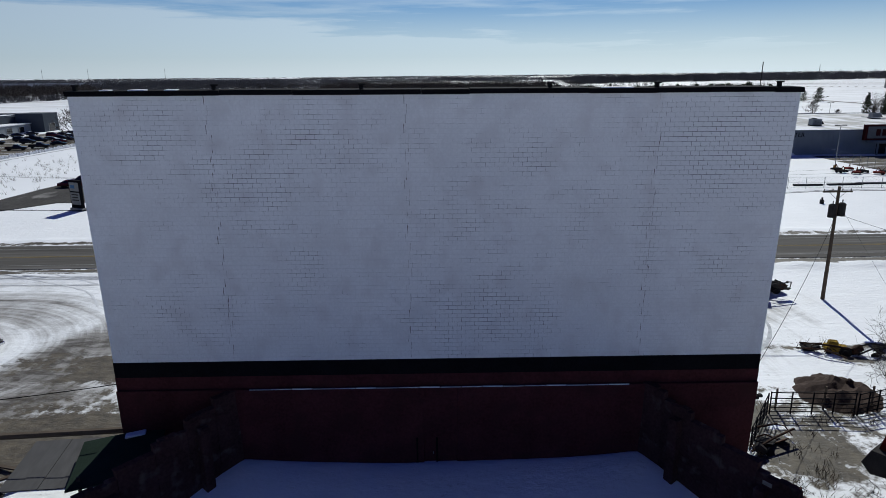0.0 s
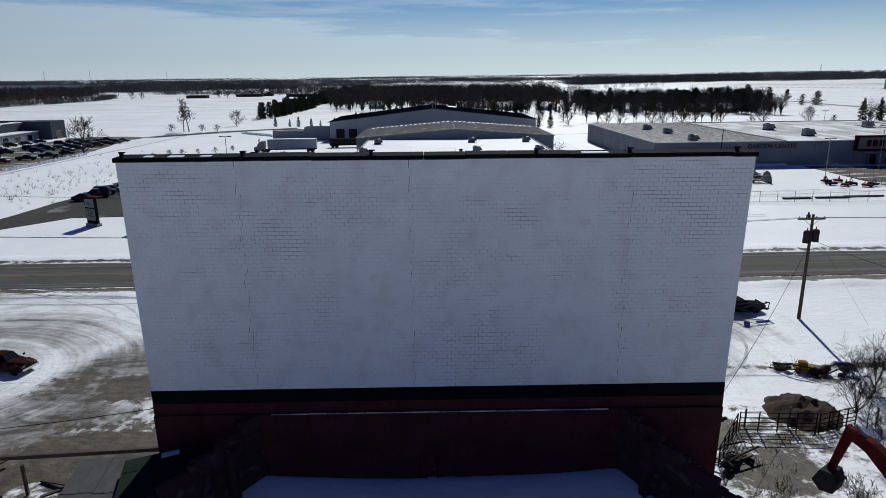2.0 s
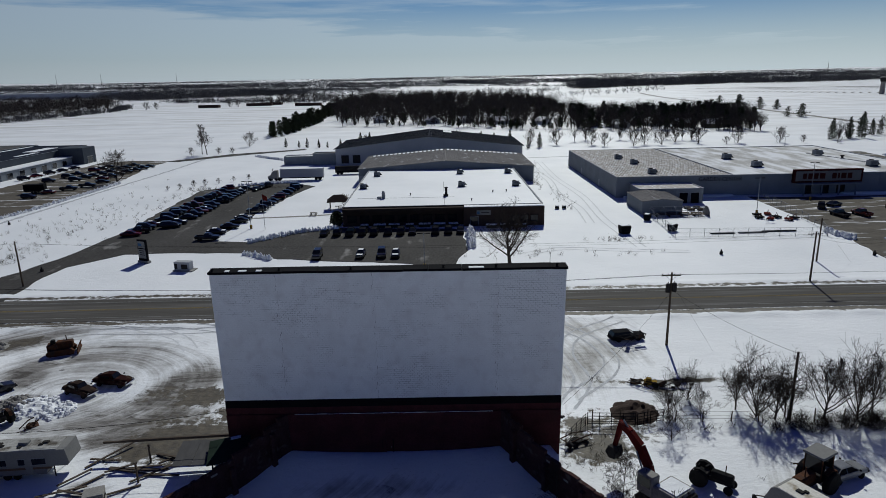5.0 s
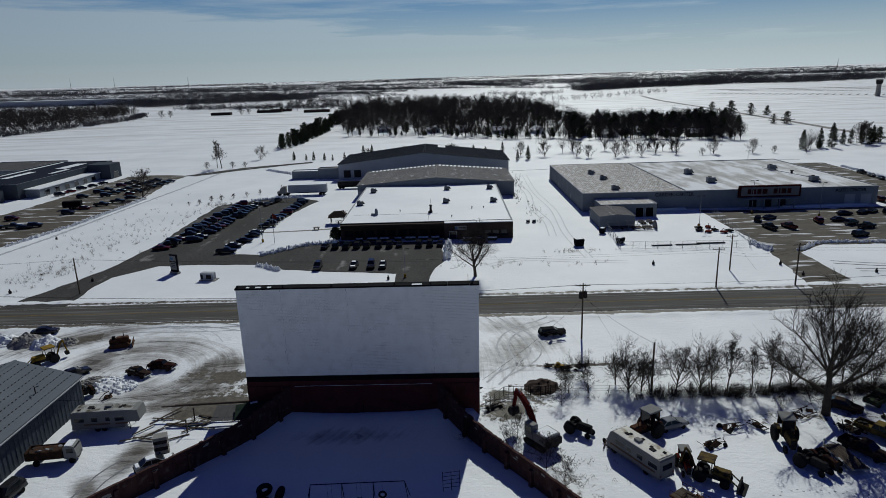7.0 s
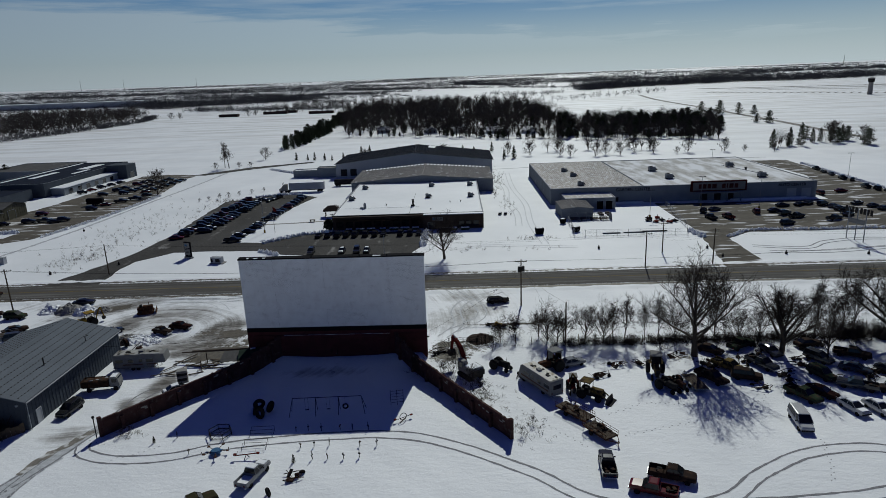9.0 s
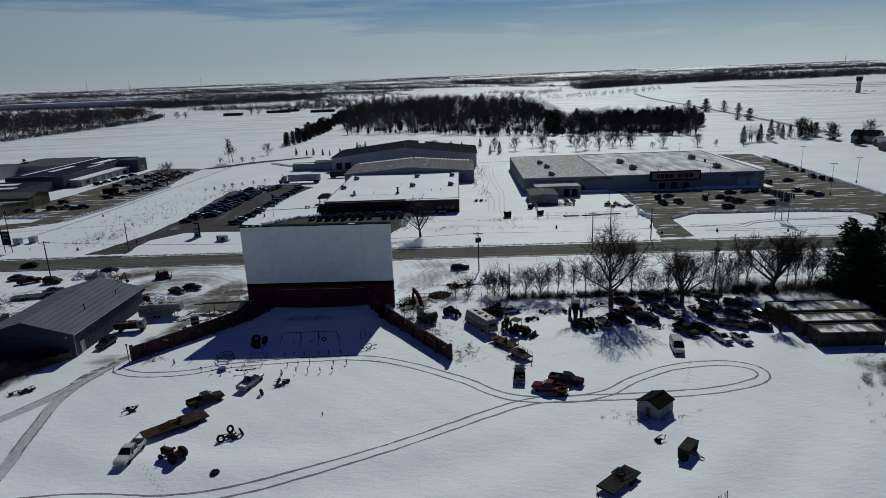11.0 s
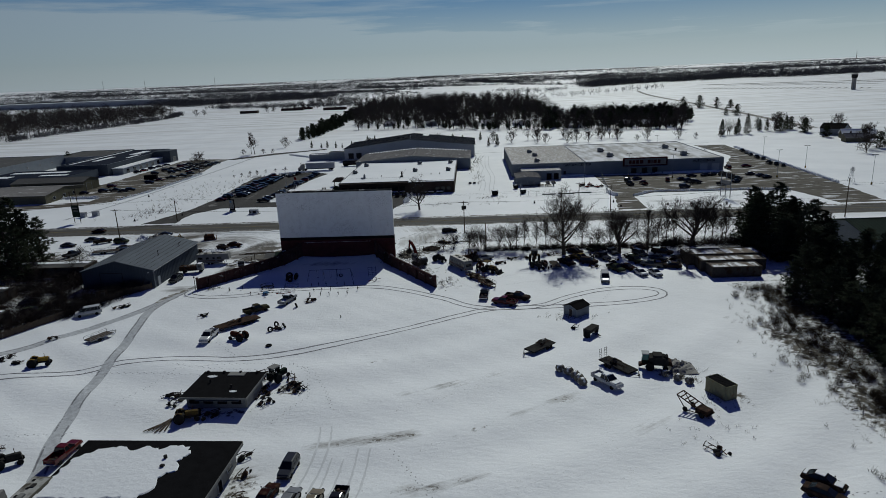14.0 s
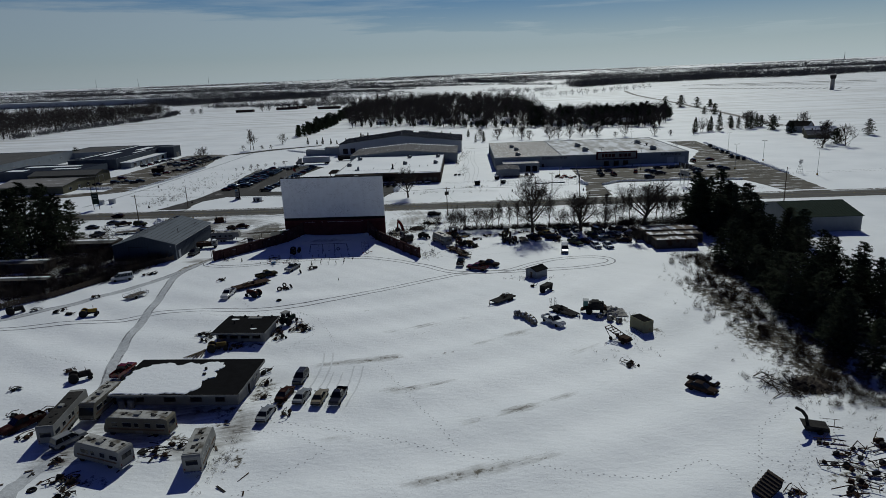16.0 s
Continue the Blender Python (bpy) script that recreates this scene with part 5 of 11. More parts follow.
# timber hut with a tar roof, and the concession building
hut = thing("field_hut", "low whitewashed hut with a black tar roof", "hut", -2.4, -74.0, gz(-2.4, -74), -3)
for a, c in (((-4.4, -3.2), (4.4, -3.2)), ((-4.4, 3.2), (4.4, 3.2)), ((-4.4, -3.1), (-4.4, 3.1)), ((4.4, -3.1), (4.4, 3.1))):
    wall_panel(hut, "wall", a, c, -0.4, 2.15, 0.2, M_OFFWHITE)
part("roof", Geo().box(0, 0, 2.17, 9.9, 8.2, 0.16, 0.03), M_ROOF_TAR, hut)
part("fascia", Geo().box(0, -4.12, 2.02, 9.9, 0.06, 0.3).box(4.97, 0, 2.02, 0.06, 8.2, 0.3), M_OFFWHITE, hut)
part("vent_pipe", Geo().tube((-2.4, 0.5, 2.3), (-2.4, 0.5, 2.9), 0.14).tube((1.5, -1.0, 2.3), (1.5, -1.0, 2.8), 0.14), M_DARK_STEEL, hut)
for i in range(4):
    opening(hut, "serving_window", -3.2 + i * 2.1, -3.32, 0.95, 1.5, 0.85, M_BLACK_PAINT, 0, M_OFFWHITE)
part("shutter", Geo().box(0.5, -3.7, 1.75, 6.5, 0.8, 0.06), M_OFFWHITE, hut)
for k in range(4):
    part("roof_edge_cap", Geo().tube((-4.2 + k * 2.6, 3.7, 2.3), (-4.2 + k * 2.6, 3.7, 2.62), 0.22, 0.18, 9), M_DARK_STEEL, hut)
for x, y, w in ((-3.0, 2.4, 0.8), (2.2, -2.2, 0.6)):
    part("roof_snow", Geo().loft([[(x + w * math.cos(q) * (1 + 0.2 * math.sin(3 * q)), y + 0.5 * w * math.sin(q), 2.334) for q in (6.2832 * z / 10 for z in range(10))], [(x + 0.8 * w * math.cos(q), y + 0.4 * w * math.sin(q), 2.37) for q in (6.2832 * z / 10 for z in range(10))]]), M_SNOW, hut)
part("menu_board", Geo().box(1.2, -3.34, 0.98, 1.3, 0.04, 0.7, 0.01), M_SIGN, hut, "faded red menu board")
part("roof_skylight", Geo().box(0.6, 3.2, 2.33, 2.6, 1.2, 0.12, 0.02), M_OFFWHITE, hut)

bar = thing("concession_building", "low white concession building with a half-snowed black roof", "building", -4.2, -95.2, gz(-4, -95), -2)
for a, c in (((-9.2, -4.4), (9.2, -4.4)), ((-9.2, 4.6), (9.2, 4.6)), ((-9.2, -4.3), (-9.2, 4.5)), ((9.2, -4.3), (9.2, 4.5))):
    wall_panel(bar, "wall", a, c, -0.5, 2.5, 0.2, M_OFFWHITE)
part("roof", Geo().loft([[(-10, -5.8, 2.5), (10, -5.8, 2.5), (10, 5.4, 2.85), (-10, 5.4, 2.85)], [(-10, -5.8, 2.64), (10, -5.8, 2.64), (10, 5.4, 2.99), (-10, 5.4, 2.99)]]), M_ROOF_TAR, bar)
sn, rr = Geo(), random.Random(12)
edge = [(-9.7, -5.6), (-3, -5.55), (2.2, -5.3), (3.4, -3.6), (2.9, -1.8), (4.4, -0.6), (3.6, 1.2), (4.6, 2.8), (3.9, 4.2), (1.4, 4.4), (0.3, 3.4), (-1.3, 4.3), (-3.2, 3.3), (-4.4, 4.1), (-7.5, 3.6), (-9.6, 1.2)]
edge = rough_edge(edge, 0.28, 0.45, 6)
def roof_z(x, y):
    return 2.64 + (y + 5.8) / 11.2 * 0.35
sn.loft([[(x, y, roof_z(x, y) + 0.004) for x, y in edge], [(x * 0.985 - 0.05, y * 0.97, roof_z(x, y) + 0.09) for x, y in edge]])
part("roof_snow", sn, M_SNOW, bar)
part("fascia", Geo().box(0, -5.83, 2.35, 20.1, 0.06, 0.32).box(10.03, -0.2, 2.45, 0.06, 11.2, 0.4), M_OFFWHITE, bar)
part("vent", Geo().tube((2.0, 1.8, 2.8), (2.0, 1.8, 3.3), 0.22).box(2.4, 0.2, 2.8, 0.5, 0.4, 0.35, 0.05), M_DARK_STEEL, bar)
for x, w in ((-5.5, 1.0), (-1.0, 1.6), (3.0, 1.6), (6.6, 1.3)):
    opening(bar, "window", x, -4.52, 1.0, w, 0.9, M_GLASS, 0, M_WOOD)
opening(bar, "side_door", 9.32, -0.5, 0, 1.0, 2.0, M_BLACK_PAINT, 90)
opening(bar, "side_window", 9.32, 2.4, 1.0, 1.4, 0.9, M_GLASS, 90)
for x in (-8.0, -6.6):
    part("water_tank", Geo().tube((x, -5.2, -0.3), (x, -5.2, 1.4), 0.5, n=12).tube((x, -5.2, 1.4), (x, -5.2, 1.6), 0.5, 0.25, n=12), M_CONCRETE, bar)
# ---- trees ----
def bare_tree(seed, H, trunk_r, limbs=7, sub=6, twigs=7, tips=3, lean=0.05, twig_r=0.022, spread=0.42, fork=0.25, rise=0.55, leader=0.72):
    """A leafless tree: the trunk with its limbs, and the crown of fine branches."""
    rnd = random.Random(seed)
    wood, crown = Geo(), Geo()
    def rod(g, p, d, n, r0, r1, k=3, sides=5, wander=0.12, up=0.0):
        pts = [p]
        for i in range(k):
            d = (d + Vector([rnd.uniform(-wander, wander) for _ in range(3)]) + Vector((0, 0, up))).normalized()
            a, b = r0 + (r1 - r0) * i / k, r0 + (r1 - r0) * (i + 1) / k
            q = p + d * (n / k)
            g.tube(p, q, a, b, sides, caps=False)
            pts.append(q)
            p = q
        return pts, d
    def along(pts, f):
        f *= len(pts) - 1
        i = min(int(f), len(pts) - 2)
        return pts[i].lerp(pts[i + 1], f - i)
    top, d0 = rod(wood, Vector((0, 0, -0.3)), Vector((rnd.uniform(-lean, lean), rnd.uniform(-lean, lean), 1)), H * leader, trunk_r, trunk_r * (0.25 if leader > 0.5 else 0.6), 6, 8, 0.07, 0.02)
    for i in range(limbs):
        f = fork + (1.0 - fork) * (i + rnd.uniform(0, 0.8)) / limbs
        f = min(f, 1.0)
        a = i * 2.4 + rnd.uniform(-0.5, 0.5)
        el = rise + 0.75 * f + rnd.uniform(-0.15, 0.15)
        d = Vector((math.cos(a) * math.cos(el), math.sin(a) * math.cos(el), math.sin(el)))
        n = H * spread * (1.15 - 0.55 * f) * rnd.uniform(0.8, 1.15)
        r = trunk_r * (0.55 - (0.35 if leader > 0.5 else 0.1) * f)
        lp, ld = rod(wood, along(top, f), d, n, r, r * 0.3, 4, 5, 0.16, 0.05)
        for j in range(sub):
            g1 = 0.25 + 0.75 * (j + rnd.random()) / sub
            d1 = (ld * 0.55 + Vector([rnd.uniform(-0.9, 0.9) for _ in range(3)]) + Vector((0, 0, 0.25))).normalized()
            n1 = n * rnd.uniform(0.35, 0.6) * (1.2 - 0.5 * g1)
            bp, bd = rod(wood, along(lp, min(g1, 1)), d1, n1, r * 0.24, r * 0.08, 3, 4, 0.2, 0.05)
            for k in range(twigs):
                g2 = 0.2 + 0.8 * (k + rnd.random()) / twigs
                d2 = (bd * 0.6 + Vector([rnd.uniform(-0.9, 0.9) for _ in range(3)]) + Vector((0, 0, 0.2))).normalized()
                n2 = n1 * rnd.uniform(0.35, 0.65)
                tp, td = rod(crown, along(bp, min(g2, 1)), d2, n2, twig_r * 1.4, twig_r * 0.8, 2, 3, 0.25, 0.04)
                for _ in range(tips):
                    d3 = (td * 0.7 + Vector([rnd.uniform(-0.8, 0.8) for _ in range(3)]) + Vector((0, 0, 0.15))).normalized()
                    rod(crown, along(tp, rnd.uniform(0.2, 1)), d3, n2 * rnd.uniform(0.4, 0.8), twig_r * 0.8, twig_r * 0.4, 1, 3)
    return wood, crown


def conifer(seed, H, r0, tiers=26, per=8, droop=0.25, start=0.08, dense=7, ragged=0.3, power=0.8, needle=0.55, blades=9):
    """A conifer: a trunk with whorls of boughs, each carrying tufts of needle blades that point every way."""
    rnd = random.Random(seed)
    wood, leaf = Geo(), Geo()
    wood.tube((0, 0, -0.3), (0, 0, H * 0.97), H * 0.018, 0.02, 7)
    for i in range(tiers):
        f = start + (1 - start) * i / (tiers - 0.5)
        R = r0 * (1 - f) ** power * rnd.uniform(1 - ragged, 1.05) + 0.12
        if f < 0.25:
            R *= 0.6 + 1.6 * f
        for k in range(per):
            a = i * 1.1 + k * 6.2832 / per + rnd.uniform(-0.4, 0.4)
            n = R * rnd.uniform(1 - ragged * 1.3, 1.12)
            d = Vector((math.cos(a), math.sin(a), 0.22 - droop * rnd.uniform(0.4, 1.4) + 0.6 * f)).normalized()
            p = Vector((0, 0, f * H + rnd.uniform(-0.4, 0.4)))
            wood.tube(p, p + d * n * 0.9, 0.03 + 0.02 * n / 4, 0.012, 3, caps=False)
            for j in range(dense):
                u = 0.25 + 0.78 * (j + rnd.random()) / dense
                w = needle * rnd.uniform(0.7, 1.25) * (0.75 + 0.12 * n)
                side = Vector((-d.y, d.x, 0)) * rnd.uniform(-0.45, 0.45) * n * (1.1 - u * 0.6)
                c = p + d * n * u + side + Vector((0, 0, rnd.uniform(-0.1, 0.3) * w))
                for _ in range(blades):
                    e = (Vector([rnd.gauss(0, 1) for _ in range(3)]) + d * 0.6 + Vector((0, 0, 0.35))).normalized()
                    o = e.orthogonal().normalized() * w * rnd.uniform(0.10, 0.2)
                    leaf.add([c - o, c + o, c + e * w * rnd.uniform(0.7, 1.2)], [(0, 1, 2)])
    return wood, leaf


def tree(name, label, geo, mats, x, y, rz=0.0, s=1.0, group="", category="tree"):
    t = thing(name, label, category, x, y, gz(x, y) - 0.05, rz, group)
    t.scale = (s, s, s)
    part("trunk", geo[0], mats[0], t)
    part("crown", geo[1], mats[1], t)
    return t


def again(ob, x, y, rz, s=1.0, label=""):
    c = copy_thing(ob, pose(x, y, gz(x, y) - 0.05, 0, 0, rz))
    c.scale = (s, s, s)
    if label:
        c["label"] = label
    return c


BARE = (M_BARK, M_TWIG)
big = tree("bare_tree", "tall leafless hardwood with a broad crown in the fence row", bare_tree(3, 17.0, 0.55, 13, 10, 10, 4, twig_r=0.016, spread=0.58, fork=0.3, rise=0.42, leader=0.55), BARE, 57.9, -2.4, 20, 1.0, "fence row trees")
big2 = tree("bare_tree", "gnarled leafless tree with a dark leaning trunk in the fence row", bare_tree(7, 14.5, 0.48, 11, 10, 10, 4, lean=0.25, twig_r=0.016, spread=0.6, fork=0.35, rise=0.4, leader=0.42), BARE, 71.8, -2.2, 0, 1.0, "fence row trees")
mid = tree("bare_tree", "slender leafless tree with a fan-shaped crown in the fence row", bare_tree(11, 8.8, 0.13, 10, 7, 7, 3, twig_r=0.012, spread=0.56, fork=0.3, rise=0.62, leader=0.34), BARE, 41.7, 4.7, 0, 1.0, "fence row trees")
mid2 = tree("bare_tree", "multi-stemmed leafless tree in the fence row", bare_tree(15, 9.0, 0.12, 11, 7, 7, 3, twig_r=0.012, spread=0.62, fork=0.1, rise=0.72, leader=0.22), BARE, 44.8, 4.5, 0, 1.0, "fence row trees")
tall = tree("bare_tree", "tall thin leafless tree with upright limbs in the fence row", bare_tree(19, 10.5, 0.12, 14, 6, 6, 3, twig_r=0.0135, spread=0.32, fork=0.3, rise=0.75, leader=0.6), BARE, 48.3, 4.0, 0, 1.0, "fence row trees")
bush = tree("bare_bush", "low leafless bush with dense twigs", bare_tree(21, 4.2, 0.05, 14, 4, 5, 3, twig_r=0.012, spread=0.6, fork=0.03), BARE, 21.5, -12.5, 0, 1.0, "bushes by the wall", "bush")
for x, y, rz, s, src in ((83, 3.2, 90, 1.0, tall), (92.5, 4.8, 150, 0.95, tall), (97, 4.4, 40, 1.15, tall), (87.5, 5, 220, 1.1, tall), (101, 6, 300, 1.2, tall)):
    again(src, x, y, rz, s)
for x, y, rz, s, src in ((37.0, 4.8, 70, 0.85, mid), (46.6, 4.9, 140, 0.8, tall), (51.8, 4.4, 210, 0.8, tall), (35.3, 5.3, 33, 0.95, mid2), (34.0, 6.8, 120, 0.7, mid), (38.2, 5.3, 250, 0.6, mid), (54.0, 4.2, 300, 1.0, tall), (57.0, 4.6, 15, 0.8, mid2),
                         (63.5, 3.8, 75, 1.05, tall), (67.5, 3.4, 180, 0.8, mid2), (71.0, 3.6, 260, 0.9, mid), (80.0, 3.4, 10, 1.3, tall), (78.3, -3.8, 95, 1.2, mid), (90.7, 2.4, 60, 1.15, big2), (94.8, 3.6, 20, 1.3, tall), (85.5, 4.5, 130, 1.0, tall), (99, 3, 45, 1.05, tall), (30.0, 9.0, 160, 0.55, mid2), (27.0, 6.5, 20, 0.5, mid2), (104, 5, 200, 1.1, tall)):
    again(src, x, y, rz, s)
again(big, 16.7, 58.2, 0, 0.7, "lone leafless tree on the snowy verge")
again(big2, 83.8, -17.0, 200, 0.42, "small leafless tree beside the storage units")
for x, y, rz, s in ((17.6, -9.5, 40, 0.85), (13.4, -6.6, 100, 0.75), (23.0, -15.4, 200, 0.9), (19.0, -6.0, 10, 0.9), (25.6, 1.5, 80, 0.75), (29.5, -22.0, 0, 0.35), (28.0, -24.5, 90, 0.35), (26.5, 4.6, 50, 0.7), (29.8, 5.2, 140, 0.8), (35.0, 3.4, 80, 0.8), (43.0, 3.0, 0, 0.5), (49.5, 2.6, 60, 0.5), (53.0, -1.0, 130, 0.6), (66, 5.4, 20, 0.6), (81, 5.2, 70, 0.7)):
    again(bush, x, y, rz, s)
for x, y, rz, s in ((-25.5, -22.6, 0, 0.3), (-24.6, -21.8, 80, 0.3), (-57.5, -27, 30, 1.0), (-62, -30, 60, 1.3), (-55, -31.5, 10, 0.9), (-50.5, -28.5, 200, 0.8), (-66, -36, 90, 1.2), (-70, -26, 40, 1.3), (-61, -38, 300, 0.9), (-72, -14, 10, 1.4), (-66, -8, 100, 1.2), (-70, 2, 70, 1.2)):
    again(bush, x, y, rz, s, "tangled leafless brush at the yard edge")
for x, y, rz, s in ((104, 20, 0, 0.9), (150, -38, 40, 1), (58, 1.5, 10, 0.7), (63, 0.5, 40, 0.6), (69.5, 0.8, 170, 0.6), (74, 0.2, 60, 0.5)):
    again(bush, x, y, rz, s)
# trees beyond the road
t_field = tree("bare_tree", "tall thin leafless tree at the field edge", bare_tree(31, 17.5, 0.26, 13, 6, 6, 3, twig_r=0.03, spread=0.24, fork=0.3), BARE, -104.5, 250, 0, 1.0, "field trees")
t_round = tree("bare_tree", "round leafless tree beside the snowy field", bare_tree(33, 8, 0.2, 14, 5, 5, 3, twig_r=0.026, spread=0.52, fork=0.06, rise=0.5), BARE, -94.2, 284, 0, 1.0, "field trees")
again(t_round, -108, 170, 30, 1.45)
again(t_field, -107.5, 252, 120, 0.8)
for x, y, s in ((-99, 250, 0.45), (-93, 252, 0.4), (-111, 248, 0.5), (-21.5, 118, 0.45), (-31, 262, 0.9), (-12, 270, 0.9), (5, 262, 1.0), (14, 268, 1.0), (50, 268, 1.0), (62, 262, 1.0), (83, 252, 0.9), (96, 250, 1.0), (110, 252, 0.9), (129, 256, 1.0), (147, 254, 1.2), (166, 252, 1.0), (190, 246, 0.6), (176, 250, 0.5), (140, 250, 0.5), (78, 258, 1.1), (103, 256, 1.1), (120, 262, 1.1)):
    again(t_round, x, y, x * 37 % 360, s)
for x, y, s in ((-82, 150, 0.2), (-79, 152, 0.25), (-76, 156, 0.3), (-73, 158, 0.3), (-70, 162, 0.25), (-66, 166, 0.25), (-62, 170, 0.25)):
    again(t_round, x, y, x * 51 % 360, s, "young leafless sapling in the snowy field")
for x, y, s in ((-265, 795, 1.2), (-256, 800, 1.0), (-360, 765, 1.3), (-350, 770, 1.2), (-240, 640, 0.0), (236, 176, 1.7), (262, 250, 1.6), (241, 164, 1.5), (227, 160, 1.1), (245, 290, 1.5), (236, 276, 1.6), (252, 270, 1.3)):
    if s:
        again(t_round, x, y, x * 29 % 360, s, "distant leafless tree with a round crown")

PINE = (M_BARK, M_NEEDLE)
pine = tree("pine_tree", "tall dark pine with a ragged crown in the east belt", conifer(5, 14.5, 4.6, 19, 7, 0.3, 0.03, 6, 0.5, 0.55), PINE, 108, -2, 0, 1.0, "east pine belt")
pine2 = tree("pine_tree", "broad dark pine with drooping boughs in the east belt", conifer(9, 13, 5.4, 17, 7, 0.2, 0.03, 6, 0.55, 0.40), PINE, 110, -14, 0, 1.0, "east pine belt")
spruce = tree("spruce_tree", "small pointed dark spruce in the snow", conifer(13, 6, 1.7, 18, 7, 0.25, 0.03, 4, 0.15, 0.8, 0.4, 6), PINE, -73.4, 276, 0, 0.75, "young spruces")
rb = random.Random(77)
for i in range(34):
    y = 6 - i * 3.5
    for k in range(3 if y < -13 else 2):
        x = 106.5 + k * 8 + rb.uniform(-2, 2) - 7.0 * min(1, max(0, (-y - 26) / 8)) + (5 if -25 < y < -12 and k == 0 else 0) + max(0, (-y - 92) * 0.2)
        q = rb.uniform(0.8, 1.05) if y > -13 else rb.uniform(0.5, 0.78)
        again((pine, pine2)[rb.randrange(2)], x, y + rb.uniform(-1.5, 1.5), rb.uniform(0, 360)).scale = (q * 1.65, q * 1.65, q)
WEST = "tall dark pine in the west belt"
for x, y, s in ((-82, -9, 1.3), (-90, -4, 1.35), (-97, -1, 1.3), (-85, 2, 1.15), (-104, -8, 1.3), (-93, -14, 1.2), (-78, -2, 0.95), (-110, 2, 1.2), (-100, -18, 1.1), (-88, -18, 0.8), (-108, -26, 1.2), (-98, -28, 1.0), (-116, -14, 1.3), (-120, -30, 1.2), (-92, 8, 1.2), (-105, 12, 1.2), (-76, -13, 1.0), (-80, -22, 1.0), (-86, -30, 1.0), (-94, -40, 1.1)):
    wp = again((pine, pine2)[int(abs(x)) % 2], x, y, x * 13 % 360, s, WEST)
    wp["group"], wp.scale = "west pines", (s * 1.4, s * 1.4, s)
for x, y, s in ((-66.3, 274, 0.55), (-62, 273, 0.75), (-55.8, 271.5, 0.65), (-51.3, 270.3, 0.5), (-45, 272, 0.65), (-37, 290, 0.9), (-33, 298, 0.8), (6, 246, 1.2), (12, 247, 1.3), (18, 247, 1.2), (24, 247, 1.35), (30, 247, 1.2), (42, 288, 0.9), (46.5, 250, 0.8), (52, 252, 1.1)):
    again(spruce, x, y, x * 17 % 360, s)
for x, y, s in ((196, 261, 1.6), (209, 268, 1.6), (214, 266, 2.0), (227.5, 279, 1.3), (233, 281, 1.3), (240, 283, 1.4), (205, 262, 0.9), (247, 284, 1.5)):
    again(spruce, x, y, x * 17 % 360, s, "pointed dark spruce by the farm road")
for x, y, s in ((249.5, 283, 0.8), (248, 261, 0.85), (259, 217, 0.75), (239, 274, 0.8), (282, 212, 0.9), (-222, 240, 0.7), (235, 300, 0.7), (262, 545, 1.1), (276, 535, 1.2), (290, 525, 1.0), (300, 515, 0.8), (268, 418, 0.9), (261, 424, 0.7), (246, 232, 0.7), (243, 176, 0.8)):
    dp = again(pine2, x, y, x * 7 % 360, s, "distant round-headed dark pine")
    dp["group"], dp.scale = "distant pines", (s * 1.5, s * 1.5, s * 0.8)

# ---- woods and distant tree lines ----
def cloud_of(kinds, spots, name, label, material):
    """Many trees as one mesh."""
    V, F, k = [], [], 0
    for (x, y, s, r, i) in spots:
        v, f = kinds[i]
        c, sn = math.cos(r), math.sin(r)
        w = np.empty_like(v)
        w[:, 0], w[:, 1], w[:, 2] = (v[:, 0] * c - v[:, 1] * sn) * s + x, (v[:, 0] * sn + v[:, 1] * c) * s + y, v[:, 2] * s + gz(x, y)
        V.append(w)
        F.append(f + k)
        k += len(v)
    V, F = np.concatenate(V), np.concatenate(F)
    me = bpy.data.meshes.new(name)
    me.vertices.add(len(V))
    me.vertices.foreach_set("co", V.ravel())
    me.loops.add(F.size)
    me.loops.foreach_set("vertex_index", F.ravel())
    me.polygons.add(len(F))
    me.polygons.foreach_set("loop_start", np.arange(0, F.size, F.shape[1]))
    me.update(calc_edges=True)
    me.materials.append(material)
    return tagged(new(name, me), label, "woods", kind="stuff")


def as_tris(*geos):
    v, f = [], []
    for g in geos:
        k = len(v)
        v += g.v
        for q in g.f:
            for i in range(1, len(q) - 1):
                f.append((q[0] + k, q[i] + k, q[i + 1] + k))
    return np.array(v, float), np.array(f, int)


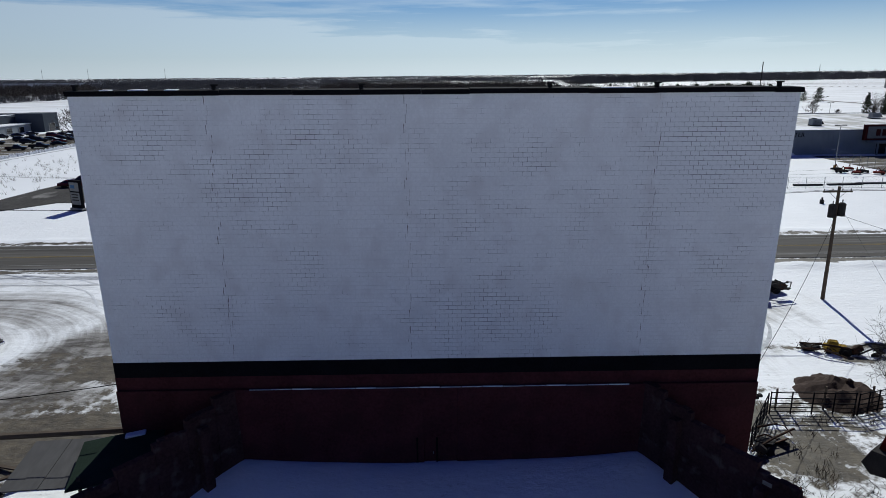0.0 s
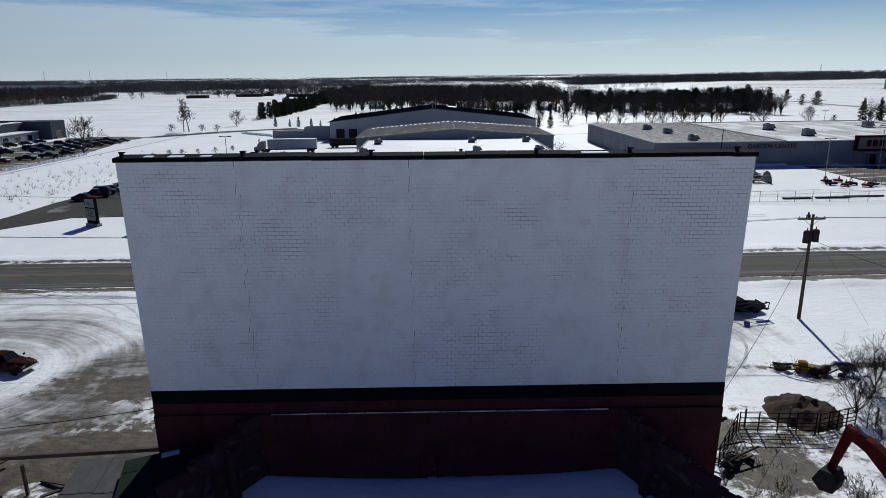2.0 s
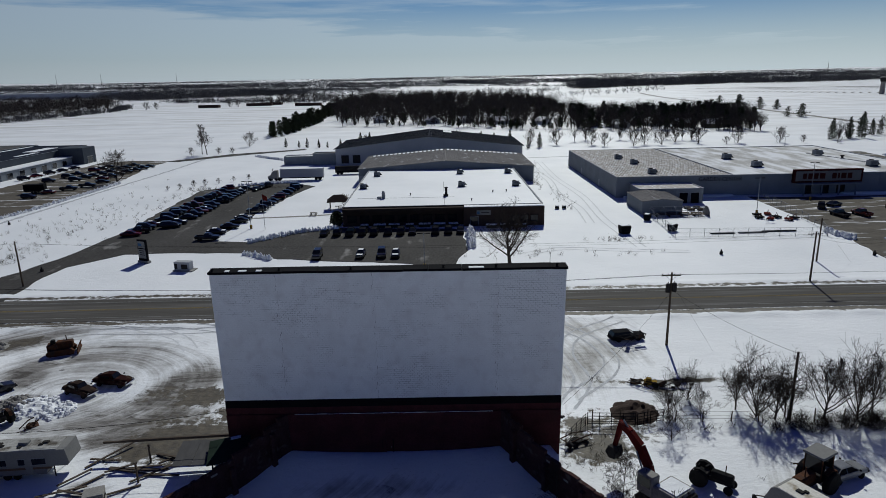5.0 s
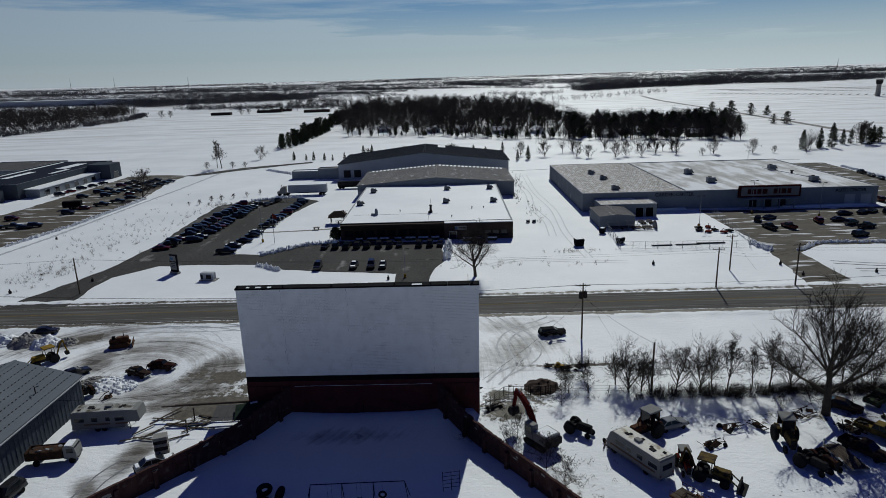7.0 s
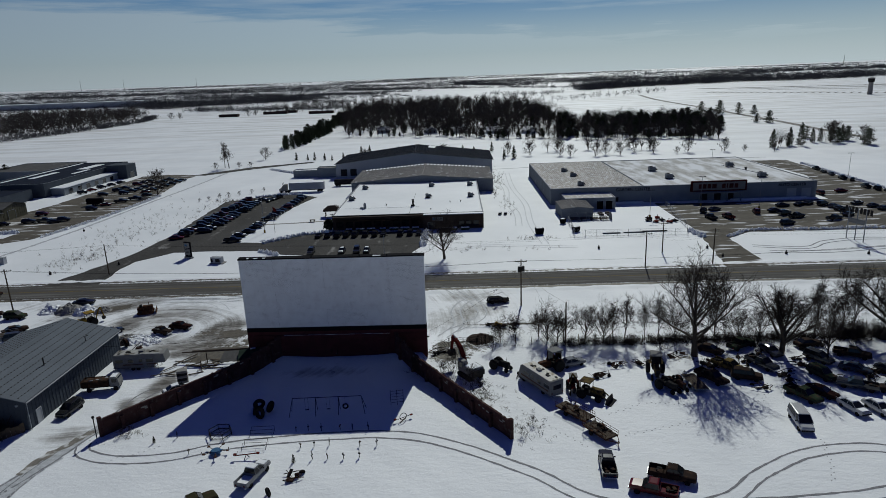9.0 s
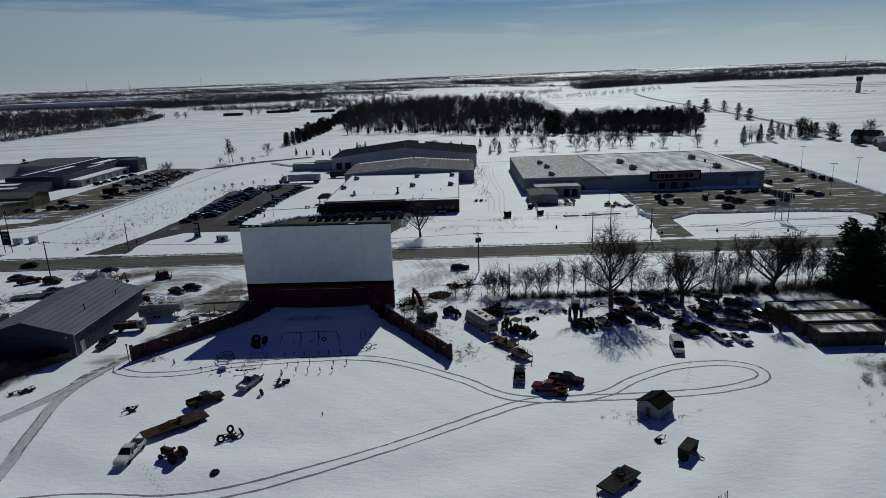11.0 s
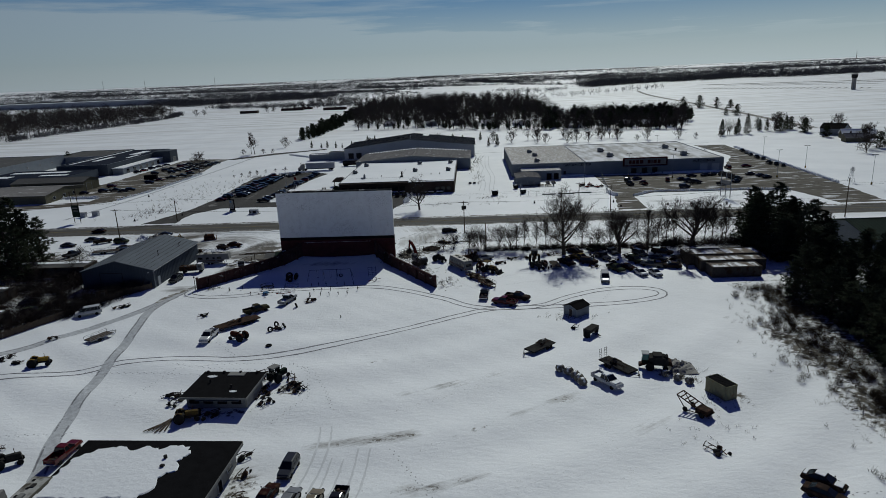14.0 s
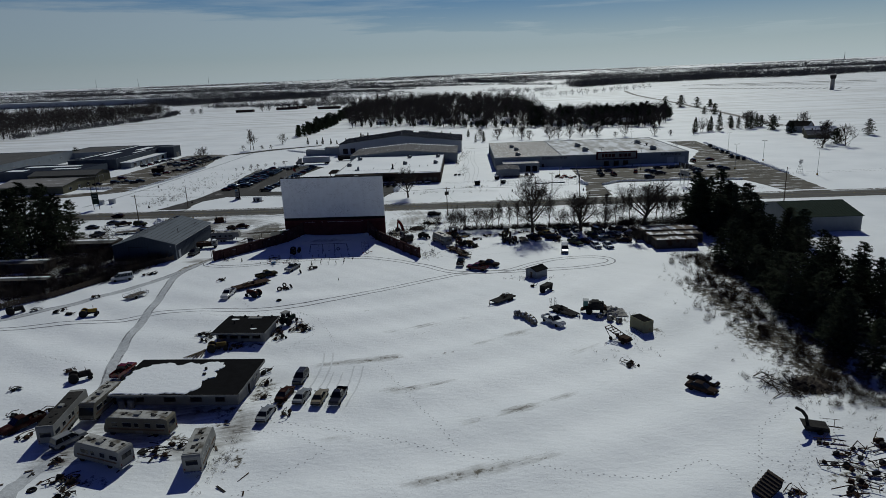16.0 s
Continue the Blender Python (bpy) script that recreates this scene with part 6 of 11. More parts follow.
def wood_tree(seed, H, w=0.3, twigs=190, fine=0.07, base=0.28, low=0.62, tall=0.30):
    """A leafless tree seen from afar: a trunk, spreading limbs and a round haze of twigs in bunches."""
    r, g = random.Random(seed), Geo()
    top = Vector((r.uniform(-0.4, 0.4), r.uniform(-0.4, 0.4), H * 0.55))
    g.tube((0, 0, -0.4), top, H * 0.016, H * 0.007, 4, caps=False)
    def sliver(p, d, n, k):
        side = d.cross(Vector([r.uniform(-1, 1) for _ in range(3)])).normalized() * k
        g.add([p - side, p + side, p + d * n], [(0, 1, 2)])
    bunches = max(5, twigs // 13)
    for i in range(bunches):
        a, u = i * 2.4 + r.uniform(-0.5, 0.5), 1 - 1.5 * (i + 0.5) / bunches
        e = r.uniform(0.6, 1.0)
        q = math.sqrt(max(0.0, 1 - u * u))
        c = Vector((math.cos(a) * q * w * H * e, math.sin(a) * q * w * H * e, H * (low + tall * u * e)))
        root = Vector((0, 0, H * (base + 0.25 * (i % 4) / 4)))
        sliver(root, (c - root).normalized(), (c - root).length, 0.02 * H * 0.5)
        out = (c - Vector((0, 0, H * 0.4))).normalized()
        for _ in range(13):
            d = (out * 0.8 + Vector([r.gauss(0, 0.75) for _ in range(3)])).normalized()
            sliver(c - d * r.uniform(0.2, 0.9) + Vector([r.gauss(0, 0.09 * H * w * 2) for _ in range(3)]), d, H * r.uniform(0.06, 0.16), fine * r.uniform(0.6, 1.3))
    return as_tris(g)


wood_kinds = [wood_tree(40 + i, 14, 0.30 + 0.03 * i, 330, 0.075, 0.12, 0.56, 0.36) for i in range(5)]
hedge_kinds = [as_tris(*conifer(55 + i, 9, 3.4, 9, 6, 0.1, 0.02, 3, 0.35, 0.4, 1.0, 6)) for i in range(2)]
wood_pines = [as_tris(*conifer(50 + i, 11, 5.2, 9, 6, 0.1, 0.2, 4, 0.45, 0.42, 1.1, 7)) for i in range(2)]


def inside(x, y, poly):
    c = False
    for (ax, ay), (bx, by) in zip(poly, poly[1:] + poly[:1]):
        if (ay > y) != (by > y) and x < (bx - ax) * (y - ay) / (by - ay) + ax:
            c = not c
    return c


def scatter(poly, n, seed, lo=0.7, hi=1.15, kinds=5):
    r, out = random.Random(seed), []
    x0, x1 = min(p[0] for p in poly), max(p[0] for p in poly)
    y0, y1 = min(p[1] for p in poly), max(p[1] for p in poly)
    while len(out) < n:
        x, y = r.uniform(x0, x1), r.uniform(y0, y1)
        if inside(x, y, poly):
            out.append((x, y, r.uniform(lo, hi), r.uniform(0, 6.28), r.randrange(kinds)))
    return out


core = [(-78, 445), (-40, 425), (0, 405), (45, 398), (92, 372), (112, 400), (118, 470), (128, 640), (108, 800), (40, 900), (-60, 900), (-112, 820), (-112, 700), (-98, 560)]
behind = [(-260, 820), (-112, 800), (60, 880), (150, 900), (150, 1000), (-100, 1120), (-260, 1000)]
east = [(92, 350), (150, 338), (196, 330), (214, 372), (228, 420), (232, 450), (190, 470), (110, 470)]
front = [(-70, 428), (-20, 408), (30, 398), (92, 362), (100, 345), (60, 350), (0, 392), (-66, 412)]
strip = [(88, 340), (150, 322), (190, 312), (194, 326), (150, 338), (92, 352)]
east_row = [(60, 278), (120, 270), (215, 262), (220, 268), (120, 280), (64, 288)]
cloud_of(wood_kinds, scatter(core, 900, 1, 0.65, 1.2) + scatter(behind, 240, 8, 0.6, 1.0) + scatter(east, 280, 2, 0.6, 1.0) + scatter(front, 60, 3, 0.5, 0.95) + scatter(east_row, 18, 9, 0.5, 0.8) + scatter(strip, 60, 12, 0.5, 0.85), "winter_wood", "leafless winter wood behind the warehouses", M_WOODS)
cloud_of(wood_pines, scatter(east, 90, 4, 0.65, 1.1, 2) + scatter(strip, 16, 13, 0.4, 0.7, 2) + scatter(core, 130, 5, 0.6, 1.0, 2) + scatter(front, 46, 6, 0.3, 0.6, 2), "wood_pines", "dark conifers among the leafless wood", M_NEEDLE)
hedge = [(-99, 336), (-88, 334), (-88, 440), (-98, 660), (-112, 660), (-104, 440)]
cloud_of(hedge_kinds, scatter(hedge, 190, 7, 0.6, 1.05, 2), "field_hedge", "dark evergreen hedge along the snowy field", M_NEEDLE)


clumps = [wood_tree(60 + i, 9, 0.42, 65, 0.26, 0.05, 0.52, 0.42) for i in range(5)]


def belt(pts, gap, rows, depth, lo, hi, seed):
    r, out = random.Random(seed), []
    for (ax, ay), (bx, by) in zip(pts, pts[1:]):
        n = math.hypot(bx - ax, by - ay)
        for k in range(int(n / gap)):
            for _ in range(rows):
                f = (k + r.random()) * gap / n
                out.append((ax + (bx - ax) * f + r.uniform(-depth, depth) * 0.3, ay + (by - ay) * f + r.uniform(0, depth), r.uniform(lo, hi), r.uniform(0, 6.28), r.randrange(5)))
    return out


far = belt([(-620, 1160), (-530, 1090), (-463, 1147), (-342, 1219), (-285, 1265)], 6, 9, 150, 1.2, 1.9, 2)
far += belt([(-282, 1172), (-226, 1110), (-166, 1036)], 8, 3, 30, 0.8, 1.3, 3)
far += belt([(-900, 1620), (-500, 1600), (-150, 1500)], 12, 2, 60, 0.9, 1.5, 4)
far += belt([(95, 865), (188, 900), (301, 1001), (413, 1113)], 9, 1, 14, 0.8, 1.3, 5)
far += belt([(299, 1280), (387, 1376), (460, 1410), (602, 1439), (734, 1503)], 6, 8, 110, 1.3, 2.2, 6)
far += belt([(734, 1503), (790, 1419), (1046, 1483), (1500, 1500), (2200, 1550)], 8, 8, 150, 1.3, 2.1, 16)
far += belt([(93, 1240), (173, 1090), (229, 1183)], 9, 2, 40, 0.8, 1.3, 7)
far += belt([(-337, 2018), (-126, 1864), (60, 1800)], 9, 4, 60, 1.0, 1.6, 8)
far += belt([(60, 1800), (148, 1769), (281, 1552)], 14, 2, 40, 0.8, 1.3, 18)
far += belt([(31, 2368), (110, 2100), (191, 1905), (290, 1880)], 12, 4, 120, 1.0, 1.9, 9)
far += belt([(400, 2170), (800, 2100), (1200, 2300)], 14, 3, 120, 1.2, 2.0, 10)
far += belt([(1100, 2500), (1700, 2300), (2300, 2300)], 14, 3, 120, 1.4, 2.2, 11)
far += belt([(-1650, 2294), (-1200, 2250), (-700, 2150)], 14, 3, 120, 1.2, 2.0, 12)
def copse(seed, n=26.0, d=9.0, h=8.0, k=150):
    """A length of dense far hedgerow."""
    r, g = random.Random(seed), Geo()
    hump = [r.uniform(0.55, 1.0) for _ in range(9)]
    for _ in range(k):
        u = r.random()
        top = h * hump[min(8, int(u * 9))]
        p = Vector(((u - 0.5) * n, r.gauss(0, d * 0.3), r.random() ** 0.8 * top * 0.8 - 0.2))
        e = Vector((r.gauss(0, 0.6), r.gauss(0, 0.6), r.uniform(0.1, 1.0))).normalized()
        o = e.cross(Vector([r.gauss(0, 1) for _ in range(3)])).normalized() * r.uniform(0.25, 0.6)
        g.add([p - o, p + o, p + e * r.uniform(1.2, 2.6)], [(0, 1, 2)])
    return as_tris(g)


copses = [copse(70 + i) for i in range(5)]


def rows(pts, seed, lo=0.8, hi=1.3, deep=1, depth=0.0):
    r, out = random.Random(seed), []
    for (ax, ay), (bx, by) in zip(pts, pts[1:]):
        n, a = math.hypot(bx - ax, by - ay), math.atan2(by - ay, bx - ax)
        for k in range(max(1, int(n / 21))):
            for _ in range(deep):
                f = (k + r.random()) * 21 / n
                out.append((ax + (bx - ax) * f, ay + (by - ay) * f + r.uniform(0, depth), r.uniform(lo, hi), a + r.choice((0, math.pi)), r.randrange(5)))
    return out


low = rows([(-620, 1165), (-530, 1095), (-463, 1152), (-342, 1224), (-285, 1270)], 1, 1.0, 1.7, 4, 140)
low += rows([(299, 1285), (387, 1380), (460, 1415), (602, 1444), (734, 1508)], 2, 1.0, 1.8, 4, 110)
low += rows([(734, 1508), (790, 1424), (1046, 1488), (1500, 1505), (2200, 1555)], 3, 0.9, 1.5, 4, 150)
low += rows([(-337, 2022), (-126, 1868), (60, 1804)], 4, 0.9, 1.4, 2, 50)
low += rows([(60, 1804), (148, 1773), (281, 1556), (420, 1600)], 5, 0.7, 1.1)
low += rows([(31, 2372), (110, 2104), (191, 1909), (290, 1884)], 6, 0.8, 1.5, 3, 120)
low += rows([(400, 2170), (800, 2100), (1200, 2300)], 7, 1.0, 1.6, 2, 120)
low += rows([(1100, 2500), (1700, 2300), (2300, 2300)], 8, 1.2, 2.0, 2, 120)
low += rows([(-1650, 2294), (-1200, 2250), (-700, 2150), (-420, 2120)], 9, 1.0, 1.8, 2, 120)
low += rows([(-420, 965), (-250, 905), (-140, 885)], 10, 0.7, 1.1, 2, 40)
low += rows([(-396, 415), (-399, 496), (-387, 584), (-382, 702), (-410, 820)], 11, 0.7, 1.1, 3, 30)
low += rows([(-1300, 1700), (-900, 1640), (-500, 1620), (-150, 1520)], 12, 0.8, 1.4, 2, 60)
rb = random.Random(5)
for i in range(210):
    d = rb.uniform(1350, 4600)
    a = rb.uniform(-0.75, 0.72)
    if d < 1900 and a > -0.1:
        continue
    x, y, n = d * math.sin(a), d * math.cos(a), rb.uniform(150, 700)
    far += belt([(x - n / 2, y + rb.uniform(-60, 60)), (x + n / 2, y + rb.uniform(-60, 60))], 18, 2, 50, 0.5, 1.2, 20 + i)
    low += rows([(x - n / 2, y), (x + n / 2, y + rb.uniform(-40, 40))], 120 + i, 0.5, 1.1, 1, 20)
far += belt([(-420, 960), (-250, 900), (-140, 880)], 7, 4, 50, 0.7, 1.2, 32)
far += belt([(-3600, 3300), (-1800, 4400), (0, 4750), (1800, 4400), (3600, 3300)], 20, 1, 60, 0.5, 1.1, 90)
low += rows([(-3600, 3300), (-1800, 4400), (0, 4750), (1800, 4400), (3600, 3300)], 99, 0.5, 1.0, 1, 60)
cloud_of(copses, low, "distant_hedgerows", "dense haze-paled hedgerows across the snowy plain", M_FARWOOD)
cloud_of(clumps, far, "distant_tree_lines", "haze-paled leafless tree lines across the snowy plain", M_FARWOOD)
west_wood = [(-900, 350), (-430, 372), (-396, 410), (-401, 496), (-388, 584), (-383, 702), (-412, 820), (-508, 960), (-640, 990), (-700, 880), (-900, 860)]
cloud_of(clumps, [(x, y, q * 1.6, a, k) for x, y, q, a, k in scatter(west_wood, 2600, 71, 0.6, 1.15)], "west_wood", "leafless winter wood beyond the western field", M_WOODS)

# thickets of fine leafless shoots
def thicket_plant(seed, h=2.0, w=1.3, shoots=150):
    r, g = random.Random(seed), Geo()
    for _ in range(shoots):
        a, e = r.uniform(0, 6.28), r.random() ** 0.6
        p = Vector((math.cos(a) * w * e * 0.45, math.sin(a) * w * e * 0.45, r.uniform(-0.1, h * 0.55) if r.random() < 0.6 else -0.1))
        d = Vector((math.cos(a) * e * 0.8 + r.gauss(0, 0.35), math.sin(a) * e * 0.8 + r.gauss(0, 0.35), r.uniform(0.4, 1.3))).normalized()
        o = d.orthogonal().normalized() * r.uniform(0.008, 0.02)
        n = h * r.uniform(0.25, 0.6)
        g.add([p - o, p + o, p + d * n], [(0, 1, 2)])
    return as_tris(g)


shoots = [thicket_plant(80 + i, 2.0, 1.2 + 0.2 * i, 130 + 20 * i) for i in range(5)]
rw = random.Random(61)
spots = []
for i in range(420):
    x = rw.uniform(-104, -56)
    spots.append((x, rw.uniform(-52, -20) - (x + 58) * 0.12, rw.uniform(0.6, 1.9), rw.uniform(0, 6.28), rw.randrange(5)))
for i in range(420):
    y = rw.uniform(-50, -10)
    edge = -41.5 + (y + 24.8) * 0.36 if y > -39.2 else -50.2 + (y + 39.2) * 0.55
    spots.append((min(edge - 1.2, -57.5 if y > -21 else 0) - abs(rw.gauss(0, 9)), y, rw.uniform(0.6, 1.7), rw.uniform(0, 6.28), rw.randrange(5)))
cloud_of(shoots, spots, "yard_thicket", "tangled leafless brush at the yard edge", M_TWIG)
spots = [(36 + 51 * rw.random() ** 0.9, 3.6 + rw.gauss(0, 0.7), rw.uniform(0.35, 0.95), rw.uniform(0, 6.28), rw.randrange(5)) for i in range(330)]
spots += [(rw.uniform(85, 108), 4.0 + rw.gauss(0, 1.6), rw.uniform(0.6, 1.7), rw.uniform(0, 6.28), rw.randrange(5)) for i in range(120)]
cloud_of(shoots, spots, "fence_thicket", "low leafless thicket along the wire fence", M_TWIG)
spots = []
for i in range(1000):
    y = rw.uniform(-104, -30)
    spots.append((91.5 + rw.gauss(0, 3.4) + max(0, (-60 - y)) * 0.06 + (4 if y > -48 else 0), y, rw.uniform(0.3, 0.85), rw.uniform(0, 6.28), rw.randrange(5)))
cloud_of(shoots, spots, "belt_thicket", "low leafless scrub beside the pine belt", M_DRYGRASS)
spots = [(86.4 + rw.gauss(0, 2.6), -97.4 + rw.gauss(0, 1.3), rw.uniform(0.3, 0.6), rw.uniform(0, 6.28), rw.randrange(5)) for i in range(70)]
cloud_of(shoots, spots, "brush_tangle", "tangled cut branches heaped in the snow", M_TWIG)

# weeds and dry grass
def weeds(spots, seed, name, label, h=0.5, n=10):
    r, g = random.Random(seed), Geo()
    for cx_, cy_, rx, ry, k in spots:
        for _ in range(k):
            x, y = cx_ + r.gauss(0, rx), cy_ + r.gauss(0, ry)
            z = gz(x, y)
            for _ in range(n):
                a, t = r.uniform(0, 6.28), h * r.uniform(0.4, 1.3)
                b = Vector((x + r.uniform(-0.3, 0.3), y + r.uniform(-0.3, 0.3), z - 0.05))
                s = Vector((math.cos(a), math.sin(a), 0))
                g.add([b - s * 0.018, b + s * 0.018, b + s * t * 0.4 + Vector((-s.y * 0.2, s.x * 0.2, t))], [(0, 1, 2)])
    return single(name, g, M_DRYGRASS, label, "weeds", kind="stuff")


weeds([(88, -66, 3.5, 14, 260), (95, -86, 5, 5, 160), (88, -97, 4, 3, 90), (92, -45, 2.5, 12, 120), (98, -100, 6, 4, 80)], 1, "scrub_weeds", "dry brown weeds and scrub at the tree belt", 0.8)
weeds([(-24.5, -22.2, 1.0, 0.6, 22), (-28.5, -20.5, 0.8, 0.8, 25), (29, -23, 1.6, 1.8, 50), (24, -13, 2.5, 4, 50), (18, 0, 1.6, 2.5, 40), (53, -44.5, 3, 1.2, 40), (69, -77, 1.6, 1.2, 30), (67, -70, 2.0, 2.0, 40), (66, -84, 2.5, 2.5, 25), (7, -114, 0.8, 3, 40)], 2, "yard_weeds", "dry brown weeds poking through the snow", 0.45)
weeds([(60, 3.6, 18, 0.6, 220), (35, 13.3, 5, 0.4, 40), (78, 3, 14, 1.2, 120)], 3, "fence_weeds", "dry grass along the wire fence", 0.9)
weeds([(-57, 150, 6, 0.8, 150), (-72, 150, 2, 2, 30), (-86, 66, 3, 6, 50), (-80, 90, 4, 14, 70), (-74, 130, 2, 12, 40), (-90, 110, 5, 22, 90), (35, 152, 0.8, 6, 40), (37, 185, 2.0, 12, 70), (38, 120, 1.5, 10, 25), (30, 66, 8, 1.2, 25), (41, 76, 4, 0.6, 25), (-82, 70, 3, 3, 40)], 4, "field_weeds", "dry weeds in the snowy field", 1.0)
# ---- vehicles: local +x is the front ----
def hull(stations):
    """A body shell through stations (x, half width, bottom, top), with rounded shoulders."""
    rings = []
    for x, w, a, b in stations:
        h = b - a
        rings.append([(x, -w * 0.86, a), (x, -w, a + h * 0.25), (x, -w, a + h * 0.62), (x, -w * 0.93, a + h * 0.9), (x, -w * 0.78, b),
                      (x, w * 0.78, b), (x, w * 0.93, a + h * 0.9), (x, w, a + h * 0.62), (x, w, a + h * 0.25), (x, w * 0.86, a)])
    return Geo().loft(rings)


def cabin(g, x0, x1, t0, t1, wb, wt, zb, zt, pillars=(0.0, 1.0)):
    """Adds a roof panel and pillars; returns the four window panes. x0..x1: belt line, t0..t1: roof."""
    g.loft([[(t0, -wt, zt - 0.07), (t1, -wt, zt - 0.07), (t1, wt, zt - 0.07), (t0, wt, zt - 0.07)],
            [(t0 + 0.03, -wt, zt - 0.02), (t1 - 0.03, -wt, zt - 0.02), (t1 - 0.03, wt, zt - 0.02), (t0 + 0.03, wt, zt - 0.02)],
            [(t0 + 0.18, -wt + 0.14, zt + 0.02), (t1 - 0.18, -wt + 0.14, zt + 0.02), (t1 - 0.18, wt - 0.14, zt + 0.02), (t0 + 0.18, wt - 0.14, zt + 0.02)]])
    for s in (-1, 1):
        for f in pillars:
            b, t = (x0 + (x1 - x0) * f, s * wb, zb), (t0 + 0.04 + (t1 - t0 - 0.08) * f, s * (wt - 0.03), zt - 0.05)
            g.tube(b, t, 0.045, 0.04, 5)
    def pane(a, b, c, d):
        n = (Vector(b) - Vector(a)).cross(Vector(c) - Vector(a)).normalized() * 0.012
        q = [Vector(p) for p in (a, b, c, d)]
        return Geo().loft([q, [p - n for p in q]])
    i = 0.03
    return {"windshield": pane((x1, -wb + i, zb), (x1, wb - i, zb), (t1, wt - i, zt - 0.06), (t1, -wt + i, zt - 0.06)),
            "rear_window": pane((x0, wb - i, zb), (x0, -wb + i, zb), (t0, -wt + i, zt - 0.06), (t0, wt - i, zt - 0.06)),
            "side_window": pane((x0, -wb, zb), (x1, -wb, zb), (t1, -wt, zt - 0.06), (t0, -wt, zt - 0.06)),
            "side_window_": pane((x1, wb, zb), (x0, wb, zb), (t0, wt, zt - 0.06), (t1, wt, zt - 0.06))}


def add_wheels(ob, xs, half, r=0.33, w=0.22, rim=True, material=None):
    for x in xs:
        for s in (-1, 1):
            t = part("wheel", Geo().wheel(x, s * half, r - 0.04, r, w), material or M_BLACK, ob)
            if rim:
                part("rim", Geo().tube((x, s * (half - 0.02), r - 0.04), (x, s * (half + w / 2 - 0.02), r - 0.04), r * 0.6, n=10), M_STEEL, t)


def lamps(ob, xf, xr, wy, z):
    for s in (-1, 1):
        part("headlight", Geo().box(xf, s * wy, z, 0.06, 0.3, 0.13, 0.02), M_OFFWHITE, ob)
        part("taillight", Geo().box(xr, s * wy, z, 0.06, 0.2, 0.16, 0.02), M_RED, ob)


def snow_on(ob, pieces):
    for x, y, z, sx, sy in pieces:
        part("snow_cover", Geo().box(x, y, z, sx, sy, 0.07, 0.03), M_SNOW, ob)


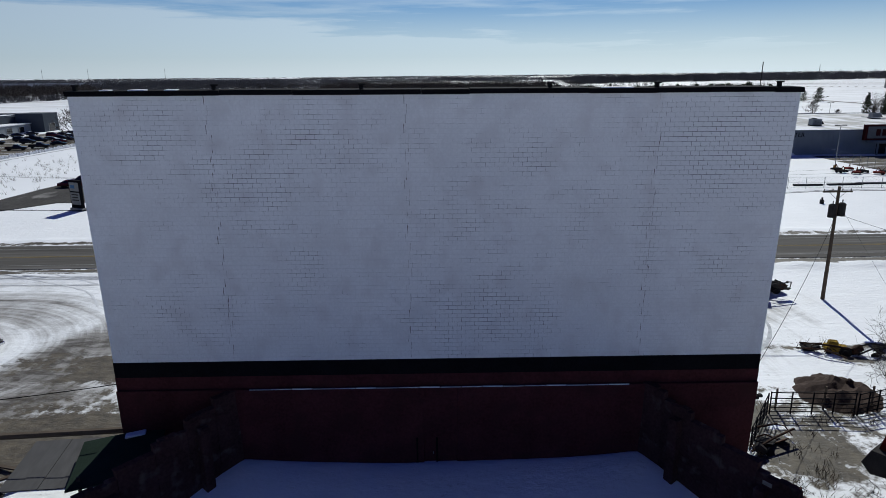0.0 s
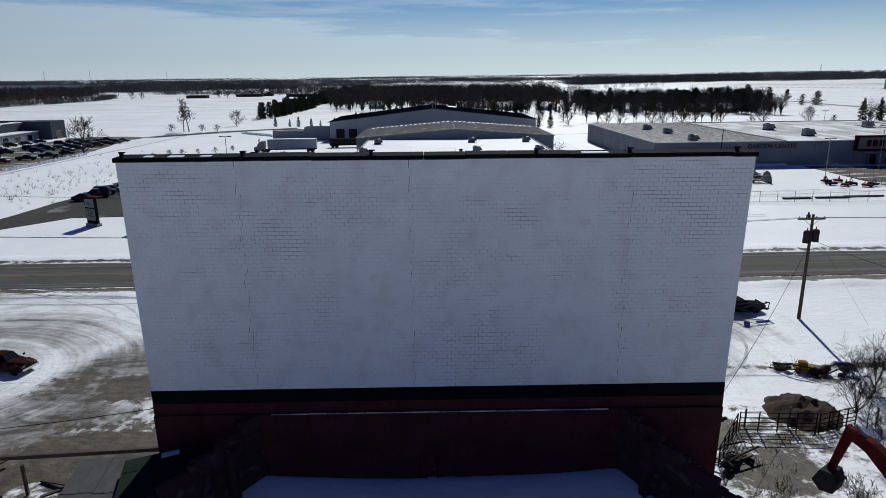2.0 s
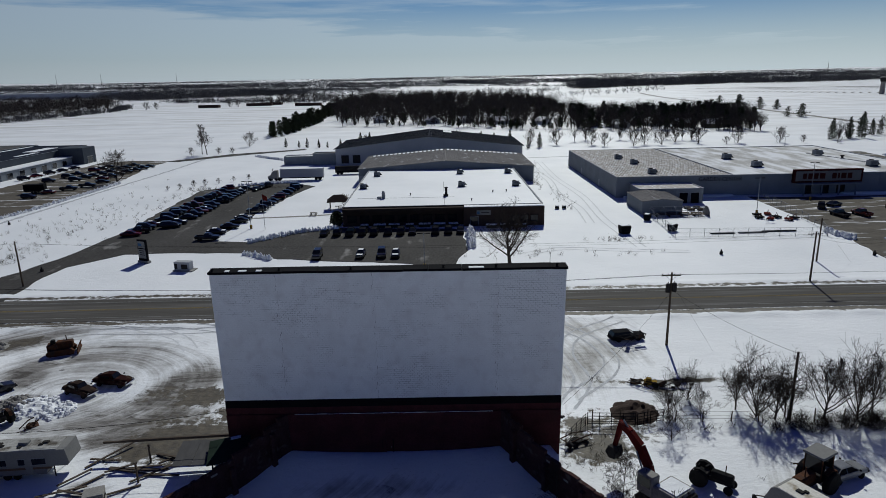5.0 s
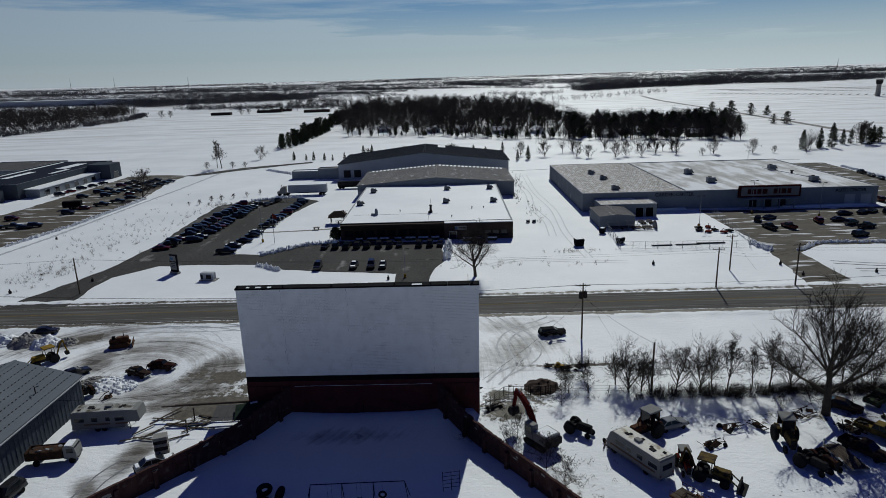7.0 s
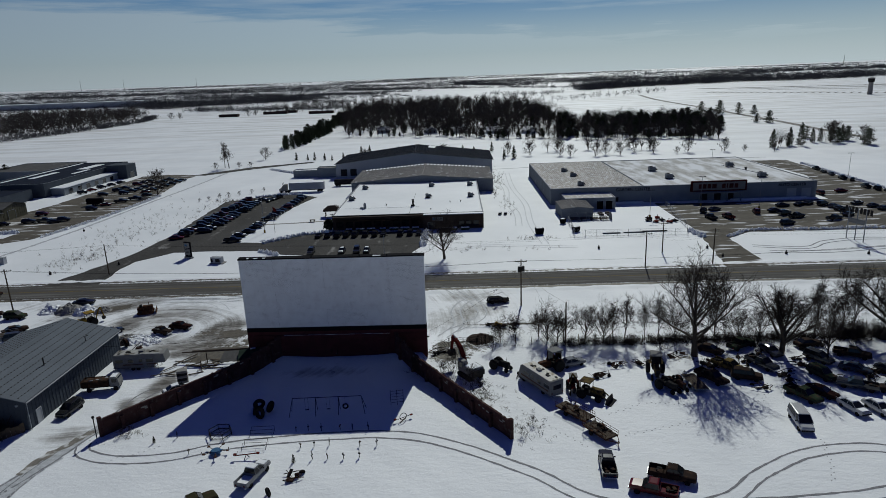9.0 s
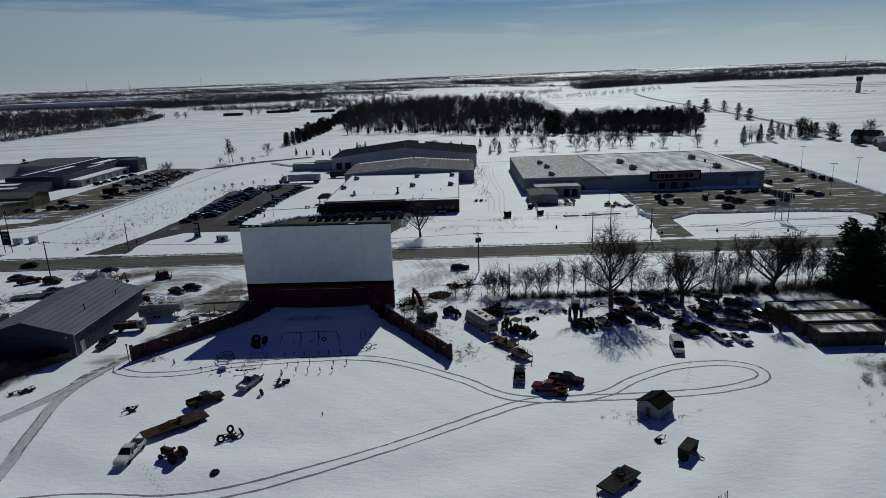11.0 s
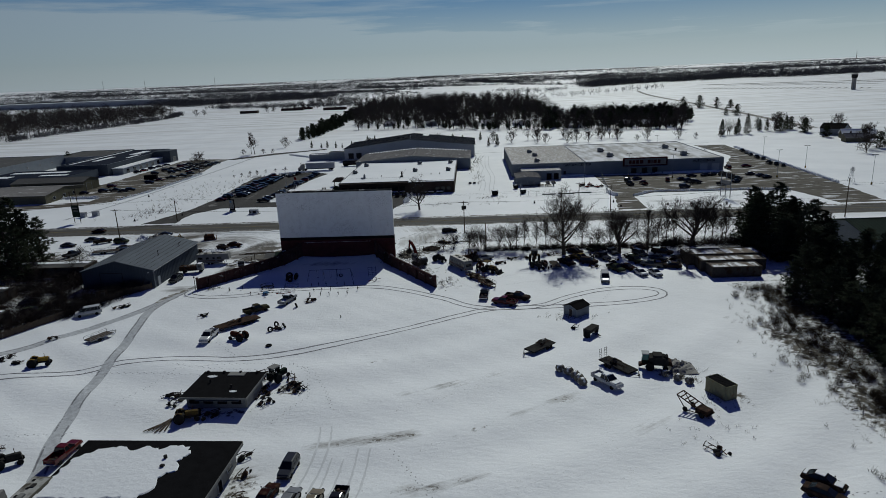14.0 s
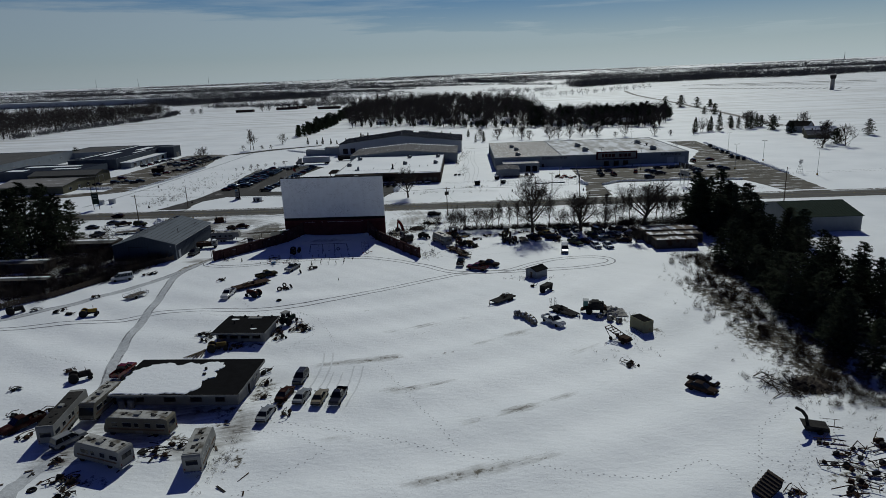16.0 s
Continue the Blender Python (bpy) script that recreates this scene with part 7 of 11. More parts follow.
def car(kind, name, label, material, x, y, rz, snow=0, detail=True, category="car", group="", z=None, sc=0.93):
    ob = thing(name, label, category, x, y, gz(x, y) if z is None else z, rz, group)
    ob.scale = (sc, sc, sc)
    if kind == "sedan":
        g = hull([(-2.35, 0.62, 0.42, 0.78), (-2.28, 0.80, 0.28, 0.90), (-1.6, 0.88, 0.24, 0.96), (0.6, 0.88, 0.24, 0.95), (1.4, 0.87, 0.24, 0.90), (2.15, 0.80, 0.27, 0.78), (2.32, 0.62, 0.36, 0.66)])
        p = cabin(g, -1.75, 1.05, -1.05, 0.25, 0.78, 0.60, 0.93, 1.42, (0, 0.47, 1))
        ax, hw, top, sn = (-1.35, 1.42), 0.76, 1.44, [(-0.4, 0, 1.43, 1.1, 1.0), (1.6, 0, 0.86, 0.9, 1.2), (-2.0, 0, 0.93, 0.4, 1.1)]
    elif kind == "suv":
        g = hull([(-2.3, 0.74, 0.42, 1.02), (-2.22, 0.86, 0.32, 1.10), (-1.2, 0.92, 0.30, 1.12), (0.7, 0.92, 0.30, 1.10), (1.5, 0.90, 0.30, 1.06), (2.15, 0.84, 0.34, 0.98), (2.3, 0.66, 0.42, 0.82)])
        p = cabin(g, -2.2, 1.15, -1.95, 0.35, 0.84, 0.68, 1.09, 1.74, (0, 0.35, 0.66, 1))
        ax, hw, top, sn = (-1.35, 1.38), 0.8, 1.76, [(-0.8, 0, 1.75, 2.0, 1.1), (1.65, 0, 1.03, 0.8, 1.2)]
    elif kind == "pickup":
        g = hull([(-2.85, 0.84, 0.48, 0.62), (-2.8, 0.92, 0.40, 0.72), (-0.75, 0.94, 0.36, 0.74), (-0.7, 0.94, 0.36, 1.10), (1.2, 0.94, 0.36, 1.10), (2.4, 0.90, 0.38, 1.02), (2.68, 0.84, 0.42, 0.92), (2.75, 0.70, 0.48, 0.80)])
        for s in (-1, 1):
            g.box(-1.76, s * 0.90, 0.6, 2.05, 0.09, 0.50, 0.02)
        g.box(-2.77, 0, 0.6, 0.08, 1.8, 0.50, 0.02).box(-0.77, 0, 0.6, 0.08, 1.8, 0.5, 0.02)
        p = cabin(g, -0.72, 1.25, -0.60, 0.55, 0.86, 0.70, 1.09, 1.74, (0, 0.5, 1))
        ax, hw, top, sn = (-1.85, 1.75), 0.82, 1.75, [(-0.05, 0, 1.75, 1.0, 1.2), (1.9, 0, 1.06, 0.9, 1.3), (-1.75, 0, 0.75, 1.8, 1.5)]
    elif kind == "van":
        g = hull([(-2.7, 0.82, 0.42, 1.15), (-2.62, 0.94, 0.34, 1.22), (1.2, 0.96, 0.32, 1.20), (1.9, 0.94, 0.34, 1.10), (2.5, 0.86, 0.38, 0.98), (2.62, 0.68, 0.46, 0.80)])
        p = cabin(g, -2.6, 1.75, -2.5, 0.75, 0.92, 0.80, 1.19, 2.0, (0, 0.12, 0.3, 0.5, 0.72, 1))
        ax, hw, top, sn = (-1.7, 1.7), 0.84, 2.02, [(-1.0, 0, 2.01, 2.6, 1.2)]
    elif kind == "old":
        g = hull([(-2.35, 0.40, 0.45, 0.70), (-2.2, 0.68, 0.36, 0.92), (-1.5, 0.88, 0.30, 1.06), (-0.4, 0.90, 0.30, 1.08), (0.7, 0.84, 0.30, 1.06), (1.4, 0.66, 0.32, 1.04), (2.1, 0.52, 0.36, 0.94), (2.3, 0.36, 0.46, 0.78)])
        for s in (-1, 1):   # bulging wings and a swept tail
            g.loft([[(xx, s * (0.72 + ww * math.cos(k * 1.2566)), zz + hh * math.sin(k * 1.2566)) for k in range(5)] for xx, ww, zz, hh in ((0.7, 0.08, 0.55, 0.1), (1.1, 0.2, 0.6, 0.28), (1.6, 0.24, 0.58, 0.34), (2.05, 0.2, 0.52, 0.25), (2.25, 0.08, 0.5, 0.1))])
        rings = []
        for xx, w, zt in ((-2.0, 0.45, 0.95), (-1.6, 0.60, 1.22), (-1.0, 0.68, 1.48), (-0.3, 0.70, 1.60), (0.35, 0.66, 1.56)):
            rings.append([(xx, -w * 1.08, 0.95), (xx, -w, zt - 0.22), (xx, -w * 0.6, zt - 0.03), (xx, 0, zt), (xx, w * 0.6, zt - 0.03), (xx, w, zt - 0.22), (xx, w * 1.08, 0.95)])
        g.loft(rings)
        p = {"windshield": Geo().loft([[(0.74, -0.6, 1.1), (0.74, 0.6, 1.1), (0.37, 0.52, 1.5), (0.37, -0.52, 1.5)], [(0.72, -0.6, 1.09), (0.72, 0.6, 1.09), (0.35, 0.52, 1.49), (0.35, -0.52, 1.49)]]),
             "side_window": Geo().box(-0.45, -0.735, 1.08, 1.2, 0.02, 0.3, 0.005), "side_window_": Geo().box(-0.45, 0.735, 1.08, 1.2, 0.02, 0.3, 0.005), "rear_window": Geo().box(-1.62, 0, 1.08, 0.3, 0.5, 0.18, 0.02)}
        ax, hw, top, sn = (-1.4, 1.45), 0.74, 1.6, []
    part("body", g, material, ob)
    for k, q in p.items():
        part(k.rstrip("_"), q, M_GLASS, ob)
    add_wheels(ob, ax, hw, 0.36 if kind in ("pickup", "suv", "van") else 0.32, 0.24, detail)
    if detail:
        end = {"sedan": (2.27, -2.3), "suv": (2.26, -2.27), "pickup": (2.7, -2.84), "van": (2.56, -2.66), "old": (2.26, -2.28)}[kind]
        lamps(ob, end[0], end[1], 0.6, 0.66)
        part("front_bumper", Geo().box(end[0] + 0.05, 0, 0.40, 0.14, 1.6, 0.18, 0.03), M_CHROME if kind in ("old", "pickup") else M_DARK_STEEL, ob)
        part("rear_bumper", Geo().box(end[1] - 0.04, 0, 0.42, 0.14, 1.6, 0.18, 0.03), M_CHROME if kind in ("old", "pickup") else M_DARK_STEEL, ob)
        for s in (-1, 1):
            part("mirror", Geo().box(0.85, s * 1.0, 1.0, 0.12, 0.18, 0.14, 0.02), M_BLACK, ob)
    if kind == "pickup" and 0 < snow < 3:
        r = random.Random(int(x * 7 + y))
        for _ in range(5):
            part("bed_load", Geo().box(0, 0, 0, r.uniform(0.3, 0.8), r.uniform(0.2, 0.6), r.uniform(0.15, 0.4), 0.04, m=pose(-1.75 + r.uniform(-0.6, 0.6), r.uniform(-0.5, 0.5), 0.72, r.uniform(-8, 8), r.uniform(-8, 8), r.uniform(0, 90))), r.choice((M_DARK_STEEL, M_DARK_RUST, M_BLACK)), ob)
    if snow > 2:
        snow_on(ob, sn)
    return ob


def rv(label, x, y, rz, n=8.5, wall=None, stripe=None, motor=True, h=2.9, category="motorhome", roof_mat=None):
    """A motorhome or caravan with windows, roof hatches and a stripe."""
    ob = thing("motorhome" if motor else "caravan", label, category, x, y, gz(x, y), rz)
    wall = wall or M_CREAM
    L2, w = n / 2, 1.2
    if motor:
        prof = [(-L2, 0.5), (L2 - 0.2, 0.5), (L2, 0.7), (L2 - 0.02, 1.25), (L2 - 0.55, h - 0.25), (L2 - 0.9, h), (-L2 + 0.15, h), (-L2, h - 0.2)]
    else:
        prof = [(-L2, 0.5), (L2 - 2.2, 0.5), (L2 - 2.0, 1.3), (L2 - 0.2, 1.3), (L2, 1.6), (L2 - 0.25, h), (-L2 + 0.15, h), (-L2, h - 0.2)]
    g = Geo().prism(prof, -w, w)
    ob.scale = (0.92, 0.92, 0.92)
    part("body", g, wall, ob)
    part("roof", Geo().box(-0.3, 0, h - 0.01, n - 1.4, 2.3, 0.07, 0.03), roof_mat or M_RV_ROOF, ob)
    for s in (-1, 1):
        part("stripe", Geo().box(0, s * (w + 0.012), 1.05, n - 1.3 - (2.0 if not motor else 0), 0.02, 0.22), stripe or M_BROWN_STRIPE, ob)
        k = -L2 + 1.1
        i = 0
        while k < L2 - 1.6:
            wd = (1.3, 0.8, 0.6)[i % 3]
            wi = part("window", Geo().box(k, s * (w + 0.015), 1.55, wd, 0.025, 0.62), M_GLASS, ob)
            part("window_frame", Geo().box(k, s * (w + 0.02), 2.17, wd + 0.1, 0.04, 0.05).box(k, s * (w + 0.02), 1.5, wd + 0.1, 0.04, 0.05), M_STEEL, wi)
            k += wd + (0.7, 1.0, 0.9)[i % 3]
            i += 1
        part("skirt_locker", Geo().box(-0.5, s * (w + 0.008), 0.55, 1.2, 0.02, 0.4), M_OFFWHITE, ob)
    part("entry_door", Geo().box(0.9, -w - 0.014, 0.6, 0.65, 0.03, 1.85), M_OFFWHITE, ob)
    part("rear_window", Geo().box(-L2 - 0.012, 0, 1.5, 0.03, 1.5, 0.7), M_GLASS, ob)
    for s in (-1, 1):
        part("taillight", Geo().box(-L2 - 0.01, s * 1.0, 0.8, 0.04, 0.16, 0.25), M_RED, ob)
    part("rear_bumper", Geo().box(-L2 - 0.08, 0, 0.4, 0.16, 2.2, 0.2, 0.03), M_CHROME, ob)
    if motor:
        part("windshield", Geo().loft([[(L2 + 0.0, -1.1, 1.3), (L2 + 0.0, 1.1, 1.3), (L2 - 0.45, 1.1, 2.35), (L2 - 0.45, -1.1, 2.35)], [(L2 + 0.03, -1.1, 1.31), (L2 + 0.03, 1.1, 1.31), (L2 - 0.42, 1.1, 2.36), (L2 - 0.42, -1.1, 2.36)]]), M_GLASS, ob)
        part("front_bumper", Geo().box(L2 + 0.06, 0, 0.42, 0.16, 2.2, 0.24, 0.03), M_CHROME, ob)
        for s in (-1, 1):
            part("headlight", Geo().box(L2 + 0.01, s * 0.85, 0.78, 0.05, 0.3, 0.18, 0.02), M_OFFWHITE, ob)
        add_wheels(ob, (-L2 + 2.2, L2 - 1.2), 1.02, 0.42, 0.26)
    else:
        add_wheels(ob, (-0.4, -1.3), 1.05, 0.36, 0.22)
        part("landing_leg", Geo().tube((L2 - 1.6, 0.9, 0), (L2 - 1.6, 0.9, 1.3), 0.06).tube((L2 - 1.6, -0.9, 0), (L2 - 1.6, -0.9, 1.3), 0.06), M_DARK_STEEL, ob)
    for k, s in ((-L2 * 0.5, 0.75), (0.1, 0.9), (L2 * 0.45, 0.6)):
        part("roof_air_conditioner" if s == 0.9 else "roof_hatch", Geo().box(k, 0.15, h + 0.05, s, s * 0.75, 0.26 if s == 0.9 else 0.12, 0.05), M_OFFWHITE if s == 0.9 else M_DARK_STEEL, ob)
    for k in range(4):
        part("roof_vent", Geo().box(-L2 + 1.0 + k * (n - 2) / 4, -0.55 + 0.35 * (k % 2), h + 0.05, 0.4, 0.35, 0.1, 0.04), M_BLACK, ob)
    return ob


def deck_trailer(label, x, y, rz, n=6.0, w=2.2, material=None, rails=True, ramp=False, axles=2, name="flatbed_trailer"):
    ob = thing(name, label, "trailer", x, y, gz(x, y), rz)
    m = material or M_RUST
    for s in (-1, 1):
        part("side_beam", Geo().box(0, s * (w / 2 - 0.06), 0.5, n, 0.1, 0.16), m, ob)
    for i in range(int(n / 0.8) + 1):
        part("cross_member", Geo().box(-n / 2 + 0.05 + i * (n - 0.1) / int(n / 0.8), 0, 0.5, 0.09, w - 0.2, 0.12), m, ob)
    k = 0
    while k * 0.24 < w - 0.25:
        part("plank", Geo().box(0, -w / 2 + 0.2 + k * 0.24, 0.66, n - 0.05, 0.22, 0.045, 0.008), M_DARK_STEEL if m is M_DARK_STEEL else M_DARK_RUST if m is M_DARK_RUST else M_WOOD, ob)
        k += 1
    part("drawbar", Geo().tube((n / 2, -w / 2 + 0.1, 0.55), (n / 2 + 1.3, 0, 0.5), 0.05).tube((n / 2, w / 2 - 0.1, 0.55), (n / 2 + 1.3, 0, 0.5), 0.05).tube((n / 2 + 1.1, 0, 0), (n / 2 + 1.1, 0, 0.7), 0.05), m, ob)
    add_wheels(ob, [-n * 0.12 - i * 0.8 for i in range(axles)], w / 2 + 0.05, 0.34, 0.2)
    for s in (-1, 1):
        part("fender", Geo().box(-n * 0.12 - 0.4 * (axles - 1), s * (w / 2 + 0.05), 0.70, 0.8 * axles, 0.28, 0.05, 0.01), m, ob)
        if rails:
            r = Geo().tube((-n / 2, s * w / 2, 1.25), (n / 2, s * w / 2, 1.25), 0.03).tube((-n / 2, s * w / 2, 0.95), (n / 2, s * w / 2, 0.95), 0.025)
            for i in range(4):
                r.tube((-n / 2 + i * n / 3, s * w / 2, 0.6), (-n / 2 + i * n / 3, s * w / 2, 1.25), 0.03)
            part("side_rail", r, m, ob)
    if ramp:
        for s in (-0.55, 0.55):
            r = Geo()
            for e in (-0.22, 0.22):
                r.tube((-n / 2, s + e, 0.7), (-n / 2 - 0.15, s + e, 2.3), 0.03)
            for i in range(6):
                r.tube((-n / 2 - 0.025 * i, s - 0.22, 0.8 + i * 0.28), (-n / 2 - 0.025 * i, s + 0.22, 0.8 + i * 0.28), 0.022)
            part("ramp", r, m, ob)
    return ob


def tractor(label, x, y, rz, material, cab=False, sc=1.0):
    ob = thing("farm_tractor", label, "tractor", x, y, gz(x, y), rz)
    ob.scale = (sc, sc, sc)
    part("bonnet", Geo().box(0.9, 0, 0.85, 1.7, 0.6, 0.6, 0.08), material, ob)
    part("chassis", Geo().box(0.4, 0, 0.5, 2.9, 0.45, 0.4, 0.03).box(-0.6, 0, 0.6, 0.9, 0.8, 0.5, 0.05), M_DARK_STEEL, ob)
    part("grille", Geo().box(1.77, 0, 0.85, 0.05, 0.52, 0.5, 0.01), M_DARK_STEEL, ob)
    for s in (-1, 1):
        t = part("rear_wheel", Geo().wheel(-0.7, s * 0.85, 0.72, 0.75, 0.42, 18), M_BLACK, ob)
        part("rim", Geo().tube((-0.7, s * 0.75, 0.72), (-0.7, s * 1.02, 0.72), 0.4, n=12), M_RUST, t)
        part("front_wheel", Geo().wheel(1.6, s * 0.6, 0.36, 0.38, 0.22), M_BLACK, ob)
        part("mudguard", Geo().prism([(-1.45, 1.0), (-1.2, 1.45), (-0.7, 1.6), (-0.2, 1.42), (-0.2, 1.36), (-0.7, 1.53), (-1.15, 1.4), (-1.38, 1.0)], s * 0.68 - 0.16, s * 0.68 + 0.16), material, ob)
    part("seat", Geo().box(-0.75, 0, 1.1, 0.45, 0.45, 0.12, 0.03).box(-0.97, 0, 1.15, 0.1, 0.45, 0.4, 0.03), M_BLACK, ob)
    part("steering_wheel", Geo().tube((-0.1, 0, 1.3), (-0.3, 0, 1.62), 0.025).tube((-0.3, 0, 1.62), (-0.32, 0, 1.65), 0.2, n=10), M_BLACK, ob)
    part("exhaust", Geo().tube((1.1, 0.15, 1.4), (1.1, 0.15, 2.1), 0.04), M_RUST, ob)
    if cab:
        c = Geo()
        for i, j in ((-1.2, -0.55), (-1.2, 0.55), (0.05, -0.55), (0.05, 0.55)):
            c.tube((i, j, 1.1), (i * 0.95, j, 2.5), 0.04)
        part("cab_frame", c, material, ob)
        part("cab_roof", Geo().box(-0.58, 0, 2.48, 1.6, 1.35, 0.12, 0.05), M_OFFWHITE, ob)
        for gx in (0.02, -1.17):
            part("cab_glass", Geo().box(gx, 0, 1.4, 0.02, 1.05, 1.0), M_GLASS, ob)
    return ob


def scrap(label, x, y, rz, seed, n=3.0, w=1.6, h=1.2, material=None, category="scrap machine", wheels=2, name="scrap_implement", z=0.0):
    """An old implement sunk in the snow: bent beams, plates, levers and a wheel or two."""
    r = random.Random(seed)
    ob = thing(name, label, category, x, y, gz(x, y) - 0.12 + z, rz)
    m = M_DARK_STEEL if material is M_DARK_STEEL else M_DARK_RUST
    for s in (-1, 1):
        a, b = Vector((-n / 2, s * w * r.uniform(0.2, 0.5), r.uniform(0.25, 0.5))), Vector((n / 2, s * w * r.uniform(0.05, 0.5), r.uniform(0.2, 0.8)))
        c = a.lerp(b, r.uniform(0.4, 0.7)) + Vector((0, 0, r.uniform(0.0, 0.35)))
        part("beam", Geo().line([a, c, b], 0.06, 5), m, ob)
    for i in range(3 + int(n / 2)):
        a = Vector((r.uniform(-n / 2, n / 2), -w / 2 * r.uniform(0.4, 1), r.uniform(0.2, 0.5)))
        b = Vector((a.x + r.uniform(-0.7, 0.7), w / 2 * r.uniform(0.3, 1), r.uniform(0.2, 0.2 + h * 0.5)))
        part("crossbar", Geo().line([a, a.lerp(b, 0.5) + Vector((r.uniform(-0.3, 0.3), 0, r.uniform(0, 0.3))), b], r.uniform(0.03, 0.055), 4), m, ob)
    for i in range(2 + int(n / 2)):
        mm = pose(r.uniform(-n / 2.4, n / 2.4), r.uniform(-w / 3, w / 3), r.uniform(0.15, 0.35), r.uniform(-40, 40), r.uniform(-40, 40), r.uniform(0, 180))
        if r.random() < 0.55:
            part("plate", Geo().box(0, 0, 0, r.uniform(0.6, 1.4), r.uniform(0.4, 0.9), 0.06, 0.01, m=mm), r.choice((M_DARK_RUST, M_DARK_STEEL)), ob)
        else:
            part("engine_block", Geo().box(0, 0, 0, r.uniform(0.4, 0.8), r.uniform(0.35, 0.6), r.uniform(0.25, 0.5), 0.07, m=mm), r.choice((M_DARK_RUST, M_DARK_STEEL)), ob)
    for i in range(min(wheels, 2)):
        rr = r.uniform(0.22, 0.4)
        part("wheel", Geo().wheel(0, 0, 0, rr, 0.16, m=pose(r.uniform(-n / 2, n / 2), r.choice((-1, 1)) * w * 0.45, rr * 0.8, r.uniform(-35, 35), 0, r.uniform(-30, 30))), M_BLACK, ob)
    for _ in range(1):
        a = Vector((r.uniform(-n / 2, n / 2), r.uniform(-w / 2, w / 2), 0.1))
        b = a + Vector((r.uniform(-0.9, 0.9), r.uniform(-0.6, 0.6), r.uniform(0.3, h)))
        part("lever", Geo().tube(a, b, 0.028, n=4), m, ob)
    return ob


def heap(label, x, y, r, h, material, seed, name="pile", category="pile", lumps=26, kind=""):
    """A rough mound: a lumpy dome with clods on it."""
    rr, n, g = random.Random(seed), 15, Geo()
    off = Vector((seed * 7.1, seed * 3.3, 0))
    vs = []
    for j in range(n):
        for i in range(n):
            u, v = 2 * i / (n - 1) - 1, 2 * j / (n - 1) - 1
            d = math.hypot(u, v)
            z = h * max(0.0, 1 - d ** 1.6) * (0.75 + 0.9 * noise.noise(Vector((u * 2.2, v * 2.2, 0)) + off))
            z += 0.22 * h * noise.noise(Vector((u * 6, v * 6, 3)) + off) * (d < 0.95)
            vs.append((u * r * 1.15, v * r * 1.15, max(z, 0) - 0.06))
    g.add(vs, [(j * n + i, j * n + i + 1, (j + 1) * n + i + 1, (j + 1) * n + i) for j in range(n - 1) for i in range(n - 1)])
    for _ in range(lumps):
        a, d = rr.uniform(0, 6.28), r * math.sqrt(rr.random())
        s = rr.uniform(0.05, 0.16) * r
        c = Vector((math.cos(a) * d, math.sin(a) * d, h * max(0.0, 1 - (d / r) ** 1.6) * 0.7))
        ring = [Vector((math.cos(k * 1.05) * s * rr.uniform(0.7, 1.2), math.sin(k * 1.05) * s * rr.uniform(0.7, 1.2), 0)) for k in range(6)]
        g.loft([[c + q - Vector((0, 0, 0.15)) for q in ring], [c + q * 0.9 + Vector((0, 0, s * 0.5)) for q in ring], [c + q * 0.4 + Vector((0, 0, s * 0.9)) for q in ring]])
    return single(name, g, material, label, category, pose(x, y, gz(x, y)), kind=kind or "stuff")


def snow_bank(label, pts, w, h, seed, material=None):
    """A ploughed bank of lumpy snow along a line."""
    rr, g = random.Random(seed), Geo()
    for (ax, ay), (bx, by) in zip(pts, pts[1:]):
        n = math.hypot(bx - ax, by - ay)
        for k in range(max(1, int(n / 0.6))):
            for _ in range(4):
                f = (k + rr.random()) * 0.6 / n
                s = rr.uniform(0.12, 0.34) * w
                c = Vector((ax + (bx - ax) * f + rr.uniform(-w, w) * 0.5, ay + (by - ay) * f + rr.uniform(-w, w) * 0.5, 0))
                c.z = gz(c.x, c.y)
                t = h * rr.uniform(0.3, 1)
                ring = [Vector((math.cos(q * 1.05) * s * rr.uniform(0.7, 1.2), math.sin(q * 1.05) * s * rr.uniform(0.7, 1.2), 0)) for q in range(6)]
                g.loft([[c + q - Vector((0, 0, 0.1)) for q in ring], [c + q * 0.75 + Vector((0, 0, t * 0.7)) for q in ring], [c + q * 0.3 + Vector((0, 0, t)) for q in ring]])
    return single("snow_bank", g, material or M_SNOW, label, "snow bank", kind="stuff", smooth=True)
# ---- vehicles and machines in the field and yards ----
car("pickup", "pickup_truck", "silver crew pickup with snow in its bed, parked in the field", P_SILVER, -4.6, -32.4, 73, 3, category="pickup")
car("pickup", "pickup_truck", "black pickup with clutter in its bed", P_BLACK, 37.1, -31.9, 84, 1, category="pickup")
car("pickup", "pickup_truck", "faded red pickup with clutter in its bed", P_RED, 41.0, -36.7, 156, 1, category="pickup")
car("pickup", "pickup_truck", "rusty brown pickup wreck beside a red one", P_RUSTY, 43.9, -34.2, -22, 1, category="pickup")
car("pickup", "pickup_truck", "white pickup with snow in its bed, beside a trailer", P_WHITE, 54.3, -71.9, -57, 3, category="pickup")
car("pickup", "pickup_truck", "old white pickup with a rusty bonnet coupled to a lowboy", P_WHITE, -14.0, -51.6, -92, 1, category="pickup")
car("pickup", "pickup_truck", "red pickup parked beside the concession building", P_RED, -18.1, -88.6, 84, 1, category="pickup")
car("pickup", "pickup_truck", "black pickup parked in the row of cars", P_BLACK, 19.3, -99.1, -97, 2, category="pickup", sc=0.86)
car("pickup", "pickup_truck", "rust-eaten olive pickup in the field", P_OLIVE, -9.6, -37.8, 40, 0, category="pickup")
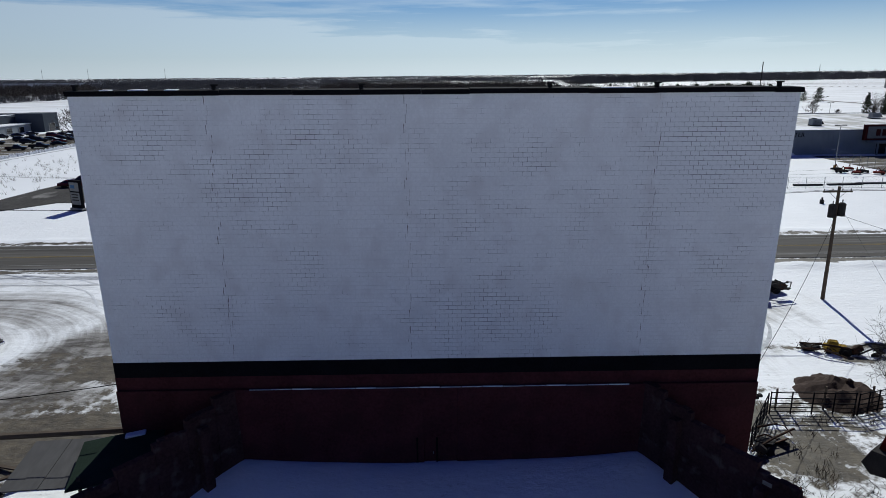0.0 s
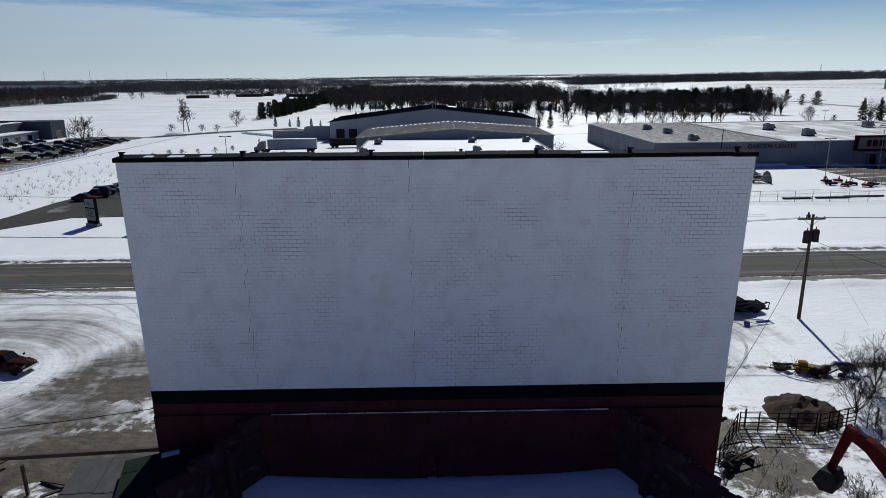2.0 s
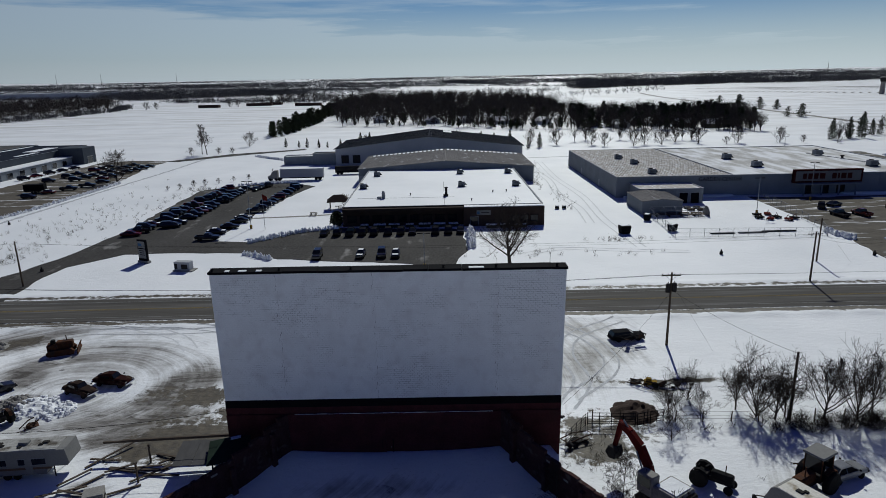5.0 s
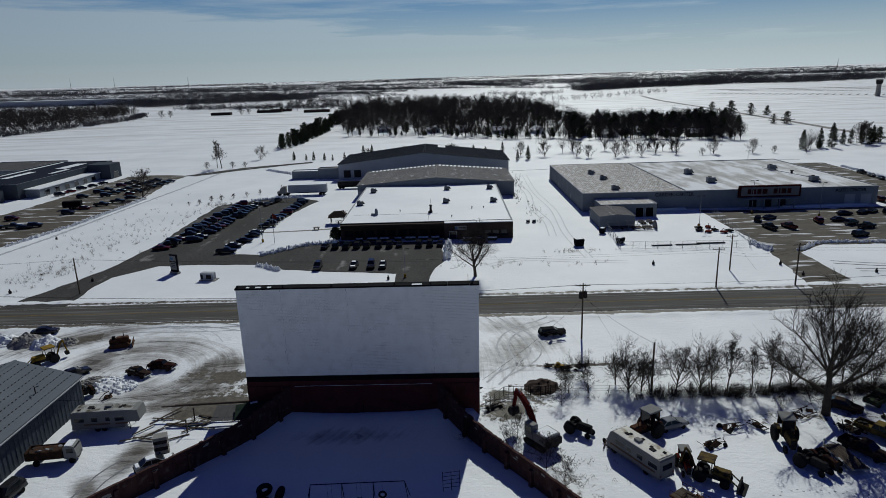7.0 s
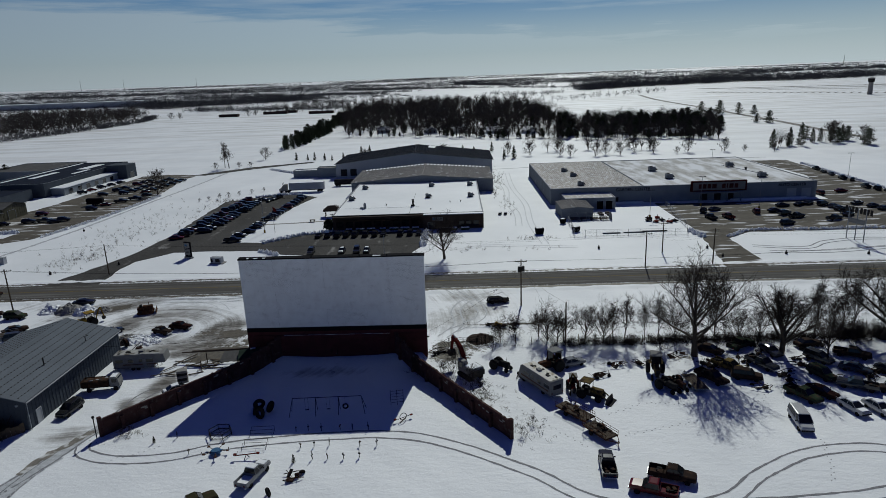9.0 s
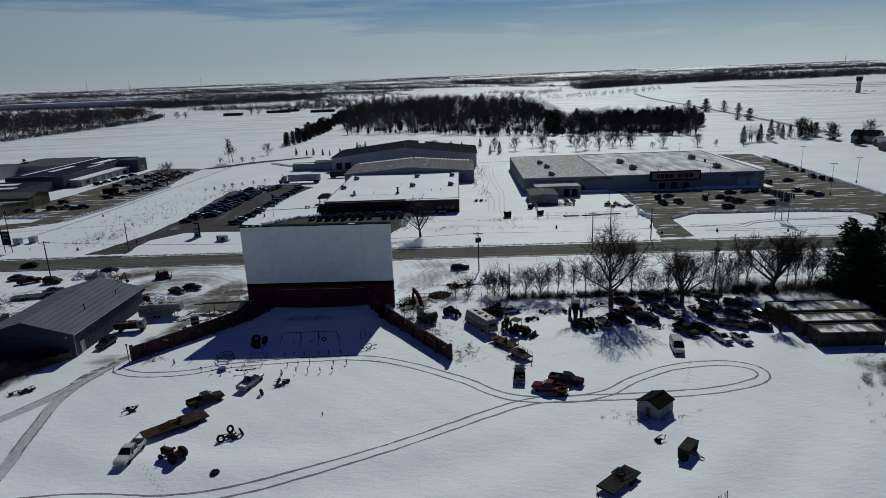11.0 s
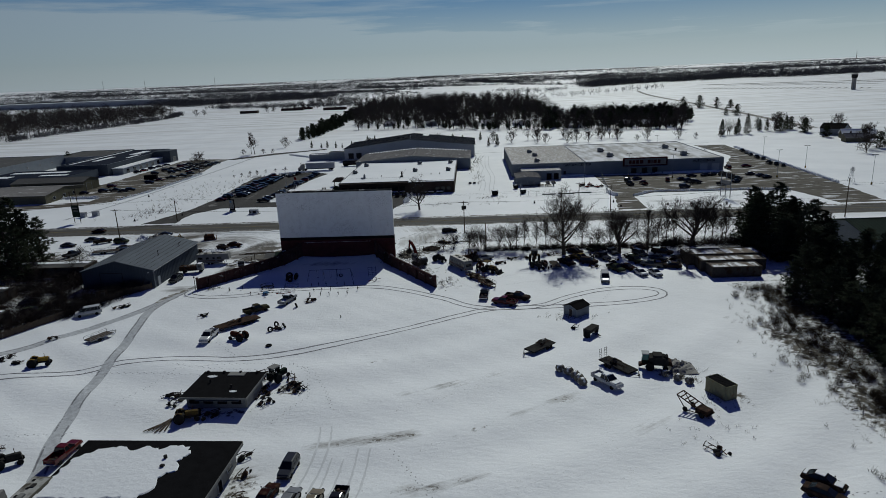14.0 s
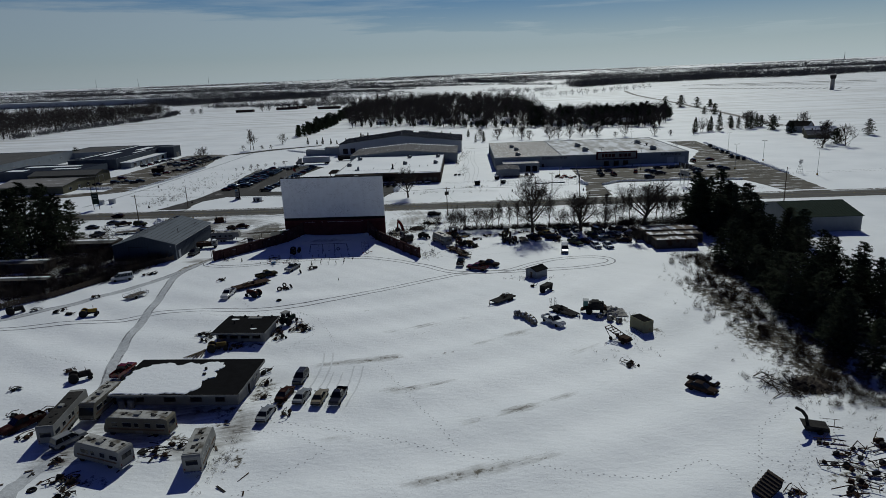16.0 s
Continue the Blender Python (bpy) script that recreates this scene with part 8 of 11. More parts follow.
car("pickup", "pickup_truck", "dark green pickup among the wrecks", P_GREEN, 67.8, -16.6, -63, 2, category="pickup")
car("pickup", "pickup_truck", "dark pickup wreck with an open bonnet", P_GREY, 76.6, -14.2, 150, 2, category="pickup")
car("pickup", "pickup_truck", "maroon wrecked truck beside the caravans", P_MAROON, -24.2, -104.8, -120, 2, category="pickup", sc=1.05)
car("pickup", "pickup_truck", "dark pickup under the bare trees", P_GREY, 66.7, -6.6, -65, 2, category="pickup")
car("pickup", "pickup_truck", "rusty pickup under the bare trees", P_RUSTY, 57.4, -10.8, -60, 2, category="pickup")
car("van", "passenger_van", "white van with a roof rack, parked in the snow", P_WHITE, 63.9, -23.4, -98, 1, category="van")
car("van", "passenger_van", "white van parked by the yard fence", P_WHITE, -45.4, -37.2, -152, 1, category="van")
car("suv", "minivan", "dark minivan with snow on its windscreen", P_BLACK, -36.4, -15.8, -97, 2, category="minivan")
car("suv", "station_car", "dark grey off-roader parked in the row", P_GREY, 12.1, -92.3, -95, 1, sc=0.9)
car("sedan", "sedan_car", "dark maroon saloon parked in the row", P_MAROON, 11.1, -97.8, 82, 1)
car("sedan", "sedan_car", "silver and maroon saloon parked in the row", P_SILVER, 13.9, -98.7, 83, 2)
car("sedan", "sedan_car", "tan saloon parked in the row", P_TAN, 16.6, -99.0, 85, 1)
car("sedan", "sedan_car", "pale saloon with a stripped rear end", P_SILVER, 9.9, -103.2, 84, 2)
car("suv", "station_car", "pale estate car wedged among the caravans", P_SILVER, -14.8, -109.2, 60, 2)
car("sedan", "sedan_car", "white saloon half covered in snow", P_WHITE, 72.5, -20.2, -76, 3)
car("sedan", "sedan_car", "white saloon half covered in snow", P_WHITE, 75.6, -20.6, -78, 3)
car("sedan", "sedan_car", "maroon saloon wreck among the scrap", P_MAROON, 70.6, -15.9, -50, 1)
car("sedan", "sedan_car", "rusty grey two-door wreck in the field", P_RUSTY, 73.0, -95.9, -44, 3)
car("sedan", "sedan_car", "burnt brown two-door wreck in the field", P_RUSTY, 71.9, -98.3, -44, 0)
car("old", "vintage_car", "rust-orange vintage saloon in the slushy yard", P_RUSTY, -36.0, 13.4, -24, category="vintage car", sc=0.9)
car("old", "vintage_car", "dark maroon rounded vintage coupe in the slushy yard", P_MAROON, -33.4, 15.6, -12, category="vintage car", sc=0.95)
car("sedan", "sedan_car", "black saloon behind the steel workshop", P_BLACK, -45.8, 13.6, 50, 0)
car("sedan", "sedan_car", "dark car half buried in a snow bank", P_BLACK, -61.0, 31.0, 15, 1)
car("suv", "wrecked_car", "black crushed off-roader wreck in the snow", M_BLACK_PAINT, 28.1, 25.2, 8, 0, sc=0.86)
bpy.data.objects["wrecked_car"].scale = (0.95, 0.95, 0.72)
scrap("black crushed panels lying on the wreck", 28.4, 23.6, 8, 501, 2.8, 1.5, 0.8, M_DARK_STEEL, "scrap", 0, "crushed_panels", 0.8)
part("raised_bonnet", Geo().box(1.6, 0, 1.0, 0.08, 1.4, 1.0, 0.02, m=pose(0, 0, 0, 0, 25, 0)), M_BLACK_PAINT, bpy.data.objects["wrecked_car"], "sprung open bonnet")
car("sedan", "sedan_car", "pale saloon parked behind the wing wall", P_SILVER, -22.9, -10.4, 35, 3)
car("sedan", "sedan_car", "dark saloon passing along the road", P_MAROON, -86.5, 38.2, 180, 0, z=0.05)
WRECK = "rusty wreck under the bare trees, snow on its roof"
rr = random.Random(31)
for x, y, a, k, m in ((37.8, -4.6, 20, "sedan", P_SILVER), (61.3, -7.4, -55, "pickup", P_MUSTARD), (62.6, -10.6, -20, "suv", P_RUSTY), (60.8, -1.0, -40, "sedan", P_RUSTY), (76.2, -5.0, -60, "suv", P_GREY), (73.6, -10.6, -70, "suv", P_GREEN), (79.5, -9, -40, "sedan", P_BLUE), (82, -4, -30, "pickup", P_RUSTY), (70.2, -2.0, -80, "sedan", P_GREY), (77.5, 0.6, 10, "sedan", P_RUSTY), (84, -10, -70, "sedan", P_GREY), (66.5, 0.5, 30, "pickup", P_GREEN), (80.8, -15.5, 160, "sedan", P_RUSTY)):
    car(k, "junk_car", WRECK, m, x, y, a, 1, category="wrecked car", group="wrecks under the trees")
for x, y, a, k, m in ((-82, 27, 10, "sedan", P_GREY), (-77, 24, 30, "pickup", P_RUSTY), (-71, 23.5, 0, "suv", P_GREEN), (-66, 16, 40, "sedan", P_RUSTY), (-63, 12, 20, "suv", P_GREY), (-86, 21, 0, "sedan", P_BLUE), (-78, 10, 70, "pickup", P_GREY), (-63, -30, 30, "sedan", P_GREY), (-58, -36, 20, "suv", P_GREEN), (-68, -34, 60, "sedan", P_RUSTY)):
    car(k, "junk_car", "snow-dusted wreck in the yard west of the workshop", m, x, y, a, 1, category="wrecked car", group="wrecks in the west yard")

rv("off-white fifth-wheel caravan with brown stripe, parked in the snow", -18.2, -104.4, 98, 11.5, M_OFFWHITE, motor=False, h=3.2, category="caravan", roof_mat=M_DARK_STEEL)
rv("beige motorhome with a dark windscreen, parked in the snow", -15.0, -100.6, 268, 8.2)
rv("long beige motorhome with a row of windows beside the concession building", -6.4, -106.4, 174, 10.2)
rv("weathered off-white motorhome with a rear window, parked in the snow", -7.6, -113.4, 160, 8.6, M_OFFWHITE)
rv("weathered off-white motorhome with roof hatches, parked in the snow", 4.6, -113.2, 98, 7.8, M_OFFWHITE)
rv("cream motorhome with a roof coloured sunlit-bright beside the wing wall", 31.9, -11.6, 119.5, 8.6, M_OFFWHITE, roof_mat=M_RV_PALE)
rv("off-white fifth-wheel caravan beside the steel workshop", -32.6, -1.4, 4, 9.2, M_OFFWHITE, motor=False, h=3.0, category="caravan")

# dump truck with a white cab
dt = thing("dump_truck", "old truck with a white cab and a rusty red box", "truck", -35.0, -8.8, gz(-35, -9), 8)
dt.scale = (0.8, 0.8, 0.88)
part("cab", Geo().prism([(1.3, 0.7), (3.0, 0.7), (3.05, 1.4), (2.85, 2.35), (2.6, 2.5), (1.5, 2.5), (1.3, 2.35)], -1.05, 1.05), M_OFFWHITE, dt)
part("windshield", Geo().box(2.98, 0, 1.5, 0.05, 1.8, 0.7, m=pose(0, 0, 0, 0, -3, 0)), M_GLASS, dt)
for s in (-1, 1):
    part("side_window", Geo().box(2.2, s * 1.06, 1.55, 0.9, 0.03, 0.65), M_GLASS, dt)
    part("headlight", Geo().box(3.06, s * 0.75, 0.85, 0.05, 0.25, 0.25, 0.03), M_STEEL, dt)
box = Geo().box(-1.4, 0, 0.95, 5.0, 2.2, 0.1)
for s in (-1, 1):
    box.box(-1.4, s * 1.1, 0.95, 5.0, 0.08, 1.1)
box.box(-3.9, 0, 0.95, 0.08, 2.2, 1.1).box(1.1, 0, 0.95, 0.08, 2.2, 1.3)
part("tipper_box", box, M_DARK_RUST, dt)
part("chassis", Geo().box(-0.5, 0, 0.55, 7.0, 0.9, 0.28), M_DARK_STEEL, dt)
part("load", Geo().box(-1.4, 0, 1.1, 4.7, 2.05, 0.9, 0.3), M_DARK_RUST, dt, "scrap metal load")
for i in range(9):
    r_ = random.Random(700 + i)
    part("scrap_piece", Geo().box(0, 0, 0, r_.uniform(0.4, 1.1), r_.uniform(0.3, 0.7), 0.2, 0.05, m=pose(-3.2 + i * 0.45, r_.uniform(-0.7, 0.7), 1.85, r_.uniform(-25, 25), r_.uniform(-25, 25), r_.uniform(0, 180))), (M_DARK_STEEL, M_RUST, M_STEEL)[i % 3], dt)
part("snow_cover", Geo().box(2.0, 0, 2.5, 1.1, 1.8, 0.07, 0.03), M_SNOW, dt)
add_wheels(dt, (-2.6, 2.3), 0.95, 0.46, 0.3)

# yellow backhoe and other plant
def backhoe(label, x, y, rz, material, sc=1.0):
    ob = thing("backhoe_loader", label, "backhoe", x, y, gz(x, y), rz)
    ob.scale = (sc, sc, sc)
    part("bonnet", Geo().box(1.2, 0, 0.9, 1.8, 0.85, 0.75, 0.08), material, ob)
    part("chassis", Geo().box(0.3, 0, 0.5, 3.8, 0.9, 0.45, 0.04), M_DARK_STEEL, ob)
    c = Geo()
    for i, j in ((-1.0, -0.7), (-1.0, 0.7), (0.3, -0.7), (0.3, 0.7)):
        c.tube((i, j, 0.9), (i, j, 2.55), 0.05)
    part("cab_posts", c, M_DARK_STEEL, ob)
    part("cab_roof", Geo().box(-0.35, 0, 2.52, 1.7, 1.75, 0.14, 0.05), material, ob)
    part("seat", Geo().box(-0.4, 0, 0.95, 0.5, 0.5, 0.5, 0.05), M_BLACK, ob)
    for s in (-1, 1):
        t = part("rear_wheel", Geo().wheel(-0.8, s * 0.85, 0.68, 0.72, 0.42, 16), M_BLACK, ob)
        part("rim", Geo().tube((-0.8, s * 0.8, 0.68), (-0.8, s * 1.0, 0.68), 0.38, n=12), material, t)
        part("front_wheel", Geo().wheel(1.7, s * 0.8, 0.46, 0.5, 0.3), M_BLACK, ob)
        part("loader_arm", Geo().line([(0.4, s * 0.55, 1.5), (1.8, s * 0.55, 1.35), (3.0, s * 0.55, 0.5)], 0.08), material, ob)
    part("bucket", Geo().prism([(2.9, 0.1), (3.7, 0.05), (3.75, 0.12), (3.15, 0.25), (3.1, 0.9), (2.95, 0.9)], -1.1, 1.1), M_DARK_STEEL, ob)
    part("hoe_boom", Geo().line([(-1.4, 0, 0.8), (-2.2, 0, 2.6), (-2.6, 0, 3.0)], 0.13), material, ob)
    part("hoe_stick", Geo().line([(-2.6, 0, 3.0), (-3.0, 0, 1.0)], 0.11), material, ob)
    part("hoe_bucket", Geo().prism([(-3.2, 0.5), (-2.7, 0.45), (-2.6, 0.9), (-2.9, 1.1), (-3.2, 1.0)], -0.3, 0.3), M_DARK_STEEL, ob)
    return ob


backhoe("yellow backhoe loader parked beside the slushy yard", -53.0, 18.6, -130, M_YELLOW)
backhoe("dull mustard backhoe with a lowered bucket beside the motorhome", 38.4, -14.9, -35, M_MUSTARD)

# excavator beyond the wing wall
ex = thing("tracked_excavator", "red and grey tracked excavator with its boom raised", "excavator", 21.6, -7.6, gz(21.6, -7.6), 125)
for s in (-1, 1):
    part("track", Geo().prism([(-1.6, 0.1), (-1.3, 0.0), (1.3, 0.0), (1.6, 0.1), (1.75, 0.42), (1.5, 0.75), (-1.5, 0.75), (-1.75, 0.42)], s * 1.0 - 0.25, s * 1.0 + 0.25), M_DARK_STEEL, ex)
part("undercarriage", Geo().box(0, 0, 0.3, 1.8, 1.5, 0.5).tube((0, 0, 0.75), (0, 0, 1.0), 0.7, n=16), M_DARK_STEEL, ex)
part("engine_house", Geo().box(-0.9, 0, 1.0, 2.2, 2.4, 1.1, 0.1), M_CONCRETE, ex, "pale grey engine housing")
part("cab", Geo().box(0.9, 0.75, 1.0, 1.5, 0.95, 1.75, 0.1), M_CONCRETE, ex)
part("cab_window", Geo().box(1.66, 0.75, 1.6, 0.03, 0.75, 0.95).box(0.9, 1.24, 1.7, 1.1, 0.03, 0.8), M_GLASS, ex)
part("counterweight", Geo().box(-2.1, 0, 1.0, 0.5, 2.3, 0.8, 0.1), M_DARK_STEEL, ex)
def beam(pts, w, h):
    g = Geo()
    for (ax, az, ah), (bx, bz, bh) in zip(pts, pts[1:]):
        d = Vector((bx - ax, 0, bz - az)).normalized()
        u = Vector((-d.z, 0, d.x))
        rings = [[Vector((px_, 0, pz_)) + u * k * hh * 0.5 + Vector((0, j * w / 2, 0)) for k, j in ((-1, -1), (1, -1), (1, 1), (-1, 1))] for px_, pz_, hh in ((ax, az, ah), (bx, bz, bh))]
        g.loft(rings)
    return g
part("boom", beam([(0.9, 1.3, 0.5), (1.5, 2.7, 0.7), (2.4, 4.0, 0.75), (3.4, 4.8, 0.6), (4.5, 5.2, 0.42)], 0.45, 0.5), M_RED, ex)
part("stick", beam([(4.3, 5.4, 0.45), (4.9, 2.9, 0.3)], 0.3, 0.4), M_RED, ex)
part("bucket", Geo().prism([(4.6, 2.9), (5.2, 2.9), (5.5, 2.2), (5.1, 1.8), (4.5, 1.9), (4.4, 2.4)], -0.5, 0.5), M_DARK_STEEL, ex)
part("hydraulic_ram", Geo().tube((1.4, 0.28, 1.5), (2.5, 0.28, 3.6), 0.07).tube((2.5, 0, 4.1), (4.2, 0, 5.6), 0.08), M_STEEL, ex)
part("snow_cover", Geo().box(-0.9, 0, 2.1, 1.8, 1.9, 0.08, 0.03), M_SNOW, ex)

# bulldozer on a low pallet of snow
bd = thing("bulldozer", "rusty brown crawler dozer in the yard", "bulldozer", -44.4, 24.6, gz(-44.4, 24.6), 20)
for s in (-1, 1):
    part("track", Geo().prism([(-1.5, 0.1), (-1.2, 0.0), (1.2, 0.0), (1.5, 0.1), (1.6, 0.45), (1.3, 0.8), (-1.3, 0.8), (-1.6, 0.45)], s * 0.85 - 0.22, s * 0.85 + 0.22), M_RUST, bd)
part("body", Geo().box(0.5, 0, 0.7, 1.9, 0.9, 0.95, 0.08).box(-0.9, 0, 0.6, 1.2, 1.2, 0.8, 0.08), M_RUST, bd)
part("blade", Geo().prism([(1.9, 0.05), (2.1, 0.1), (2.0, 0.5), (2.15, 0.95), (2.0, 0.95)], -1.4, 1.4), M_RUST, bd)
part("seat", Geo().box(-0.8, 0, 1.4, 0.5, 0.6, 0.5, 0.06), M_BLACK, bd)
part("exhaust", Geo().tube((0.7, 0.2, 1.6), (0.7, 0.2, 2.3), 0.06), M_RUST, bd)

# trailers
lb = deck_trailer("long rusty lowboy trailer with plank deck coupled to a pickup", -11.2, -44.6, 222, 8.6, 2.5, M_DARK_RUST, False, False, 3, "lowboy_trailer")
deck_trailer("white utility trailer with low side rails in the snow", -35.5, -50.4, 64, 4.6, 2.0, M_STEEL, True, False, 1, "utility_trailer")
deck_trailer("black flatbed trailer with loaded tyres, standing in the snow", 45.8, -58.6, 223, 5.6, 2.2, M_DARK_STEEL, False, False, 2)
deck_trailer("black equipment trailer with upright loading ramps", 57.1, -66.4, -56, 6.2, 2.2, M_DARK_STEEL, False, True, 2)
deck_trailer("rusty trailer with timber side rails beside the motorhome", 35.5, -19.7, -54, 5.3, 2.1, M_RUST, True, False, 1, "stake_trailer")
deck_trailer("rusty trailer with tall end rails", 37.8, -24.8, -59, 4.2, 2.1, M_RUST, True, True, 1, "stake_trailer")
deck_trailer("pale flat trailer among the wrecks", 54.4, -12.2, 95, 4.8, 2.0, M_STEEL, False, False, 1)
deck_trailer("steel pipe-frame trailer in the west yard", -68.5, 12.5, 15, 9, 2.2, M_STEEL, True, False, 2)

# tractors and scrap
tractor("old rust-red farm tractor beside the lowboy", -8.0, -52.4, 160, M_OLD_RED)
tractor("mustard tractor wreck standing before the hut", -5.9, -80.2, 15, M_MUSTARD)
tractor("dark green tractor wreck near the hut", 3.8, -68.4, 60, M_GREEN, True)
tractor("rusty tractor in the snow of the west field", -24.6, -90.4, 30, M_DARK_STEEL)
tractor("yellowed tractor in the snow of the west field", -40.0, -61.2, 15, M_YELLOW)
tractor("dark tractor near the lower lane", -57.5, -58.6, 40, M_DARK_STEEL)
tractor("rust-red tractor with a cab by the motorhome", 34.2, -6.2, -150, M_RUST, True, 1.3)
tractor("old mustard tractor with a cab beneath the trees", 49.8, -8.6, -100, M_MUSTARD, True, 1.25)
tractor("dark tractor wreck beneath the trees", 50.0, -13.2, -60, M_DARK_STEEL)
tractor("tall narrow red tractor beneath the trees", 51.6, -12.8, -75, M_RUST)
tractor("rusty tractor behind the workshop", -41.0, 7.2, 150, M_RUST)
tractor("small red tractor with a white cab roof beside the backhoe", 36.5, -13.0, -95, M_RED, True, 0.9)
tractor("dark loader tractor near the wing wall", 26.4, -5.2, -40, M_BLACK)
cb = thing("combine_harvester", "dark old combine with a teal glazed cab, standing in the snow", "harvester", 62.3, -67.0, gz(62.3, -67), 168)
cb.scale = (0.82, 0.86, 0.95)
part("body", Geo().prism([(-2.6, 0.9), (0.7, 0.9), (0.8, 2.1), (-0.2, 2.3), (-1.9, 2.2), (-2.7, 1.7)], -1.1, 1.1), M_DARK_STEEL, cb)
part("grain_tank", Geo().box(-0.7, 0, 2.2, 1.7, 1.9, 0.35, 0.1), M_DARK_STEEL, cb)
part("straw_hood", Geo().prism([(-3.5, 0.7), (-2.6, 0.9), (-2.6, 1.7), (-3.2, 1.5)], -0.8, 0.8), M_DARK_RUST, cb)
part("cab", Geo().box(1.45, 0, 1.1, 1.2, 1.5, 0.5, 0.06), M_GREEN, cb)
part("cab_glass", Geo().box(1.45, 0, 1.6, 1.1, 1.4, 0.95, 0.05), M_TEAL_GLASS, cb, "teal tinted cab glazing")
part("cab_roof", Geo().box(1.45, 0, 2.55, 1.35, 1.6, 0.14, 0.05), M_STEEL, cb)
for i in range(3):
    part("engine_drum", Geo().tube((-1.4 - 0.5 * i, -0.6, 2.15), (-1.4 - 0.5 * i, 0.6, 2.15), 0.25, n=10), M_BLACK, cb)
for s in (-1, 1):
    part("front_wheel", Geo().wheel(0.6, s * 1.3, 0.72, 0.76, 0.5, 18), M_BLACK, cb)
    part("rear_wheel", Geo().wheel(-2.2, s * 1.1, 0.42, 0.46, 0.28), M_BLACK, cb)
part("feeder_house", Geo().prism([(0.7, 0.9), (2.6, 0.25), (2.6, 0.75), (0.8, 1.4)], -0.5, 0.5), M_DARK_RUST, cb)
SC = "rusted farm implement half buried in snow"
for i, (x, y, a, n) in enumerate(((0.2, -32.6, 10, 2.4), (-2.9, -47.4, 30, 2.2), (-20.0, -39.8, 10, 1.8), (63.7, -89.2, -60, 2.8), (82.4, -112.6, -10, 3.6), (81.0, -117.0, -20, 4.2), (79.4, -121.8, 5, 3.6), (87.6, -113.4, 20, 3.2), (84.0, -119.4, -25, 3.0), (45.0, -5.2, 10, 3.0), (63.2, -13.6, -15, 2.6), (64.4, -4.8, 70, 3.4), (55.2, -2.4, 30, 3.4), (29.4, -8.4, 60, 1.8), (16.6, 1.6, 30, 3.2))):
    scrap(SC, x, y, a, i, n, 1.7, 1.2, None, "scrap machine", 0 if y < -100 else 1)
for i, (x, y, a, n) in enumerate(((-53.5, -57.4, 20, 2.4), (-47.3, -58.6, 60, 3.0), (-44.3, -60.4, 10, 1.6), (-44.6, -50.3, 30, 1.8), (-41.0, -33.8, 20, 2.0), (-39.4, -32.6, 70, 1.4), (-27.9, -87.4, 30, 1.8), (-32.9, -93.6, 40, 1.6), (-28.0, -101.4, 20, 1.4), (5.8, -71.4, 60, 2.4), (2.6, -71.8, 80, 2.2), (-11.0, -73.8, 10, 2.6), (-6.4, -79.6, 10, 2.2), (5.8, -89.6, 30, 2.0), (12.6, -102.8, 80, 1.6), (-10.0, -116.8, 20, 2.2), (-2.2, -111.4, 10, 3.4), (-8.4, -120.6, 40, 2.4), (-37.2, 6.2, 60, 1.6), (0.9, -68.6, 40, 2.2), (7.6, -70.6, 70, 1.8), (-4.8, -70.0, 15, 2.2), (26.2, 12.4, -40, 3.0), (-70, -20, 30, 4), (-75, -12, 60, 3.5), (-59, -32, 10, 3.2), (41.6, -8.6, 20, 2.6), (48.2, -4.8, 120, 2.6), (58.6, -5.6, 60, 3), (69, -9.5, 20, 3), (80, -12, 60, 3), (73.5, -4.5, 0, 3), (31.4, -7.0, 30, 2.2), (34.8, -4.2, 80, 2.4))):
    scrap("small heap of rusted machine parts in the snow", x, y, a, 40 + i, n, 1.2, 0.9, random.Random(i).choice((M_RUST, M_DARK_STEEL)), "scrap", i % 3, "machine_parts")

# conveyor-like implement, crate, container and shack
cv = thing("grain_elevator", "rusted brown conveyor frame standing on small wheels", "conveyor", 64.3, -80.4, gz(64.3, -80.4), -50)
g = Geo()
for s in (-0.8, 0.8):
    g.line([(-2.4, s, 1.9), (2.2, s, 0.5)], 0.08).line([(-2.4, s, 1.9), (-1.0, s, 0.2), (2.2, s, 0.5)], 0.06)
part("side_rail", g, M_DARK_RUST, cv)
for i in range(9):
    f = i / 8
    part("slat", Geo().box(-2.4 + 4.6 * f, 0, 1.88 - 1.4 * f, 0.16, 1.6, 0.06), M_DARK_RUST, cv)
part("hopper", Geo().box(1.2, 0, 0.3, 1.8, 1.5, 0.7, 0.1), M_DARK_RUST, cv)
add_wheels(cv, (-1.0, 1.4), 0.95, 0.36, 0.2)
ct = thing("scrap_container", "pale yellow open-topped steel container with roof slats", "container", 69.4, -75.6, gz(69.4, -75.6), -66)
ct.scale = (0.88, 0.88, 0.92)
for a, c in (((-2.1, -1.15), (2.1, -1.15)), ((-2.1, 1.15), (2.1, 1.15)), ((-2.1, -1.1), (-2.1, 1.1)), ((2.1, -1.1), (2.1, 1.1))):
    wall_panel(ct, "side", a, c, -0.1, 2.3, 0.08, M_TAN_BOX, 0.6)
part("floor", Geo().box(0, 0, 0.02, 4.1, 2.2, 0.1), M_DARK_STEEL, ct)
for i in range(9):
    part("roof_slat", Geo().box(-1.84 + i * 0.46, 0, 2.18, 0.40, 2.2, 0.05), M_ROOF_TAR, ct)
sh = gable_shed("garden_shed", "small grey shed with a black gable roof", -2.0, 2.0, -2.3, 2.3, 2.0, 0.75, M_SIDING_GREY, M_ROOF_TAR, 0.4, 0, "shed", 0.2)
